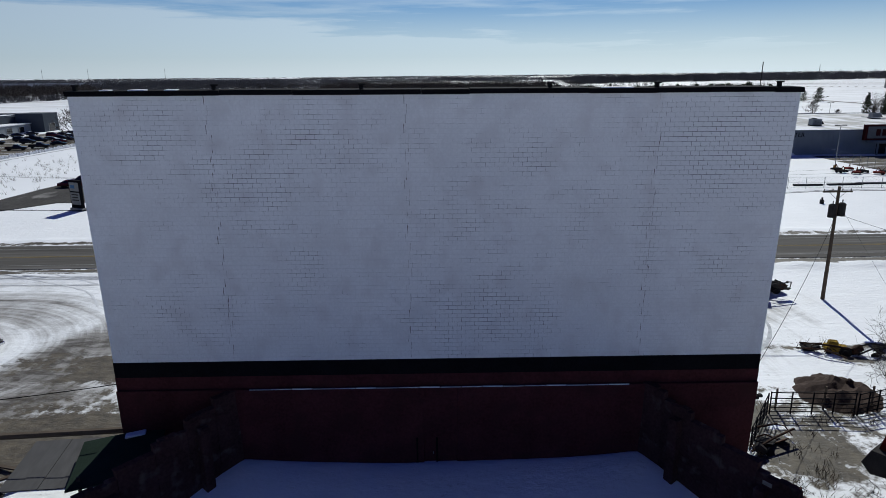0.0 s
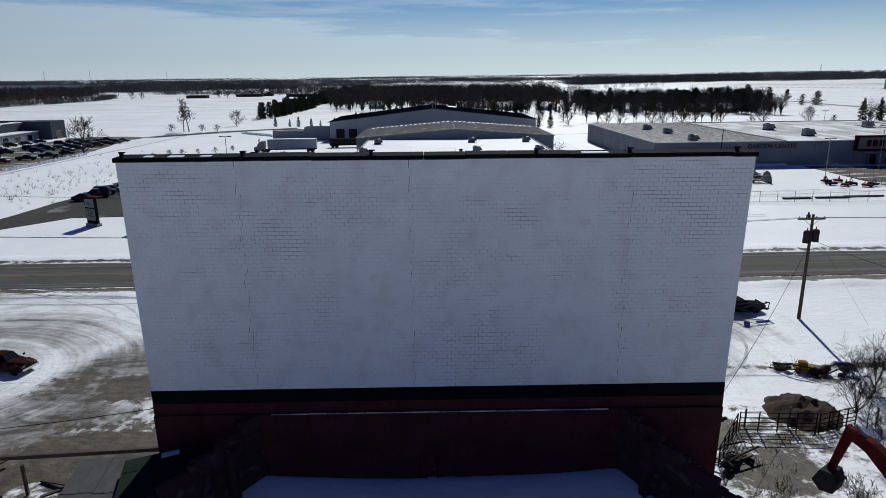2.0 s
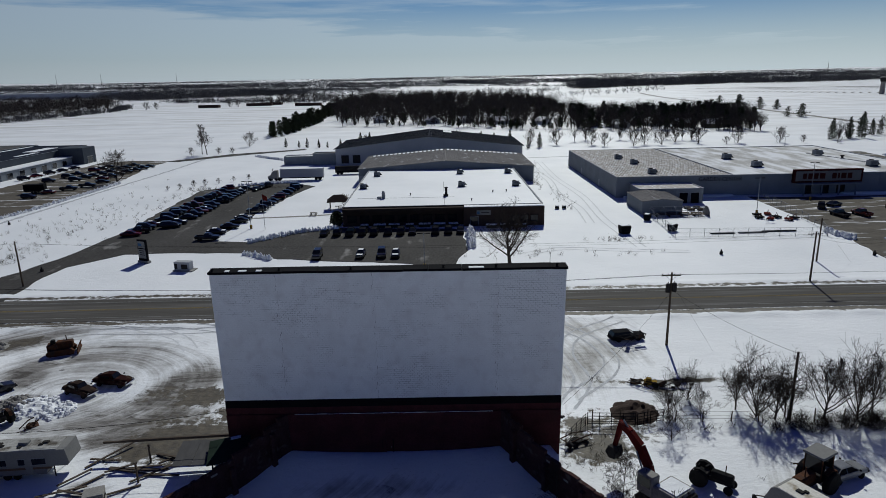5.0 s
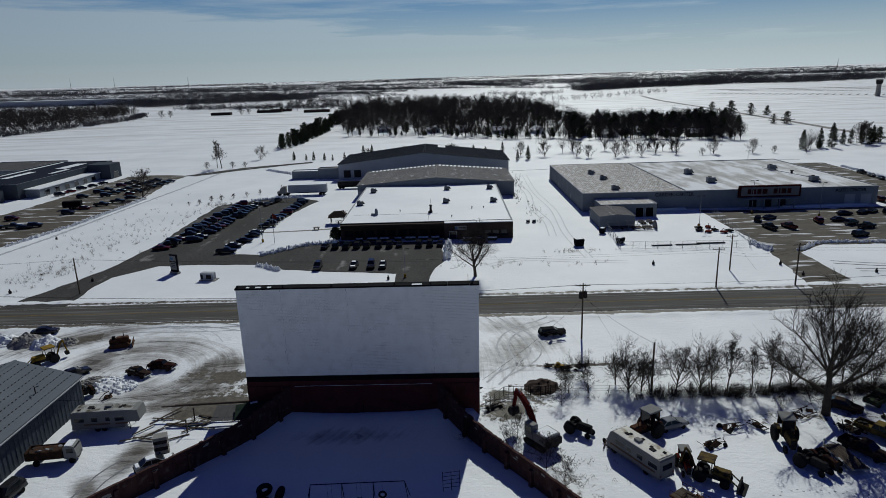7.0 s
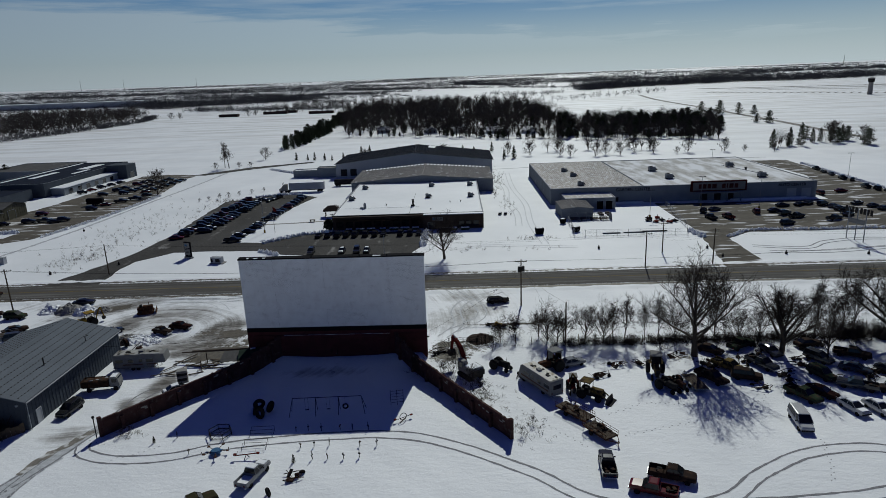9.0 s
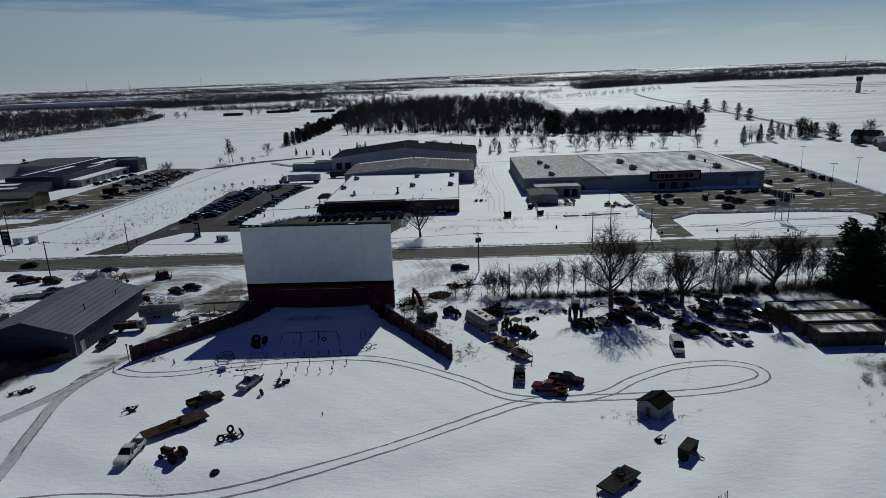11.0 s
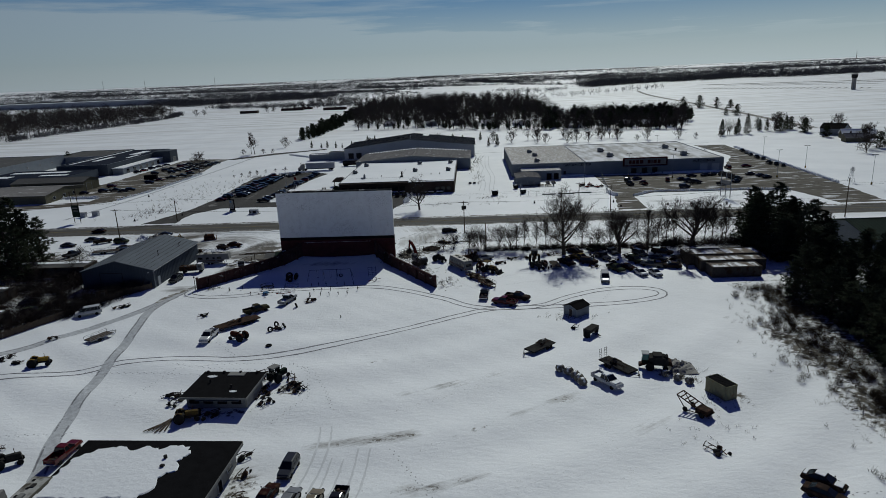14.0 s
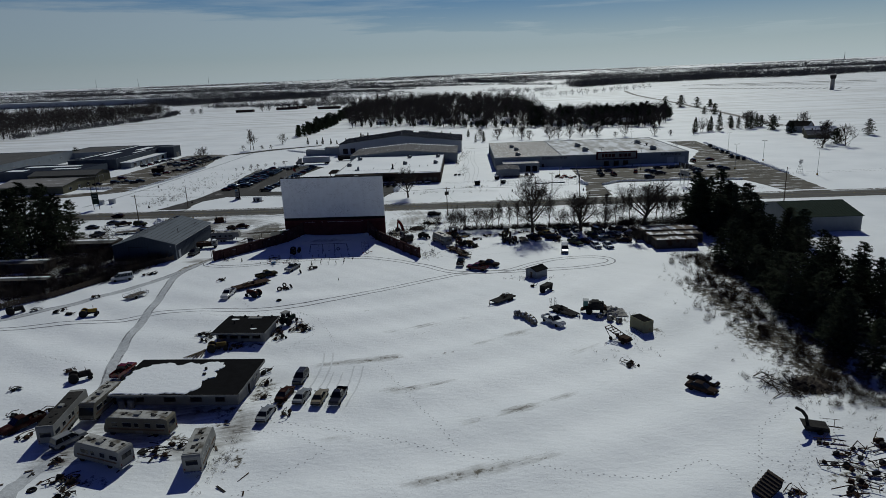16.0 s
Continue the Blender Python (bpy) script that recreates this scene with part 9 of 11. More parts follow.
sh.matrix_world = pose(54.4, -43.2, gz(54.4, -43.2), 0, 0, -48)
sh.scale = (0.8, 0.8, 0.85)
opening(sh, "shed_door", 0.2, -2.32, 0, 0.9, 1.75, M_WOOD)
cr = thing("slatted_crate", "tilted weathered timber crate lying in the snow", "crate", 70.8, -121.0, gz(70.8, -121) - 0.2, 40)
cr.matrix_world = pose(70.8, -121.0, gz(70.8, -121) + 0.05, 14, -16, 35)
cr.scale = (0.85, 0.85, 0.85)
for i in range(7):
    part("board", Geo().box(-1.5 + i * 0.5, 0, 1.0 + i * 0.12, 0.42, 2.2, 0.06, 0.01), M_WOOD, cr)
part("crate_body", Geo().loft([[(-1.7, -1.05, 0), (1.7, -1.05, 0), (1.7, 1.05, 0), (-1.7, 1.05, 0)], [(-1.7, -1.05, 0.95), (1.7, -1.05, 1.7), (1.7, 1.05, 1.7), (-1.7, 1.05, 0.95)]]), M_DARK_STEEL, cr)
part("drawbar", Geo().tube((-1.7, 0, 0.4), (-3.4, 0, 0.3), 0.06), M_RUST, cr)
sd = thing("seed_drill", "dark rusted seed drill box with end plates, sunk in the snow", "seed drill", 55.3, -53.4, gz(55.3, -53.4), -40)
part("seed_box", Geo().prism([(-0.5, 0.75), (0.5, 0.75), (0.7, 1.45), (-0.65, 1.45)], -1.35, 1.35), M_DARK_STEEL, sd)
part("box_lid", Geo().box(0, 0, 1.45, 1.4, 2.75, 0.05, 0.01), M_DARK_STEEL, sd)
for k in (-1.45, 1.45):
    part("end_plate", Geo().prism([(-0.6, 0.1), (0.6, 0.1), (0.75, 1.55), (-0.7, 1.55)], k - 0.04, k + 0.04), M_DARK_STEEL, sd)
    part("wheel", Geo().wheel(0, k * 1.12, 0.5, 0.55, 0.16), M_BLACK, sd)
for k in range(8):
    part("coulter", Geo().tube((0.1, -1.1 + k * 0.31, 0.8), (-0.35, -1.1 + k * 0.31, 0.05), 0.035, n=5), M_DARK_STEEL, sd)
part("drawbar", Geo().tube((0.5, 0.4, 0.6), (2.0, 0, 0.35), 0.05).tube((0.5, -0.4, 0.6), (2.0, 0, 0.35), 0.05), M_DARK_RUST, sd)
dm = scrap("dark engine block on skids beside the shed", 53.0, -50.2, 20, 99, 1.0, 0.8, 0.9, M_DARK_STEEL, "engine", 0, "engine_block_wreck")

# snow-covered rolls and brush
def round_bale(x, y, rz, r=0.62, n=1.1):
    """A round bale on its side, sagging, with a crust of old snow."""
    rr = random.Random(int(x * 10))
    ob = thing("round_bale", "grey weathered round bale crusted with old snow", "bale", x, y, gz(x, y), rz, "row of old bales")
    k, rings = 16, []
    for u, f in ((-0.5, 0.55), (-0.47, 0.9), (-0.3, 1.0), (0.0, 1.03), (0.3, 1.0), (0.47, 0.9), (0.5, 0.55)):
        rings.append([(u * n, r * f * math.cos(6.2832 * i / k) * 1.06 * rr.uniform(0.95, 1.05), r * 0.82 + r * f * max(-0.82, math.sin(6.2832 * i / k) * 0.94) * rr.uniform(0.95, 1.05)) for i in range(k)])
    part("bale_body", Geo().loft(rings), M_BALE, ob, smooth=True)
    for i in range(5):
        u = (-0.36 + 0.18 * i) * n
        part("net_band", Geo().loft([[(u + e, r * 1.04 * math.cos(a) * 1.06, r * 0.82 + r * 1.03 * max(-0.8, math.sin(a) * 0.94)) for e in (-0.02, 0.02)] for a in (6.2832 * q / 16 for q in range(17))], caps=False), M_DARK_STEEL, ob)
    part("snow_cover", Geo().loft([[(v * n * 0.42, r * w, r * 1.66 - 0.22 * abs(w)) for v, w in ((-1, -0.5), (0, -0.62), (1, -0.5), (1, 0.5), (0, 0.62), (-1, 0.5))], [(v * n * 0.3, r * w, r * 1.78) for v, w in ((-1, -0.3), (0, -0.36), (1, -0.3), (1, 0.3), (0, 0.36), (-1, 0.3))]]), M_SNOW, ob, smooth=True)
    return ob


for x, y, a in ((48.0, -67.3, 20), (49.2, -68.1, 50), (50.0, -69.2, 70), (50.4, -70.3, 60), (50.7, -71.7, 95)):
    round_bale(x, y, a)
for x, y, a in ((63.4, -69.6, 10), (65.0, -70.6, 50), (66.4, -71.6, 20)):
    round_bale(x, y, a, 0.55, 0.9)
heap("snow-dusted brush pile of dark branches", 87.8, -97.2, 2.6, 1.1, M_BARK, 3, "brush_pile", "brush pile", 40)
for i in range(70):
    r = random.Random(300 + i)
    x, y, a, n = 86.6 + r.uniform(-5.5, 4.5), -97.4 + r.uniform(-3, 3), r.uniform(0, 180), r.uniform(0.8, 2.4)
    single("cut_log", Geo().tube((-n / 2, 0, 0.12), (n / 2, 0, r.uniform(0.12, 0.8)), r.uniform(0.03, 0.08), n=5), M_BARK, "cut branch lying on the brush pile", "branch", pose(x, y, gz(x, y), 0, 0, a), group="branches on the brush pile")
for i in range(24):
    r = random.Random(400 + i)
    x, y = 88.5 + r.gauss(0, 3), -68 + r.gauss(0, 11)
    n = r.uniform(0.8, 2.6)
    single("cut_log", Geo().tube((-n / 2, 0, 0.1), (n / 2, 0, r.uniform(0.1, 0.4)), r.uniform(0.03, 0.07), n=5), M_BARK, "fallen branch in the snowy scrub", "branch", pose(x, y, gz(x, y), 0, 0, r.uniform(0, 180)), group="fallen branches in the scrub")
heap("dark soil heap beside the pipe gates", 23.6, 6.8, 2.2, 0.9, M_BRICK_DARK, 5, "soil_heap", "soil heap", 5)
heap("snow-covered log heap near the tractor", 66.2, -66.4, 2.2, 0.9, M_CONCRETE, 6, "log_heap", "log heap", 22)
for i, (x, y, r, h) in enumerate(((-62, 27, 2.6, 1.8), (-58, 26.2, 2.2, 1.6), (-66, 27.5, 2.4, 1.4), (-54.5, 26.5, 1.6, 1.2), (-39.5, 10.5, 2.4, 0.45), (-36.5, 9.5, 2.0, 0.4), (-42.0, 11.2, 1.8, 0.45))):
    heap("ploughed heap of dirty snow lumps", x, y, r, h, M_SNOW if i % 3 else M_CONCRETE, 10 + i, "snow_heap", "snow heap", 60)

# cars on the parking areas
lot = [car("sedan", "parked_car", "parked saloon on the asphalt lot", M_CAR_MIX, -65, 88, 8, 0, False, group="parked cars", z=0.07),
       car("suv", "parked_car", "parked off-roader on the asphalt lot", M_CAR_MIX, -59.5, 96, 8, 0, False, group="parked cars", z=0.07),
       car("pickup", "parked_car", "parked pickup on the asphalt lot", M_CAR_MIX, -46, 83, 5, 0, False, group="parked cars", z=0.07),
       car("sedan", "parked_car", "parked saloon with snow on its roof", M_CAR_MIX, -46, 88.6, 5, 3, False, group="parked cars", z=0.07)]
rr = random.Random(9)
def park(x, y, a, kinds=(0, 0, 1, 1, 2, 3)):
    c = copy_thing(lot[rr.choice(kinds)], pose(x + rr.uniform(-0.2, 0.2), y + rr.uniform(-0.2, 0.2), 0.07, 0, 0, a + rr.uniform(-3, 3)))
    return c
for i in range(20):
    y = 90.5 + i * 3.0
    if i not in (3, 11):
        park(-64.6 + i * 0.12, y + 1, 10 + 180 * rr.randrange(2))
    if i % 7 != 4 and i > 1:
        park(-59.4 + i * 0.16, y, 10 + 180 * rr.randrange(2))
for i, y in enumerate((94, 100, 103, 112, 115.5, 118.6, 122, 125, 131, 135, 138.5, 142, 146, 150)):
    park(-45.2 + (y - 84) * 0.062, y, 5 + 180 * rr.randrange(2))
for i in range(8):
    park(-52.5 + i * 0.3, 146 + i * 1.0, 80) if i % 3 == 0 else None
for i in range(11):
    park(-21.0 + (i if i < 8 else i + 1) * 2.75 - (0.4 if i > 7 else 0), 85.4, 90)
for x in (-19.4, -11.2, -7.2, -4.4):
    park(x, 67.0, -90)
for x, y, a in ((99, 103, 60), (103, 105, 20), (97.5, 93.6, 100), (103, 94, 95), (114, 99.4, 80), (120, 100.2, 10), (121, 96, 20), (122.4, 92, 15), (115.4, 83.4, 10), (132, 109, 30), (135.6, 110, 30)):
    park(x, y, a)
for x, y, a in ((139, 108, 30), (140.4, 104.4, 30), (140.4, 100.8, 30), (140.4, 97, 30), (131.4, 87.4, 20), (138, 92, 30), (157, 129, 0), (150, 108, 20), (152, 103, 20), (153, 99, 20), (148, 126, 90), (126, 108, 0)):
    park(x, y, a)
for x, y, a in ((174, 165, 80), (173, 155, 80), (174, 151, 60), (170, 136, 80), (171, 131, 75), (172.4, 127, 70), (175, 172, 80), (176, 180, 80)):
    park(x, y, a)
for i in range(8):
    for k in range(3):
        if rr.random() > 0.15:
            park(-133 + k * 8.5 + i * 0.5, 172 + i * 5.2 + k * 2, 20)
for x, y, a in ((-146, 179, 60), (-145.5, 186, 60), (-145, 193, 60), (-144, 200, 60), (-143, 207, 60), (-120, 140, 0), (-119, 148, 0), (-134, 132, 10), (-121, 118, 20), (-119, 120.5, 20), (-126, 120, 20), (-131, 119, 20), (-138, 116, 10), (-113, 160, 20), (-112, 168, 20), (-116, 154, 20)):
    park(x, y, a)
dum = thing("covered_trailer", "dark enclosed trailer in the workshop yard", "trailer", -124, 150, 0.07, 10)
part("box", Geo().box(0, 0, 0.6, 6, 2.4, 2.2, 0.05), M_BLACK_PAINT, dum)
add_wheels(dum, (-0.6, 0.4), 1.1, 0.4, 0.25)

# articulated lorry beside the hall
lo = thing("articulated_lorry", "pale semi-trailer with a white tractor unit", "lorry", -44.5, 166, 0.05, 182)
part("box_trailer", Geo().box(-2.0, 0, 1.1, 14.6, 2.5, 2.8, 0.04), M_SIDING_WHITE, lo)
part("chassis", Geo().box(0, 0, 0.7, 18.5, 1.0, 0.3), M_DARK_STEEL, lo)
part("cab", Geo().prism([(6.2, 0.6), (9.4, 0.6), (9.5, 1.6), (8.6, 1.75), (8.2, 2.7), (7.6, 3.3), (6.2, 3.4)], -1.15, 1.15), M_OFFWHITE, lo)
part("windshield", Geo().box(8.42, 0, 1.9, 0.05, 2.0, 0.8, m=pose(0, 0, 0, 0, -10, 0)), M_GLASS, lo)
part("snow_cover", Geo().box(-2, 0, 3.9, 14, 2.2, 0.08, 0.03), M_SNOW, lo)
add_wheels(lo, (-8.0, -6.8, 5.6, 6.8, 8.7), 1.1, 0.5, 0.3)
lo2 = thing("tank_trailer", "dark tank trailer beside the grey hall", "trailer", -27, 178, 0.0, 2)
part("tank", Geo().tube((-6, 0, 1.9), (6, 0, 1.9), 1.1, n=14), M_DARK_STEEL, lo2)
part("chassis", Geo().box(0, 0, 0.6, 12, 1.0, 0.3), M_DARK_STEEL, lo2)
add_wheels(lo2, (-5, -3.8, 4.8), 1.0, 0.5, 0.3)
# ---- poles, signs and street furniture ----
def utility_pole(label, x, y, h, transformer=False, arm=True, rz=0, lamp=False):
    ob = thing("utility_pole", label, "utility pole", x, y, gz(x, y), rz)
    part("pole", Geo().tube((0, 0, -0.4), (0, 0, h), 0.16, 0.11, 10), M_POLE, ob)
    if arm:
        a = part("crossarm", Geo().box(0, 0.14, h - 0.5, 2.4, 0.10, 0.12), M_POLE, ob)
        for k in (-1.1, -0.4, 0.4, 1.1):
            part("insulator", Geo().tube((k, 0.14, h - 0.38), (k, 0.14, h - 0.2), 0.05), M_CONCRETE, a)
        part("brace", Geo().tube((-0.7, 0.12, h - 0.45), (0, 0.05, h - 1.1), 0.02).tube((0.7, 0.12, h - 0.45), (0, 0.05, h - 1.1), 0.02), M_STEEL, ob)
    if transformer:
        for k, s in ((-0.38, 0.0), (0.38, 0.1)):
            t = part("transformer", Geo().tube((k, -0.1, h - 2.5 + s), (k, -0.1, h - 1.5 + s), 0.3, n=12).tube((k, -0.1, h - 1.5 + s), (k, -0.1, h - 1.4 + s), 0.3, 0.15, n=12), M_DARK_STEEL, ob)
            part("bushing", Geo().tube((k, -0.1, h - 1.4 + s), (k, -0.1, h - 1.15 + s), 0.05), M_CONCRETE, t)
    if lamp:
        part("lamp_arm", Geo().line([(0, 0, h - 0.4), (0.8, 0, h + 0.1), (1.9, 0, h + 0.2)], 0.04), M_STEEL, ob)
        part("lamp_head", Geo().box(2.1, 0, h + 0.12, 0.6, 0.25, 0.15, 0.04), M_STEEL, ob)
    return ob


utility_pole("tall timber utility pole with twin transformers and crossarm", 32.6, 23.0, 9.6, True)
utility_pole("timber utility pole with a crossarm by the store drive", 71.6, 57.8, 8.0)
utility_pole("timber pole at the car park entrance", -67.0, 52.7, 8.0, False, False)
utility_pole("leaning timber utility pole west of the workshop", -71.6, 24.0, 10.4, False, True, 20)
utility_pole("timber utility pole by the green-roofed barn", 144.4, 29.0, 11.5, False, False)
utility_pole("timber utility pole beside the road", 64.2, 46.8, 8.2)
utility_pole("timber utility pole beside the road", 80.0, 47.0, 8.6)
utility_pole("short dark post among the fence row trees", 38.4, 4.8, 7.2, False, False)
def cable(label, pts, r=0.015, sag=0.6):
    g = Geo()
    for a, b in zip(pts, pts[1:]):
        a, b = Vector(a), Vector(b)
        side = Vector((a.y - b.y, b.x - a.x, 0)).normalized()
        rings = []
        for i in range(13):
            f = i / 12
            p = a.lerp(b, f) - Vector((0, 0, sag * 4 * f * (1 - f)))
            rings.append([p + side * r, p - side * r, p + Vector((0, 0, 1.6 * r))])
        g.loft(rings)
    single("overhead_cable", g, M_BLACK, label, "cable", group="overhead cables")
W = "thin black overhead power cable"
for k in (-1.1, 0.4, 1.1):
    cable(W, [(-71.6 + k, 24.1, 10.0), (32.6 + k, 23.1, 9.3), (144.4 + k, 29, 11.0)], 0.012, 1.4)
cable(W, [(32.6, 23, 7.4), (38.4, 4.8, 7.0)], 0.015, 0.5)
cable(W, [(32.6, 23, 7.0), (15.2, 1.0, 4.2)], 0.015, 0.6)
cable(W, [(-15.0, 1.0, 4.4), (-39.0, -2.0, 4.2)], 0.02, 0.5)
cable("steel guy wire from the pole to the ground", [(32.6, 23, 8.4), (37.5, 20.8, 0.1)], 0.015, 0.0)
cable("steel guy wire from the pole to the ground", [(71.6, 57.8, 7.0), (77, 56.6, 0.1)], 0.015, 0.0)
for y, z in ((46.6, 7.4), (46.8, 7.9)):
    cable(W, [(-200, y, z), (-67, 52.7, 7.6), (64.2, y, z), (80, y, z), (220, y, z)], 0.012, 1.2)


def lot_lamp(x, y, h, label="slim steel car park lamp with twin heads"):
    ob = thing("car_park_lamp", label, "lamp post", x, y, 0.05, group="car park lamps")
    part("footing", Geo().tube((0, 0, -0.1), (0, 0, 0.8), 0.28, n=10), M_YELLOW, ob)
    part("mast", Geo().tube((0, 0, 0.7), (0, 0, h), 0.08, 0.06), M_STEEL, ob)
    for s in (-1, 1):
        part("lamp_head", Geo().box(s * 0.75, 0, h - 0.1, 0.8, 0.35, 0.16, 0.04).tube((0, 0, h - 0.05), (s * 0.4, 0, h - 0.03), 0.04), M_DARK_STEEL, ob)


for x, y, h in ((101.5, 112.6, 9.9), (117.8, 106, 9.9), (80.4, 98.1, 8.6), (157, 99.4, 11), (179, 121.5, 9.5), (181, 78, 11), (178, 160, 9.5), (-39.6, 93.4, 11), (1.4, 58.5, 6.5), (135, 190, 9)):
    lot_lamp(x, y, h)

# company sign by the car park entrance
ps = thing("pylon_sign", "dark upright company sign with pale panels on the verge", "sign", -52.4, 66.4, 0, -25)
part("cabinet", Geo().box(0, 0, 0.4, 2.2, 0.5, 4.1, 0.05), M_BLACK_PAINT, ps)
part("plinth", Geo().box(0, 0, -0.1, 2.6, 0.9, 0.5, 0.05), M_CONCRETE, ps)
for s in (-1, 1):
    part("panel", Geo().box(0, s * 0.26, 2.9, 1.9, 0.03, 1.3), M_OFFWHITE, ps)
    part("panel", Geo().box(0, s * 0.26, 0.9, 1.9, 0.03, 1.8), M_OFFWHITE, ps)
    part("mark", Geo().box(-0.3, s * 0.28, 3.3, 0.9, 0.02, 0.5), M_BLUE, ps)
    part("text_bar", Geo().box(0, s * 0.28, 2.3, 1.4, 0.02, 0.16).box(0, s * 0.28, 1.9, 1.2, 0.02, 0.16).box(0, s * 0.28, 1.5, 1.4, 0.02, 0.16), M_DARK_STEEL, ps)
# tall store sign at the road
ss = thing("roadside_sign", "red lettered roadside sign on three steel legs", "sign", 123.4, 64.6, 0, -75)
for k in (-2.6, 0, 2.6):
    part("leg", Geo().tube((k, 0, -0.2), (k, 0, 8.6), 0.13), M_STEEL, ss)
for i in range(8):
    part("letter_shape", Geo().box(-3.6 + i * 1.0 + (0.5 if i > 3 else 0), 0, 7.1, 0.75, 0.12, 1.5, 0.03), M_DARK_STEEL, ss)
part("reader_board", Geo().box(0, 0, 4.4, 4.6, 0.25, 1.3, 0.03), M_OFFWHITE, ss)
# green highway sign
hs = thing("highway_sign", "green highway sign on two timber posts", "sign", -103.4, 54.3, 0, -8)
for k in (-1.2, 1.2):
    part("post", Geo().tube((k, 0.1, -0.2), (k, 0.1, 12.2 if k > 0 else 11.2), 0.11), M_POLE, hs)
part("panel", Geo().box(0, 0, 2.2, 3.0, 0.06, 4.2, 0.02), M_GREEN, hs)
part("text_bar", Geo().box(0, -0.05, 5.2, 2.0, 0.02, 0.35).box(0, -0.05, 4.2, 1.6, 0.02, 0.3), M_OFFWHITE, hs)
for x, y in ((-107.4, 64.4), (-103.6, 66.0)):
    cbx = thing("utility_cabinet", "grey utility cabinet behind the highway sign", "cabinet", x, y, 0)
    part("housing", Geo().box(0, 0, 0, 2.2, 1.4, 1.7, 0.05), M_SIDING_WHITE, cbx)
    part("lid", Geo().box(0, 0, 1.7, 2.4, 1.6, 0.12, 0.03), M_STEEL, cbx)
gn = thing("generator_box", "grey metal generator box on the snowy verge", "generator", -42.6, 60.6, 0, -8)
part("housing", Geo().box(0, 0, 0.2, 3.0, 1.4, 1.5, 0.05), M_SIDING_WHITE, gn)
part("grille", Geo().box(-1.1, -0.72, 0.4, 0.5, 0.04, 1.0).box(0.5, -0.72, 0.4, 1.2, 0.04, 0.9), M_DARK_STEEL, gn)
part("base_slab", Geo().box(0.2, 0, -0.05, 3.8, 2.0, 0.25), M_CONCRETE, gn)
wm = thing("garden_windmill", "small lattice windmill beside the road", "windmill", 177.6, 85, 0)
for i, j in ((-1, -1), (1, -1), (1, 1), (-1, 1)):
    part("leg", Geo().tube((i * 0.9, j * 0.9, -0.1), (i * 0.2, j * 0.2, 4.6), 0.05, n=5), M_STEEL, wm)
for k in range(4):
    e = 0.9 - 0.17 * k
    part("ring", Geo().line([(-e, -e, k * 1.1 + 0.3), (e, -e, k * 1.1 + 0.3), (e, e, k * 1.1 + 0.3), (-e, e, k * 1.1 + 0.3), (-e, -e, k * 1.1 + 0.3)], 0.03, 4), M_STEEL, wm)
for k in range(10):
    a = k * 0.628
    part("blade", Geo().box(0.6, 0, -0.1, 0.8, 0.03, 0.2, m=Matrix.Translation((0, -0.3, 4.8)) @ Matrix.Rotation(a, 4, "Y")), M_STEEL, wm)

# gazebo, flagpole, bins and small things round the office
gz_ = thing("picnic_shelter", "dark timber picnic shelter with a hipped roof", "shelter", -22.4, 114.6, 0, 8)
for i, j in ((-2.2, -1.8), (2.2, -1.8), (2.2, 1.8), (-2.2, 1.8)):
    part("post", Geo().box(i, j, -0.1, 0.2, 0.2, 2.4), M_WOOD, gz_)
part("roof", Geo().loft([[(-3.0, -2.5, 2.2), (3.0, -2.5, 2.2), (3.0, 2.5, 2.2), (-3.0, 2.5, 2.2)], [(-1.2, -0.1, 3.8), (1.2, -0.1, 3.8), (1.2, 0.1, 3.8), (-1.2, 0.1, 3.8)]]), M_BRICK_DARK, gz_)
part("table", Geo().box(0, 0, 0.7, 1.8, 0.8, 0.06).box(0, 0, 0, 0.2, 0.6, 0.7), M_WOOD, gz_)
fp = thing("flagpole", "white flagpole with a hanging flag", "flagpole", -36.0, 92, 0)
part("pole", Geo().tube((0, 0, -0.1), (0, 0, 8.5), 0.06, 0.04), M_OFFWHITE, fp)
part("flag", Geo().loft([[(0.05, -0.02, 7.0), (0.05, 0.02, 7.0), (0.05, 0.02, 8.3), (0.05, -0.02, 8.3)], [(0.6, 0.18, 6.7), (0.6, 0.22, 6.7), (0.6, 0.2, 7.9), (0.6, 0.16, 7.9)], [(1.1, 0.0, 6.6), (1.1, 0.04, 6.6), (1.1, 0.04, 7.6), (1.1, 0.0, 7.6)]]), M_RED, fp)
single("picnic_bench", Geo().box(0, 0, 0.7, 1.8, 0.8, 0.08).box(0, 0.7, 0.4, 1.8, 0.3, 0.06).box(0, -0.7, 0.4, 1.8, 0.3, 0.06).box(-0.6, 0, 0, 0.1, 1.5, 0.7).box(0.6, 0, 0, 0.1, 1.5, 0.7), M_CONCRETE, "pale picnic bench on the snowy lawn", "bench", pose(-27.6, 106.8, 0))
tb = thing("round_bush", "dense dark evergreen bush beside the office", "bush", -19.8, 94.8, 0)
g, r_ = Geo(), random.Random(3)
for _ in range(420):
    a, e = r_.uniform(0, 6.28), r_.uniform(-0.2, 1.5)
    c = Vector((math.cos(a) * math.cos(e) * 1.5, math.sin(a) * math.cos(e) * 1.5, 1.1 + math.sin(e) * 2.0))
    g.add([c + Vector([r_.uniform(-0.4, 0.4) for _ in range(3)]) for _ in range(3)], [(0, 1, 2)])
part("foliage", g, M_NEEDLE, tb)
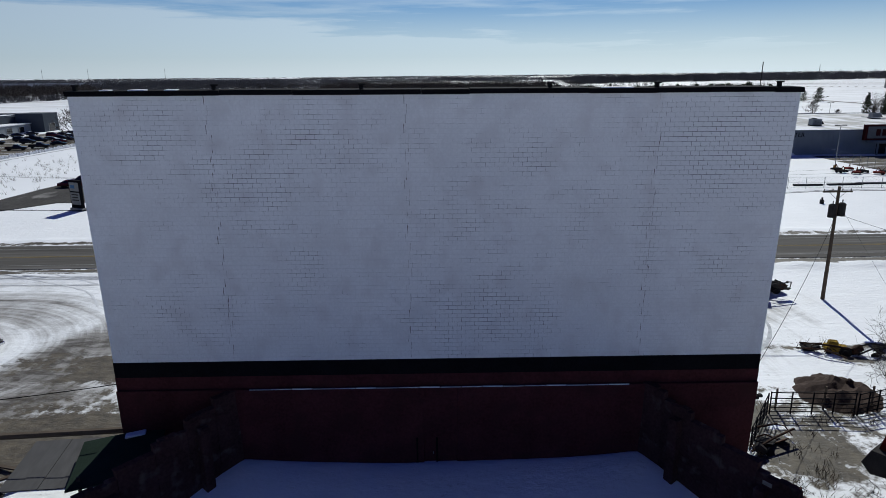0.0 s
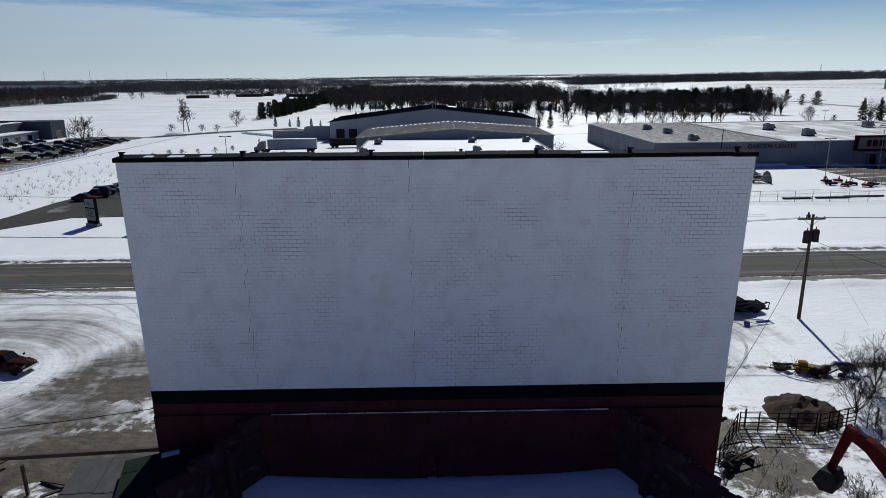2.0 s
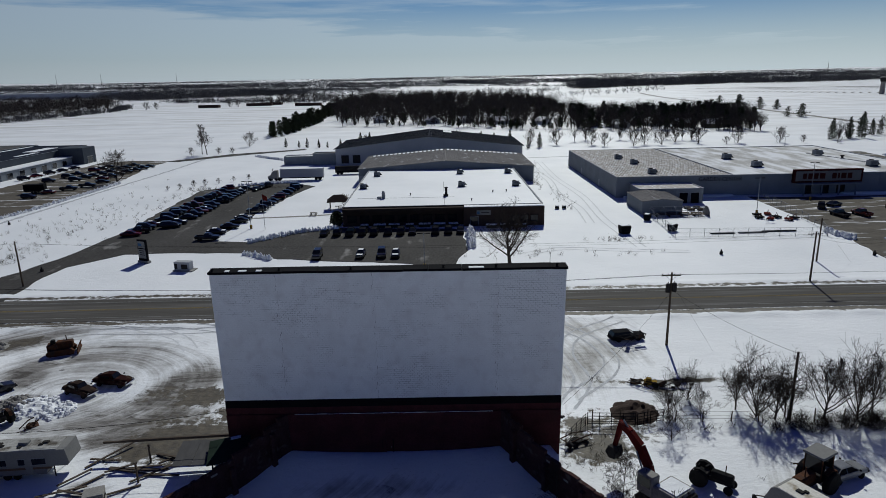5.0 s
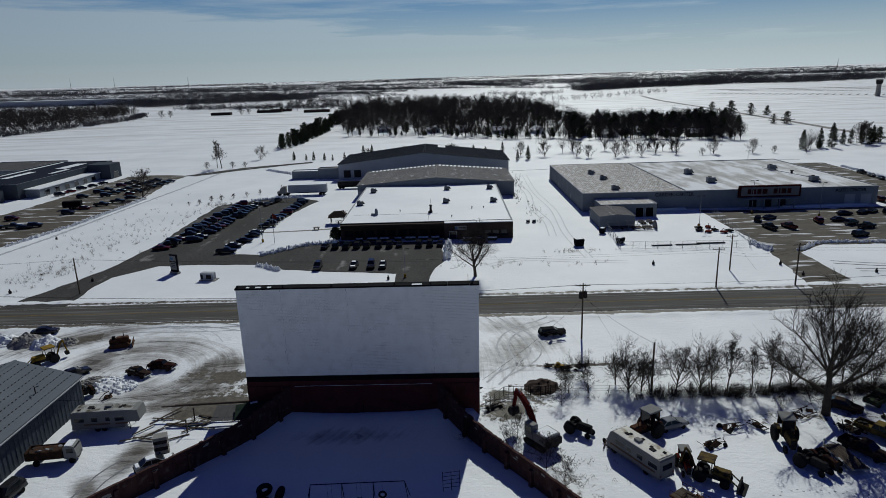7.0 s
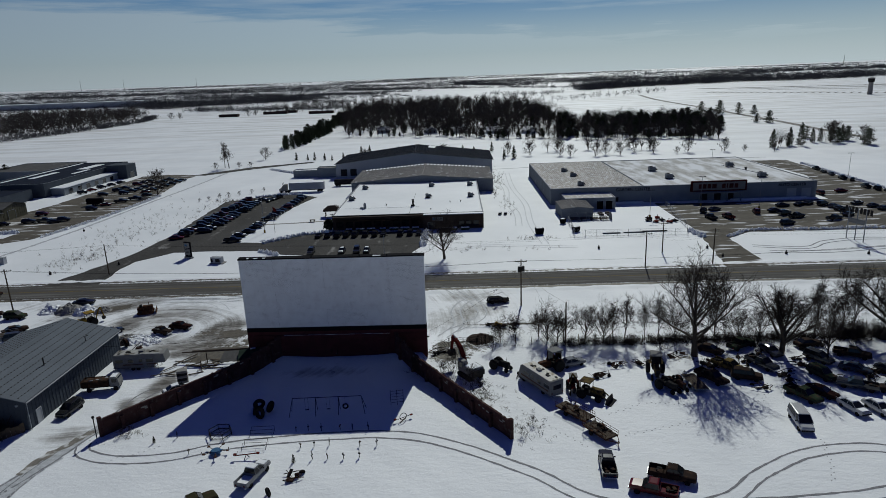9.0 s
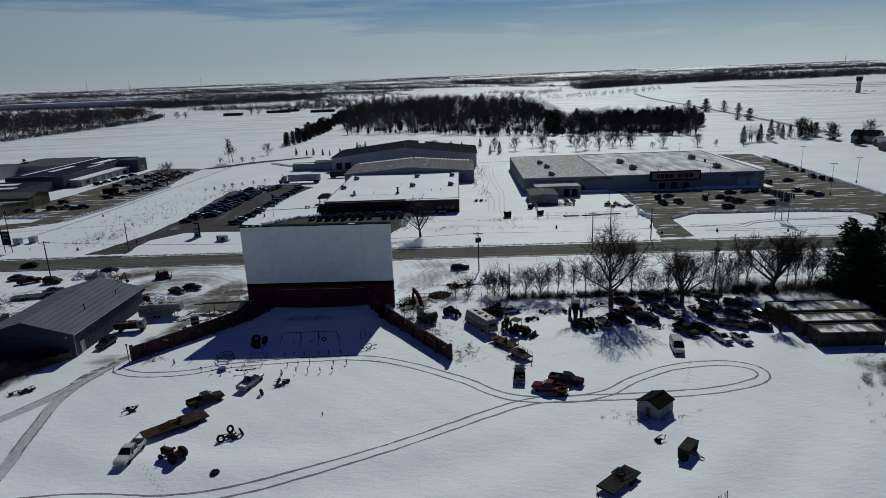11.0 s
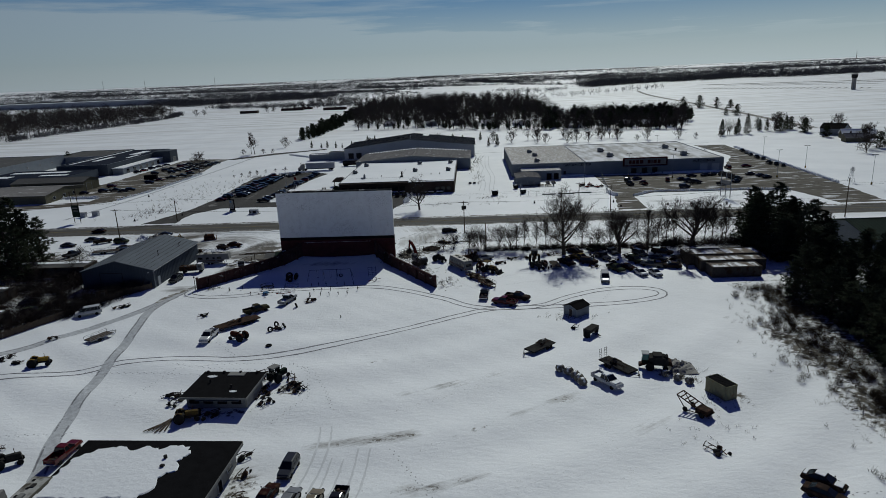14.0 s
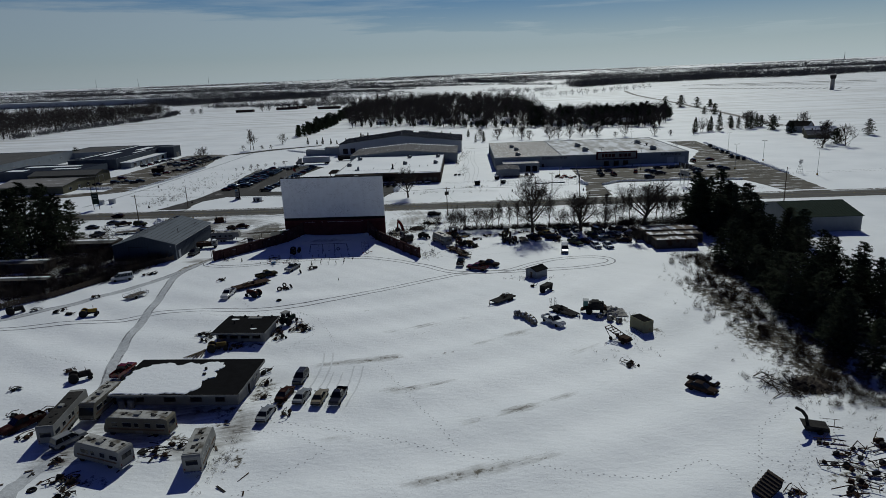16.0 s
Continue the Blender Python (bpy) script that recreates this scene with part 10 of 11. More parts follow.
part("core", Geo().loft([[(math.cos(k) * s, math.sin(k) * s, z) for k in (0, 1.05, 2.1, 3.14, 4.19, 5.24)] for s, z in ((0.9, 0), (1.3, 1.0), (1.0, 2.2), (0.3, 2.9))]), M_NEEDLE, tb)


def bin_box(label, x, y, rz, s=1.0):
    ob = thing("waste_bin", label, "dumpster", x, y, gz(x, y), rz)
    part("tub", Geo().loft([[(-0.8 * s, -0.6 * s, 0.1), (0.8 * s, -0.6 * s, 0.1), (0.8 * s, 0.6 * s, 0.1), (-0.8 * s, 0.6 * s, 0.1)], [(-0.95 * s, -0.75 * s, 1.3 * s), (0.95 * s, -0.75 * s, 1.3 * s), (0.95 * s, 0.75 * s, 1.5 * s), (-0.95 * s, 0.75 * s, 1.5 * s)]]), M_BLACK_PAINT, ob)
    part("lid", Geo().box(0, 0, 1.42 * s, 1.9 * s, 1.5 * s, 0.08, 0.02), M_DARK_STEEL, ob)
    part("snow_cover", Geo().box(0, 0.1, 1.5 * s, 1.5 * s, 1.0 * s, 0.07, 0.03), M_SNOW, ob)


bin_box("black waste skip on the open snow", 43.8, 81.2, 10, 1.2)
bin_box("black waste skip at the store yard corner", 54.6, 82.6, 40)
bin_box("black waste skip beside the potting shed", 52.6, 93.5, 60)
for x in (34.4, 36.2):
    sm = thing("snowmobile", "small pale snow-covered cart on the lawn", "cart", x, 109, 0, 80, "carts on the lawn")
    part("body", Geo().box(0, 0, 0.25, 1.9, 0.9, 0.5, 0.12), M_DARK_STEEL, sm)
    part("snow_cover", Geo().box(0, 0, 0.7, 1.6, 0.8, 0.2, 0.08), M_SNOW, sm)
    add_wheels(sm, (-0.6, 0.6), 0.45, 0.22, 0.15, False)
for x, y in ((-83, 54.4), (-69, 61.4), (-102, 103), (84, 60.8), (84.8, 53), (100.5, 53.8), (119, 51.6), (-2.2, 57.4), (57, 63.6)):
    single("marker_post", Geo().box(0, 0, -0.1, 0.5, 0.4, 0.7, 0.05).tube((0, 0, 0.5), (0, 0, 0.95), 0.12), M_DARK_STEEL, "short dark utility marker in the snow", "marker", pose(x, y, 0), group="utility markers")
for i, (x, y) in enumerate(((78.6, 93), (80.4, 91.4), (82.6, 93), (84, 90.4), (79.4, 96), (82.2, 96.4), (86, 91.6))):
    im = thing("garden_implement", "orange and black tractor implement in the store yard", "implement", x, y, 0, i * 50, "implements in the store yard")
    part("deck", Geo().box(0, 0, 0.25, 1.8, 1.3, 0.3, 0.06), M_RED if i % 2 else M_BLACK_PAINT, im)
    part("mast", Geo().tube((-0.6, 0, 0.4), (0.2, 0, 1.3), 0.06).tube((0.6, 0, 0.4), (0.2, 0, 1.3), 0.06), M_RED, im)
    add_wheels(im, (-0.6,), 0.65, 0.24, 0.15, False)
for x, y, n in ((64, 79, 5), (70.5, 79.2, 6), (76.5, 80, 7)):
    single("stock_pipe", Geo().tube((-n / 2, 0, 0.15), (n / 2, 0, 0.15), 0.14).tube((-n / 2, 0.3, 0.15), (n / 2, 0.3, 0.15), 0.14), M_BLACK, "bundle of black pipes lying in the yard", "pipes", pose(x, y, 0))
for i in range(4):
    single("pallet_stack", Geo().box(0, 0, 0, 1.4, 1.2, 0.5, 0.03).box(0, 0, 0.5, 1.2, 1.0, 0.12, 0.05), M_WOOD, "stacked timber pallets with snow", "pallets", pose(66.5 + (i % 2) * 2.4, 103 + (i // 2) * 2.6, 0), group="pallets in the store yard")

# banks of ploughed snow
BK = "ploughed lumpy bank of snow at the car park edge"
snow_bank(BK, [(-36, 79.5), (-27, 88.5), (-19, 91)], 1.2, 1.2, 1)
snow_bank(BK, [(10.6, 72), (10.8, 80), (11, 88)], 1.6, 1.6, 2)
snow_bank(BK, [(-34.5, 70.8), (-28, 65.8)], 1.2, 1.1, 3)
snow_bank(BK, [(93.6, 71.5), (102, 78), (120, 77), (138, 76.4), (150, 73)], 1.1, 0.9, 4)
snow_bank(BK, [(87.4, 72), (86, 80)], 1.5, 1.2, 5)
snow_bank(BK, [(-61, 155), (-52, 159.5), (-44, 160)], 1.4, 1.0, 6)
snow_bank(BK, [(-112, 96), (-107.5, 120), (-105, 165)], 1.2, 0.9, 7)
snow_bank(BK, [(-150, 106), (-124, 103)], 1.4, 1.2, 8)
snow_bank("ploughed snow bank behind the halls", [(-78, 238), (-62, 222), (-50, 226)], 1.6, 1.0, 9)
snow_bank(BK, [(172.5, 84), (176, 140), (180, 200)], 1.2, 0.9, 10)

# ---- playground in front of the screen ----
sw = thing("swing_set", "grey steel swing frame with hanging tyre seats", "swing", 1.4, -17.6, gz(1.4, -17.6), 2)
part("top_bar", Geo().tube((-4.8, 0, 2.4), (4.8, 0, 2.4), 0.05), M_DARK_STEEL, sw)
for x in (-4.8, -1.6, 1.6, 4.8):
    for s in (-1, 1):
        part("leg", Geo().tube((x, 0, 2.4), (x + (0.5 if x > 0 else -0.5) * (abs(x) > 3), s * 0.9, -0.1), 0.04), M_DARK_STEEL, sw)
for x in (-2.9, 0.1):
    part("seat", Geo().box(x, 0, 0.55, 0.5, 0.2, 0.05, 0.01).tube((x - 0.22, 0, 0.58), (x - 0.22, 0, 2.4), 0.012, n=4).tube((x + 0.22, 0, 0.58), (x + 0.22, 0, 2.4), 0.012, n=4), M_BLACK, sw)
def torus(g, c, R, r, m=None, n=16, k=6):
    rings = [[Vector(c) + Vector(((R + r * math.cos(6.2832 * j / k)) * math.cos(6.2832 * i / n), r * math.sin(6.2832 * j / k), (R + r * math.cos(6.2832 * j / k)) * math.sin(6.2832 * i / n))) for j in range(k)] for i in range(n + 1)]
    return g.loft(rings, m, caps=False)
part("tyre_swing", torus(Geo(), (2.5, 0, 0.9), 0.34, 0.11).tube((2.5, 0, 1.3), (2.5, 0, 2.4), 0.015, n=4), M_BLACK, sw)
for i, (x, y, a, z) in enumerate(((-8.7, -16.2, 25, 0.75), (-6.9, -16.9, 75, 0.75), (-7.9, -18.6, 150, 0.75), (-8.9, -17.4, 100, 0.6))):
    t = single("tractor_tyre", torus(Geo(), (0, 0, 0), 0.6, 0.27, None, 20, 8), M_BLACK, "large black tractor tyre stood up for climbing", "tyre", pose(x, y, gz(x, y) + z, 12, 0, a), group="climbing tyres", smooth=True)
hx = thing("climbing_frame", "low hexagonal steel climbing frame", "climbing frame", -12.0, -22.8, gz(-12, -22.8))
hexa = [(1.5 * math.cos(k * 1.0472), 1.5 * math.sin(k * 1.0472)) for k in range(7)]
for z in (0.15, 0.75):
    part("ring_bar", Geo().line([(a, b, z) for a, b in hexa], 0.06), M_DARK_STEEL, hx)
for a, b in hexa[:6]:
    part("upright", Geo().tube((a, b, -0.1), (a, b, 0.75), 0.05).tube((a, b, 0.15), (0, 0, 0.4), 0.03), M_DARK_STEEL, hx)
mg = thing("merry_go_round", "small blue roundabout with bent steel seats", "roundabout", -11.0, -27.2, gz(-11, -27.2))
part("disc", Geo().tube((0, 0, 0.3), (0, 0, 0.55), 0.75, 0.55, 16).tube((0, 0, -0.1), (0, 0, 0.3), 0.15), M_BLUE, mg)
for k in range(5):
    a = k * 1.2566
    c, s = math.cos(a), math.sin(a)
    part("seat_arm", Geo().line([(c * 0.6, s * 0.6, 0.45), (c * 1.6, s * 1.6, 0.4), (c * 1.7, s * 1.7, 0.9)], 0.04).box(c * 1.5, s * 1.5, 0.42, 0.35, 0.3, 0.06), M_RUST, mg)
se = thing("spring_seesaw", "small red spring seesaw with two seats", "seesaw", -6.7, -28.4, gz(-6.7, -28.4), 5)
part("beam", Geo().tube((-1.5, 0, 0.5), (1.5, 0, 0.65), 0.07), M_RED, se)
part("stand", Geo().tube((-0.3, -0.3, -0.1), (0, 0, 0.58), 0.05).tube((0.3, 0.3, -0.1), (0, 0, 0.58), 0.05), M_DARK_STEEL, se)
for s in (-1, 1):
    part("seat", Geo().box(s * 1.4, 0, 0.62, 0.4, 0.35, 0.12, 0.03).tube((s * 1.1, -0.2, 0.7), (s * 1.1, 0.2, 1.0), 0.03), M_RED, se)
for x, y in ((-6.4, -26.0), (-6.4, -22.9)):
    pb = thing("tumbling_bars", "low bent steel tumbling bars", "bars", x, y, gz(x, y), 3, "tumbling bars")
    for k in range(3):
        part("bar", Geo().line([(-1.5, -0.7 + k * 0.7, -0.1), (-1.5, -0.7 + k * 0.7, 0.6 + 0.1 * k), (1.5, -0.7 + k * 0.7, 0.6 + 0.1 * k), (1.5, -0.7 + k * 0.7, -0.1)], 0.03), M_DARK_STEEL, pb)
cl = thing("ladder_climber", "thin steel ladder climber in the screen's shade", "climber", 11.0, -15.8, gz(11, -15.8), 10)
for x in (-0.9, 0, 0.9):
    part("upright", Geo().tube((x, 0, -0.1), (x, 0.2, 2.2), 0.035), M_DARK_STEEL, cl)
for k in range(5):
    part("rung", Geo().tube((-0.9, 0.04 * k, 0.4 + k * 0.42), (0.9, 0.04 * k, 0.4 + k * 0.42), 0.025), M_DARK_STEEL, cl)
rk = thing("ring_rocker", "red and black ring rocker lying on the snow", "rocker", 12.2, -20.2, gz(12.2, -20.2), 30)
part("ring", torus(Geo(), (0, 0, 0.55), 0.5, 0.05).line([(-1.5, 0, 0.3), (1.5, 0, 0.5)], 0.04).line([(-0.8, -0.6, 0.1), (0.8, 0.6, 0.1)], 0.04), M_DARK_STEEL, rk)
for s in (-1, 1):
    part("seat", Geo().box(s * 1.2, 0, 0.42, 0.35, 0.3, 0.1, 0.02), M_RED, rk)
posts = []
for i, (x, y) in enumerate(((-2.0, -22.4), (-0.4, -22.2), (1.4, -22.3), (3.9, -22.1), (5.6, -22.2), (7.7, -22.3), (-0.5, -26.2), (1.2, -26), (3.1, -25.8), (7.1, -26.2), (9.3, -26.2), (1.6, -28.8), (3.5, -28.8), (5.5, -28.9), (7.4, -28.7), (-14.5, -27.2), (-17.6, -23.4))):
    po = thing("speaker_post", "short weathered speaker post in the snow", "post", x, y, gz(x, y), i * 47, "speaker posts")
    part("pole", Geo().tube((0, 0, -0.2), (0.06, 0, 0.75 + 0.2 * (i % 3)), 0.05, 0.04), M_DARK_STEEL, po)
    part("speaker_box", Geo().box(0.05, 0.1, 0.45, 0.14, 0.1, 0.2, 0.03).box(0.05, -0.11, 0.55, 0.14, 0.1, 0.18, 0.03), M_DARK_STEEL if i % 3 else M_RUST, po)
for x, y, s in ((-0.6, -29.4, 0.18), (-20.2, -24.4, 0.16), (8.6, -42.2, 0.1)):
    again(spruce, x, y, 30, s, "tiny evergreen sapling poking from the snow")
for x, y, z in ((-1.7, -55.4, 0.1), (-1.9, -35.8, 0.4), (-3.6, -48.2, 0.35), (-1.4, -46.6, 0.4), (-3.0, -46.2, 0.5), (-13.4, -119, 0.1), (-60.5, -49.7, 0.1)):
    single("discarded_tyre_ring", torus(Geo(), (0, 0, 0), 0.42, 0.16), M_BLACK, "loose black tyre lying in the snow", "tyre", pose(x, y, gz(x, y) + z, 90 if z < 0.2 else 20, 0, x * 40), group="loose tyres", smooth=True)

# ---- fences, gates and yard clutter ----
bf = thing("board_fence", "dark weathered board fence along the west yard", "fence")
line = [(-66, -59), (-55.4, -48.8), (-50.2, -39.2), (-46.4, -29.4), (-43.4, -24.8), (-39.6, -21.0)]
for (ax, ay), (bx, by) in zip(line, line[1:]):
    n = math.hypot(bx - ax, by - ay)
    k = int(n / 0.5)
    for i in range(k):
        f = (i + 0.5) / k
        x, y = ax + (bx - ax) * f, ay + (by - ay) * f
        part("board", Geo().box(0, 0, -0.2, n / k - 0.02, 0.05, 1.5 + 0.12 * math.sin(i * 2.3), m=pose(x, y, gz(x, y), 0, 0, math.degrees(math.atan2(by - ay, bx - ax)))), M_POLE, bf)
fr = thing("field_fence", "sagging wire fence on dark posts along the tree row", "fence")
for i in range(30):
    x, y = 19 + i * 2.7, 5.0 - i * 0.09
    part("post", Geo().tube((x, y, -0.3), (x + 0.1 * math.sin(i * 3), y, 1.3 + 0.15 * math.sin(i)), 0.06, n=6), M_POLE, fr)
    if i:
        for z in (0.35, 0.7, 1.1):
            part("wire", Geo().tube((x - 2.7, y + 0.09, z), (x, y, z), 0.012, n=3, caps=False), M_DARK_STEEL, fr)
def pipe_gate(x0, y0, x1, y1):
    n = math.hypot(x1 - x0, y1 - y0)
    ob = thing("pipe_gate", "black tubular steel farm gate", "gate", x0, y0, gz(x0, y0), math.degrees(math.atan2(y1 - y0, x1 - x0)), "pipe gates")
    for z in (0.15, 0.4, 0.65, 0.95, 1.3):
        part("rail", Geo().tube((0, 0, z), (n, 0, z), 0.03), M_BLACK_PAINT, ob)
    for k in range(5):
        part("upright", Geo().tube((n * k / 4, 0, 0.0 if k % 4 else -0.3), (n * k / 4, 0, 1.35), 0.04), M_BLACK_PAINT, ob)
pipe_gate(15.6, 1.0, 18.2, 4.4)
pipe_gate(18.4, 4.5, 23.0, 4.2)
pipe_gate(23.2, 4.2, 26.0, 5.0)
# lean-to roofs and timber behind the west wing wall
lt = thing("lean_to_roof", "low corrugated lean-to roof behind the wing wall", "lean-to", -18.6, -1.4, 0, 4)
for i in range(4, 9):
    part("roof_sheet", Geo().box(-3.4 + i * 0.82, 0, 1.7 + 0.02 * (i % 2), 0.8, 3.4, 0.05, m=pose(0, 0, 0, 6, 0, 0)), M_ROOF_DIM, lt)
for x, y in ((-3.6, -1.5), (3.4, -1.5), (-3.6, 1.5), (3.4, 1.5)):
    part("post", Geo().box(x, y, -0.2, 0.14, 0.14, 2.0), M_WOOD, lt)
part("beam", Geo().box(0, 2.0, 1.9, 12, 0.2, 0.2).box(-1, 2.6, 1.5, 14, 0.15, 0.18), M_WOOD, lt)
gr = thing("green_tarp_roof", "dark green tarpaulin roof leaning on the screen's corner", "lean-to", -14.2, -1.6, 0, 12)
part("sheet", Geo().box(0, 0, 2.3, 3.6, 3.2, 0.06, m=pose(0, 0, 0, 8, -6, 0)), M_GREEN, gr)
part("snow_cover", Geo().box(0.5, 1.3, 2.38, 0.9, 0.35, 0.07, 0.03, m=pose(0, 0, 0, 8, -6, 0)), M_SNOW, gr)
for x, y in ((-1.6, -1.4), (1.6, -1.4), (-1.6, 1.4), (1.6, 1.4)):
    part("post", Geo().box(x, y, -0.2, 0.12, 0.12, 2.4), M_WOOD, gr)
bx_ = thing("stacked_pallets", "tall stack of white hive-like boxes behind the wall", "boxes", -23.2, -7.8, 0, 20)
for i in range(6):
    part("crate", Geo().box(0.03 * (i % 2), 0, i * 0.42, 1.5, 1.3, 0.36, 0.03), M_CONCRETE if i % 2 else M_DARK_STEEL, bx_)
for i in range(16):
    r = random.Random(500 + i)
    x, y, n = -24 + r.uniform(-4, 6), -1.5 + r.uniform(-4, 2.6), r.uniform(2, 5)
    single("loose_plank", Geo().box(0, 0, 0.02, n, 0.22, 0.07, 0.01), M_WOOD, "weathered plank lying in the slush", "plank", pose(x, y, gz(x, y) + 0.04 + i * 0.01, 0, r.uniform(-4, 4), r.uniform(-30, 60)), group="loose planks")
for i in range(6):
    single("loose_plank", Geo().box(0, 0, 0.02, 3.4, 0.2, 0.07, 0.01), M_WOOD, "weathered plank lying in the snow", "plank", pose(-9.6 + 0.35 * i, -81.6 + 0.2 * (i % 3), gz(-9, -81) + 0.03 + i * 0.01, 0, 0, 50 + 9 * i), group="loose planks")
yl = thing("mower_wreck", "small yellow mower wreck in the snow", "mower", 27.2, 12.6, gz(27.2, 12.6), -20)
part("deck", Geo().box(0, 0, 0.15, 1.4, 0.9, 0.3, 0.06).box(-0.2, 0, 0.45, 0.6, 0.5, 0.35, 0.06), M_YELLOW, yl)
add_wheels(yl, (-0.5, 0.5), 0.5, 0.2, 0.14, False)
yl2 = scrap("dark tangled scrap beside the yellow mower", 29.4, 12.2, 5, 77, 2.6, 1.0, 0.5, M_DARK_STEEL, "scrap", 1, "machine_parts")

# ---- far buildings and tower ----
def house(x, y, w, d, rz, label="small pale house with a snowy gable roof", wall=None, h=2.7, roof=None):
    ob = gable_shed("house", label, -w / 2, w / 2, -d / 2, d / 2, h, w * 0.3, wall or M_SIDING_TAN, roof or M_SNOW, 0, 0, "house", 0.4)
    ob.matrix_world = pose(x, y, gz(x, y), 0, 0, rz)
    opening(ob, "window", -w * 0.25, -d / 2 - 0.02, 1.0, 1.2, 1.0, M_GLASS)
    opening(ob, "door", w * 0.2, -d / 2 - 0.02, 0.0, 1.0, 2.0, M_DARK_STEEL)
    part("chimney", Geo().box(w * 0.15, d * 0.2, h + 0.4, 0.6, 0.6, w * 0.3 + 0.6), M_BRICK_DARK, ob)
    return ob


for i, (x, y) in enumerate(((104, 372), (130, 372), (142, 364), (157, 352), (77, 398), (50, 408), (187, 356), (24, 424), (0, 430), (172, 344), (118, 354), (-40, 446))):
    house(x, y, 8, 10, 90 if i % 2 else 20, wall=(M_SIDING_TAN, M_SIDING_WHITE, M_SIDING_GREY)[i % 3])
house(256, 242, 9, 13, 40, "grey farmhouse with a dark gable roof among trees", M_SIDING_GREY, 4.2, M_ROOF_TAR)
house(258, 222, 8, 17, 75, "low farm building with a snowy roof", M_SIDING_TAN)
house(248, 206, 7, 12, 80, "low farm shed with a dark roof", M_SIDING_TAN, 2.4, M_ROOF_GREY)
for x, y, n in ((-292, 792, 26), (-236, 826, 34), (-226, 848, 30), (-165, 800, 34)):
    flat_hall("distant_house", "distant dark farm building on the plain", x - n / 2, x + n / 2, y, y + 9, 3.6, M_BRICK_DARK, M_ROOF_DARK, 0, 0.2, "building")
tw = thing("control_tower", "distant grey concrete control tower on the plain", "tower", 573, 783, gz(573, 783))
tw.scale = (0.75, 0.75, 1.2)
part("shaft", Geo().loft([[(s * math.cos(k * 0.785), s * math.sin(k * 0.785), z) for k in range(8)] for s, z in ((4.2, -1), (3.6, 13))]), M_CONCRETE, tw)
part("cab", Geo().loft([[(s * math.cos(k * 0.785), s * math.sin(k * 0.785), z) for k in range(8)] for s, z in ((4.2, 13), (5.4, 14.2), (5.4, 17))]), M_DARK_STEEL, tw)
part("roof", Geo().loft([[(s * math.cos(k * 0.785), s * math.sin(k * 0.785), z) for k in range(8)] for s, z in ((5.9, 17), (5.6, 17.8), (1.0, 18.4))]), M_CONCRETE, tw)
mast = thing("radio_mast", "distant slim lattice mast on the horizon", "mast", 2350, 3900, gz(2350, 3900))
part("shaft", Geo().tube((0, 0, 0), (0, 0, 48), 3.0, 0.6, 5), M_CONCRETE, mast)
for x, y, h in ((-1700, 3300, 60), (-2100, 3600, 60), (-1200, 3000, 55)):
    single("radio_mast", Geo().tube((0, 0, 0), (0, 0, h), 0.9, 0.5, 4), M_DARK_STEEL, "distant slim radio mast on the horizon", "mast", pose(x, y, gz(x, y)))
for k, (a, b, w) in enumerate((((490, 1180), (800, 1050), 16), ((520, 1110), (760, 985), 8), ((560, 1040), (700, 930), 5))):
    ribbon("stubble_band", [a, ((a[0] + b[0]) / 2, (a[1] + b[1]) / 2 + 6), b], w, 0, M_GRAVEL, "ploughed brown band across the distant field", "field", w * 0.2, 0.3)
for k in range(26):
    x, y = 440 + k * 6.5, 1000 - k * 8.0
    ribbon("stubble_strip", [(x, y), (x + 20, y + 26)], 2.6, 0, M_GRAVEL, "short ploughed strip on the distant field", "field", 0.5, 0.3)

# footprints: flat shapes, the shade of the dents is in their colour
def footprints(pts, seed):
    g, r = Geo(), random.Random(seed)
    for (ax, ay), (bx, by) in zip(pts, pts[1:]):
        n = math.hypot(bx - ax, by - ay)
        ux, uy = (bx - ax) / n, (by - ay) / n
        k = int(n / 0.62)
        for i in range(k):
            s = 0.16 if i % 2 else -0.16
            x, y = ax + ux * i * 0.62 - uy * s + r.uniform(-0.06, 0.06), ay + uy * i * 0.62 + ux * s + r.uniform(-0.06, 0.06)
            z = gz(x, y) + 0.012
            g.add([(x + (ux * a - uy * b) * 0.11, y + (uy * a + ux * b) * 0.11, z) for a, b in ((-1, -0.5), (-0.4, -0.7), (0.9, -0.6), (1.1, 0), (0.9, 0.6), (-0.4, 0.7), (-1, 0.5))], [(0, 1, 2, 3, 4, 5, 6)])
    return g


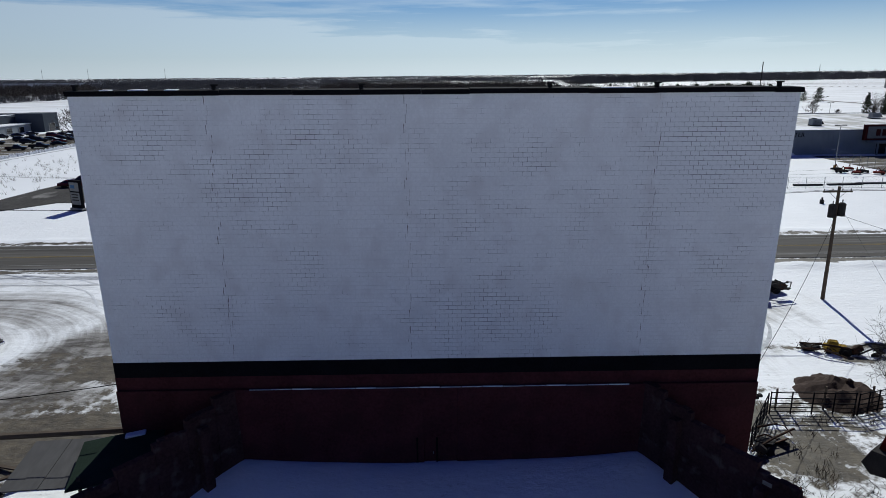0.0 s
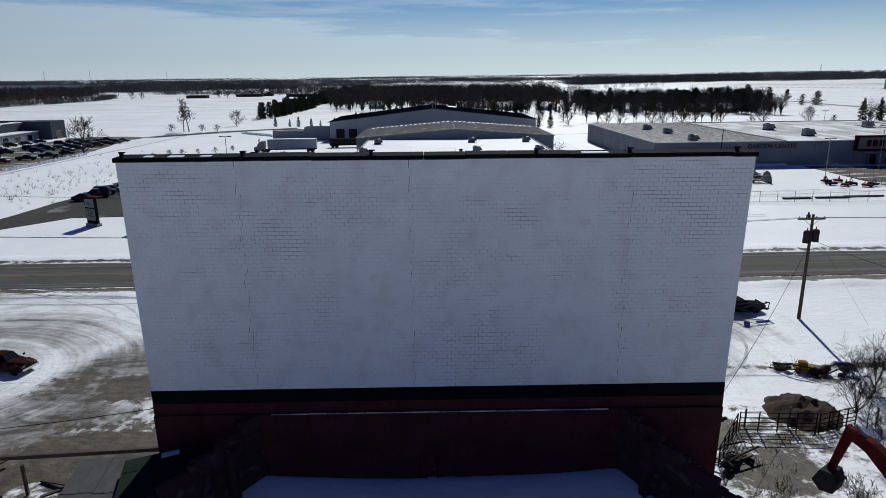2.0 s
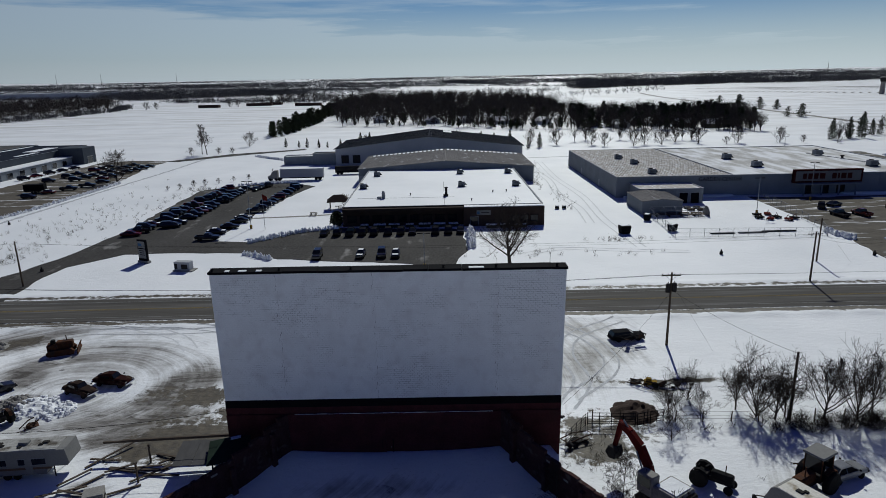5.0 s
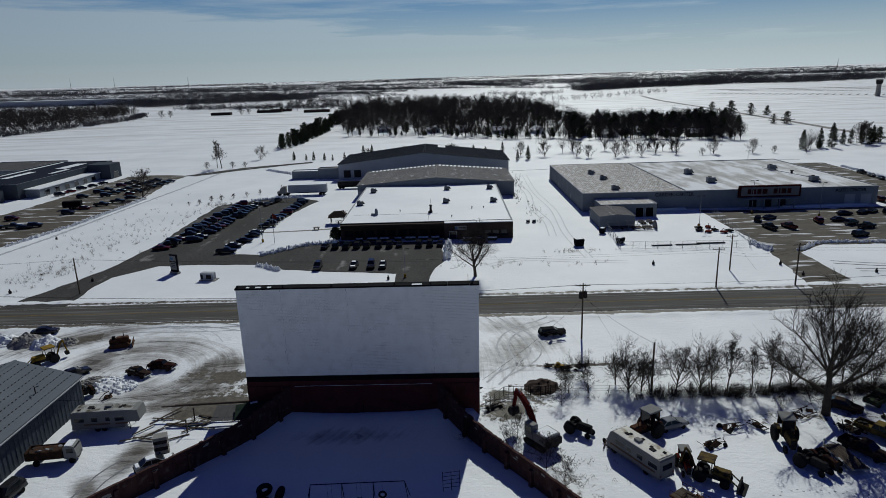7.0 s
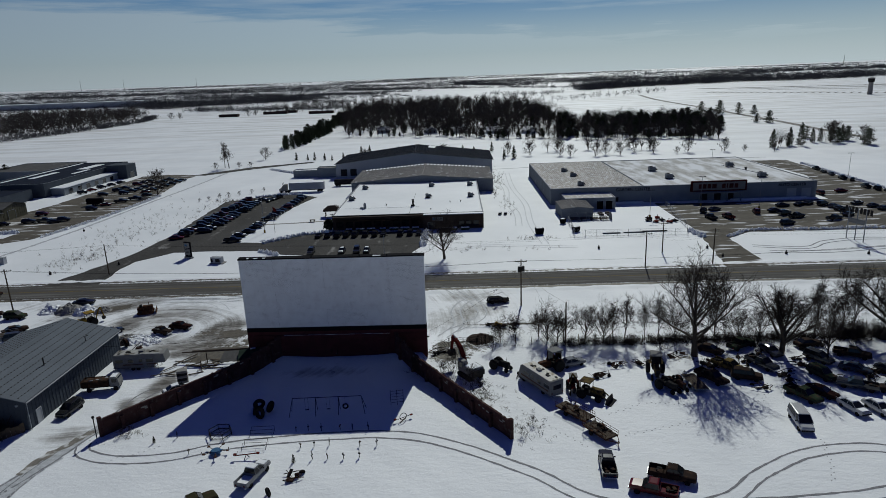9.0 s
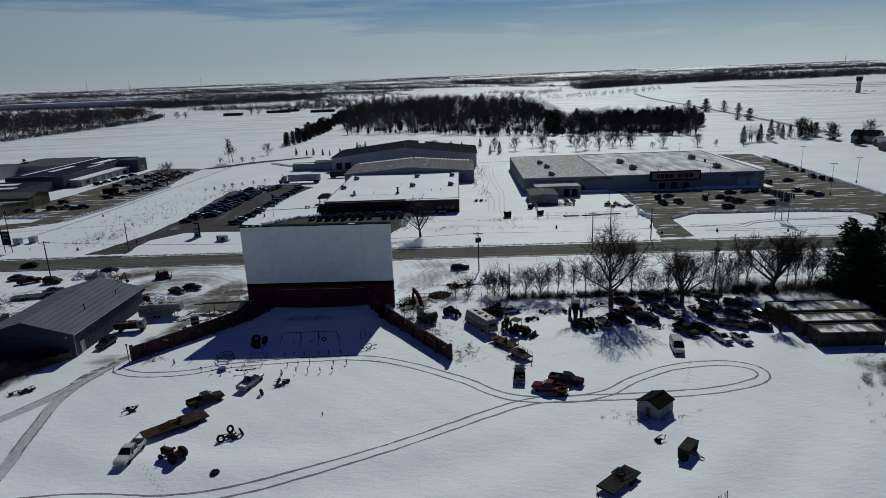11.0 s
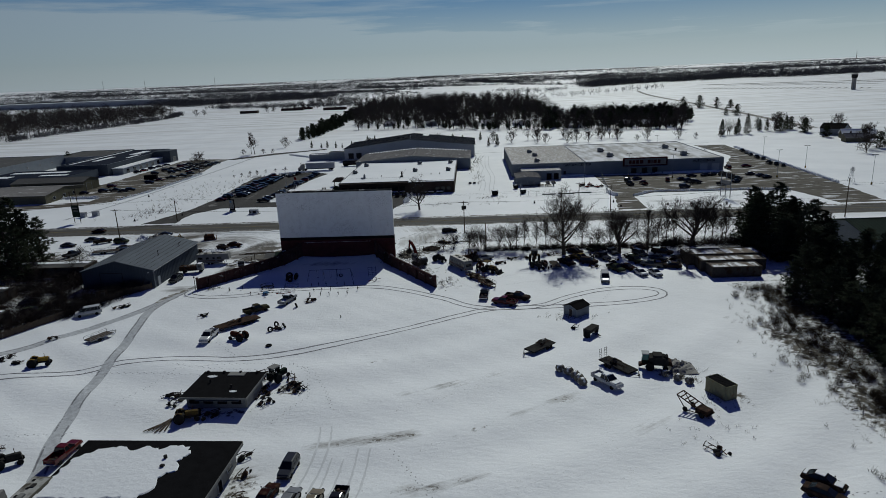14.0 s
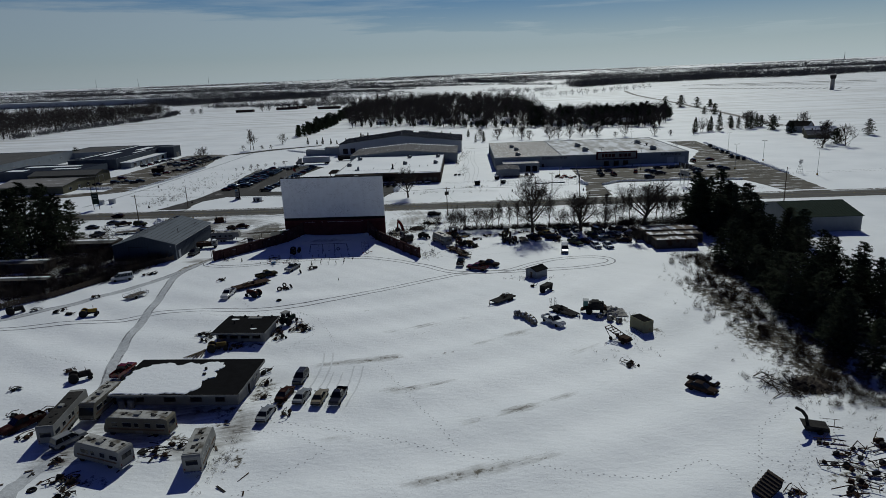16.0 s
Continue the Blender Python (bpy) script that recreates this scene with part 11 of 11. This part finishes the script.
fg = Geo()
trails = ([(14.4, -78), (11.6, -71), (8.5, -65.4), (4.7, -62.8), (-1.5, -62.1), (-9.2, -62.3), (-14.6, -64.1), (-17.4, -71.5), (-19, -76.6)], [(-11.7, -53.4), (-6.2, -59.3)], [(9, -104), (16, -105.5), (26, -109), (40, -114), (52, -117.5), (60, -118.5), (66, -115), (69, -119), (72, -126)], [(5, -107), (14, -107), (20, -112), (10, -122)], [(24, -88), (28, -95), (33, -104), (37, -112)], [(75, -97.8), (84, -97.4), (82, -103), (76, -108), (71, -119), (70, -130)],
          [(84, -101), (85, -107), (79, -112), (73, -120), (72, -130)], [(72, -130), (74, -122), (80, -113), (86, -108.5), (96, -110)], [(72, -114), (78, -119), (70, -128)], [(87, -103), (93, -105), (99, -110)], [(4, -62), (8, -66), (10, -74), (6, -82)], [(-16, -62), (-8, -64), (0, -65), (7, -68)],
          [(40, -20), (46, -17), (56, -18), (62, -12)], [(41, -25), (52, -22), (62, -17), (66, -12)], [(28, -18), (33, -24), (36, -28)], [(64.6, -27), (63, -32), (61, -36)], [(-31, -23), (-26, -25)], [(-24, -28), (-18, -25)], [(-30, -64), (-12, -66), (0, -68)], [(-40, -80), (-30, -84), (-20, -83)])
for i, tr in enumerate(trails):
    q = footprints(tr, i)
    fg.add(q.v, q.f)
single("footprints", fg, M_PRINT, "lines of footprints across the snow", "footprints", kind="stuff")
for i, pts in enumerate(([(14.0, -100.5), (14.8, -95), (15.2, -88), (14.4, -82)], [(17, -101), (17.4, -95), (17.6, -90)], [(20, -101), (20.6, -95), (20.6, -88)])):
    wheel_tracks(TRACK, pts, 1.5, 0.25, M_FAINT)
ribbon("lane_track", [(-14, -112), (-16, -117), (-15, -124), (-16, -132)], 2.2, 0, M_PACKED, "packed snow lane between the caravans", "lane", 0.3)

fb = thing("forage_blower", "rusted forage blower with a curved discharge spout", "scrap machine", 82.0, -109.6, gz(82, -109.6), -12)
pts = [(-1.0, 0, 1.0), (-1.2, 0, 1.9), (-1.7, 0, 2.6), (-2.5, 0, 3.0)]
part("spout", Geo().line(pts, 0.2, 7), M_DARK_STEEL, fb)
part("hopper", Geo().loft([[(-1.2, -0.6, 0.2), (1.5, -0.6, 0.2), (1.5, 0.6, 0.2), (-1.2, 0.6, 0.2)], [(-1.7, -0.9, 1.1), (1.3, -0.9, 0.9), (1.3, 0.9, 0.9), (-1.7, 0.9, 1.1)]]), M_DARK_STEEL, fb)
part("drawbar", Geo().tube((1.4, 0, 0.8), (3.2, 0.3, 0.5), 0.07).tube((0.5, 0.6, 1.5), (2.8, 0.5, 1.5), 0.03), M_DARK_RUST, fb)
part("crank", Geo().tube((2.2, 0.4, 0.6), (2.2, 0.4, 1.6), 0.04), M_DARK_RUST, fb)
for s in (-1, 1):
    part("wheel", Geo().wheel(0.3, s * 0.95, 0.3, 0.36, 0.16), M_BLACK, fb)
for i, (x, y, a, n) in enumerate(((84.6, -114.2, 40, 3.6), (83.0, -115.4, -50, 3.4), (86.2, -116.6, 10, 3.2), (85.4, -120.6, 60, 3.2), (81.6, -120.4, -30, 3.4), (88.8, -112.2, 50, 2.4), (73.6, -121.4, 30, 2.0))):
    scrap("tangle of rusted implement frames in the snow", x, y, a, 140 + i, n, 2.0, 1.0, None, "scrap machine", 0, "implement_tangle")

for i, (x, y, a, n, z) in enumerate(((35.4, -19.8, -54, 3.2, 0.65), (37.8, -24.8, -59, 2.6, 0.65), (46.4, -58.0, 43, 2.6, 0.6), (57.0, -66.6, -56, 3.4, 0.6), (-11.6, -45.0, 42, 3.0, 0.6))):
    scrap("load of rusted scrap iron lying on a trailer deck", x, y, a, 170 + i, n, 1.5, 0.8, None, "scrap load", 1, "scrap_load", z)
rz_ = random.Random(19)
for i in range(18):
    scrap("rusted scrap and car parts under the bare trees", rz_.uniform(56, 86), rz_.uniform(-13, 1.5), rz_.uniform(0, 180), 200 + i, rz_.uniform(1.6, 3.0), 1.4, 1.0, rz_.choice((None, M_DARK_STEEL)), "scrap", 1, "wreck_parts")

# machinery and junk crowded round the hut and the caravans
HUT = "dark rusted machinery standing close round the hut"
for i, (x, y, a, n, h) in enumerate(((-8.6, -72.4, 20, 3.0, 1.6), (-9.4, -75.6, 70, 2.4, 1.4), (-6.0, -78.6, 10, 3.4, 1.3), (-2.6, -79.2, 30, 2.6, 1.2), (3.2, -73.6, 80, 3.0, 1.7), (4.2, -76.4, 60, 2.4, 1.3), (6.2, -69.0, 100, 3.2, 1.6), (8.2, -71.8, 70, 2.6, 1.0), (1.4, -66.4, 20, 2.6, 1.5), (-1.2, -70.2, 0, 3.0, 1.4), (-5.4, -69.6, 15, 2.8, 1.3))):
    scrap(HUT, x, y, a, 300 + i, n, 1.6, h, M_DARK_STEEL if i % 2 else None, "scrap machine", 2, "hut_machinery")
for i, (x, y, a, n) in enumerate(((-1.0, -112.6, 5, 3.6), (0.6, -110.2, -20, 2.8), (-11.8, -117.4, 30, 2.4), (-9.4, -118.4, 70, 2.2), (-13.6, -113.6, 20, 2.0), (6.6, -93.0, 80, 1.8), (8.0, -97.6, 40, 1.6), (10.6, -100.6, 20, 1.4), (-21.6, -107.6, 60, 2.4), (-27.0, -107.0, 50, 2.6), (-23.4, -100.4, 30, 1.6))):
    scrap("rusted parts and boards lying between the caravans", x, y, a, 330 + i, n, 1.4, 0.7, None, "scrap", i % 2, "caravan_junk")
rs = random.Random(23)
for i in range(26):
    x, y, n = -4 + rs.gauss(0, 7), -112 + rs.gauss(0, 4.5), rs.uniform(0.6, 2.0)
    single("loose_board", Geo().box(0, 0, 0, n, rs.uniform(0.1, 0.3), 0.05, 0.01), rs.choice((M_WOOD, M_DARK_STEEL, M_DARK_RUST)), "broken board half frozen into the snow", "board", pose(x, y, gz(x, y) + 0.02 + 0.004 * i, rs.uniform(-8, 8), rs.uniform(-6, 6), rs.uniform(0, 180)), group="broken boards")

# ---- face blocks of the screen, 0.4 by 0.2 m ----
def block_mesh(w):
    g = Geo()
    h, d, b = 0.188, 0.07, 0.002
    hw = w / 2 - 0.0055
    g.add([(-hw, d, 0), (hw, d, 0), (hw, d, h), (-hw, d, h), (-hw, b, 0), (hw, b, 0), (hw, b, h), (-hw, b, h),
           (-hw + b, 0, b), (hw - b, 0, b), (hw - b, 0, h - b), (-hw + b, 0, h - b)],
          [(0, 1, 5, 4), (1, 2, 6, 5), (2, 3, 7, 6), (3, 0, 4, 7), (4, 5, 9, 8), (5, 6, 10, 9), (6, 7, 11, 10), (7, 4, 8, 11), (8, 9, 10, 11)])
    return g


whole = block_mesh(0.4).mesh("block")
whole.materials.append(M_WHITE_BLOCK)
rest, rnd, made = Geo(), random.Random(8), 0
courses = 59
for c in range(courses):
    z = BAND + 0.004 + c * 0.2
    shift = 0.2 * (c % 2)
    x = -15.2
    while x < 15.19:
        w = min(0.4 if x > -15.19 or shift == 0 else 0.2, 15.2 - x)
        cx, dy = x + w / 2, 0.05 + rnd.uniform(-0.003, 0.003) - 0.07
        if abs(w - 0.4) < 0.001 and made < 300 and 9.6 < cx and z > 12.9:
            ob = new("block", whole)
            ob.parent, ob.location = screen, (cx, dy, z)
            made += 1
        else:
            rest.add([(p[0] + cx, p[1] + dy, p[2] + z) for p in block_mesh(w).v], block_mesh(w).f)
        x += w
part("block_face", rest, M_WHITE_BLOCK, screen, "painted concrete blocks", kind="stuff")
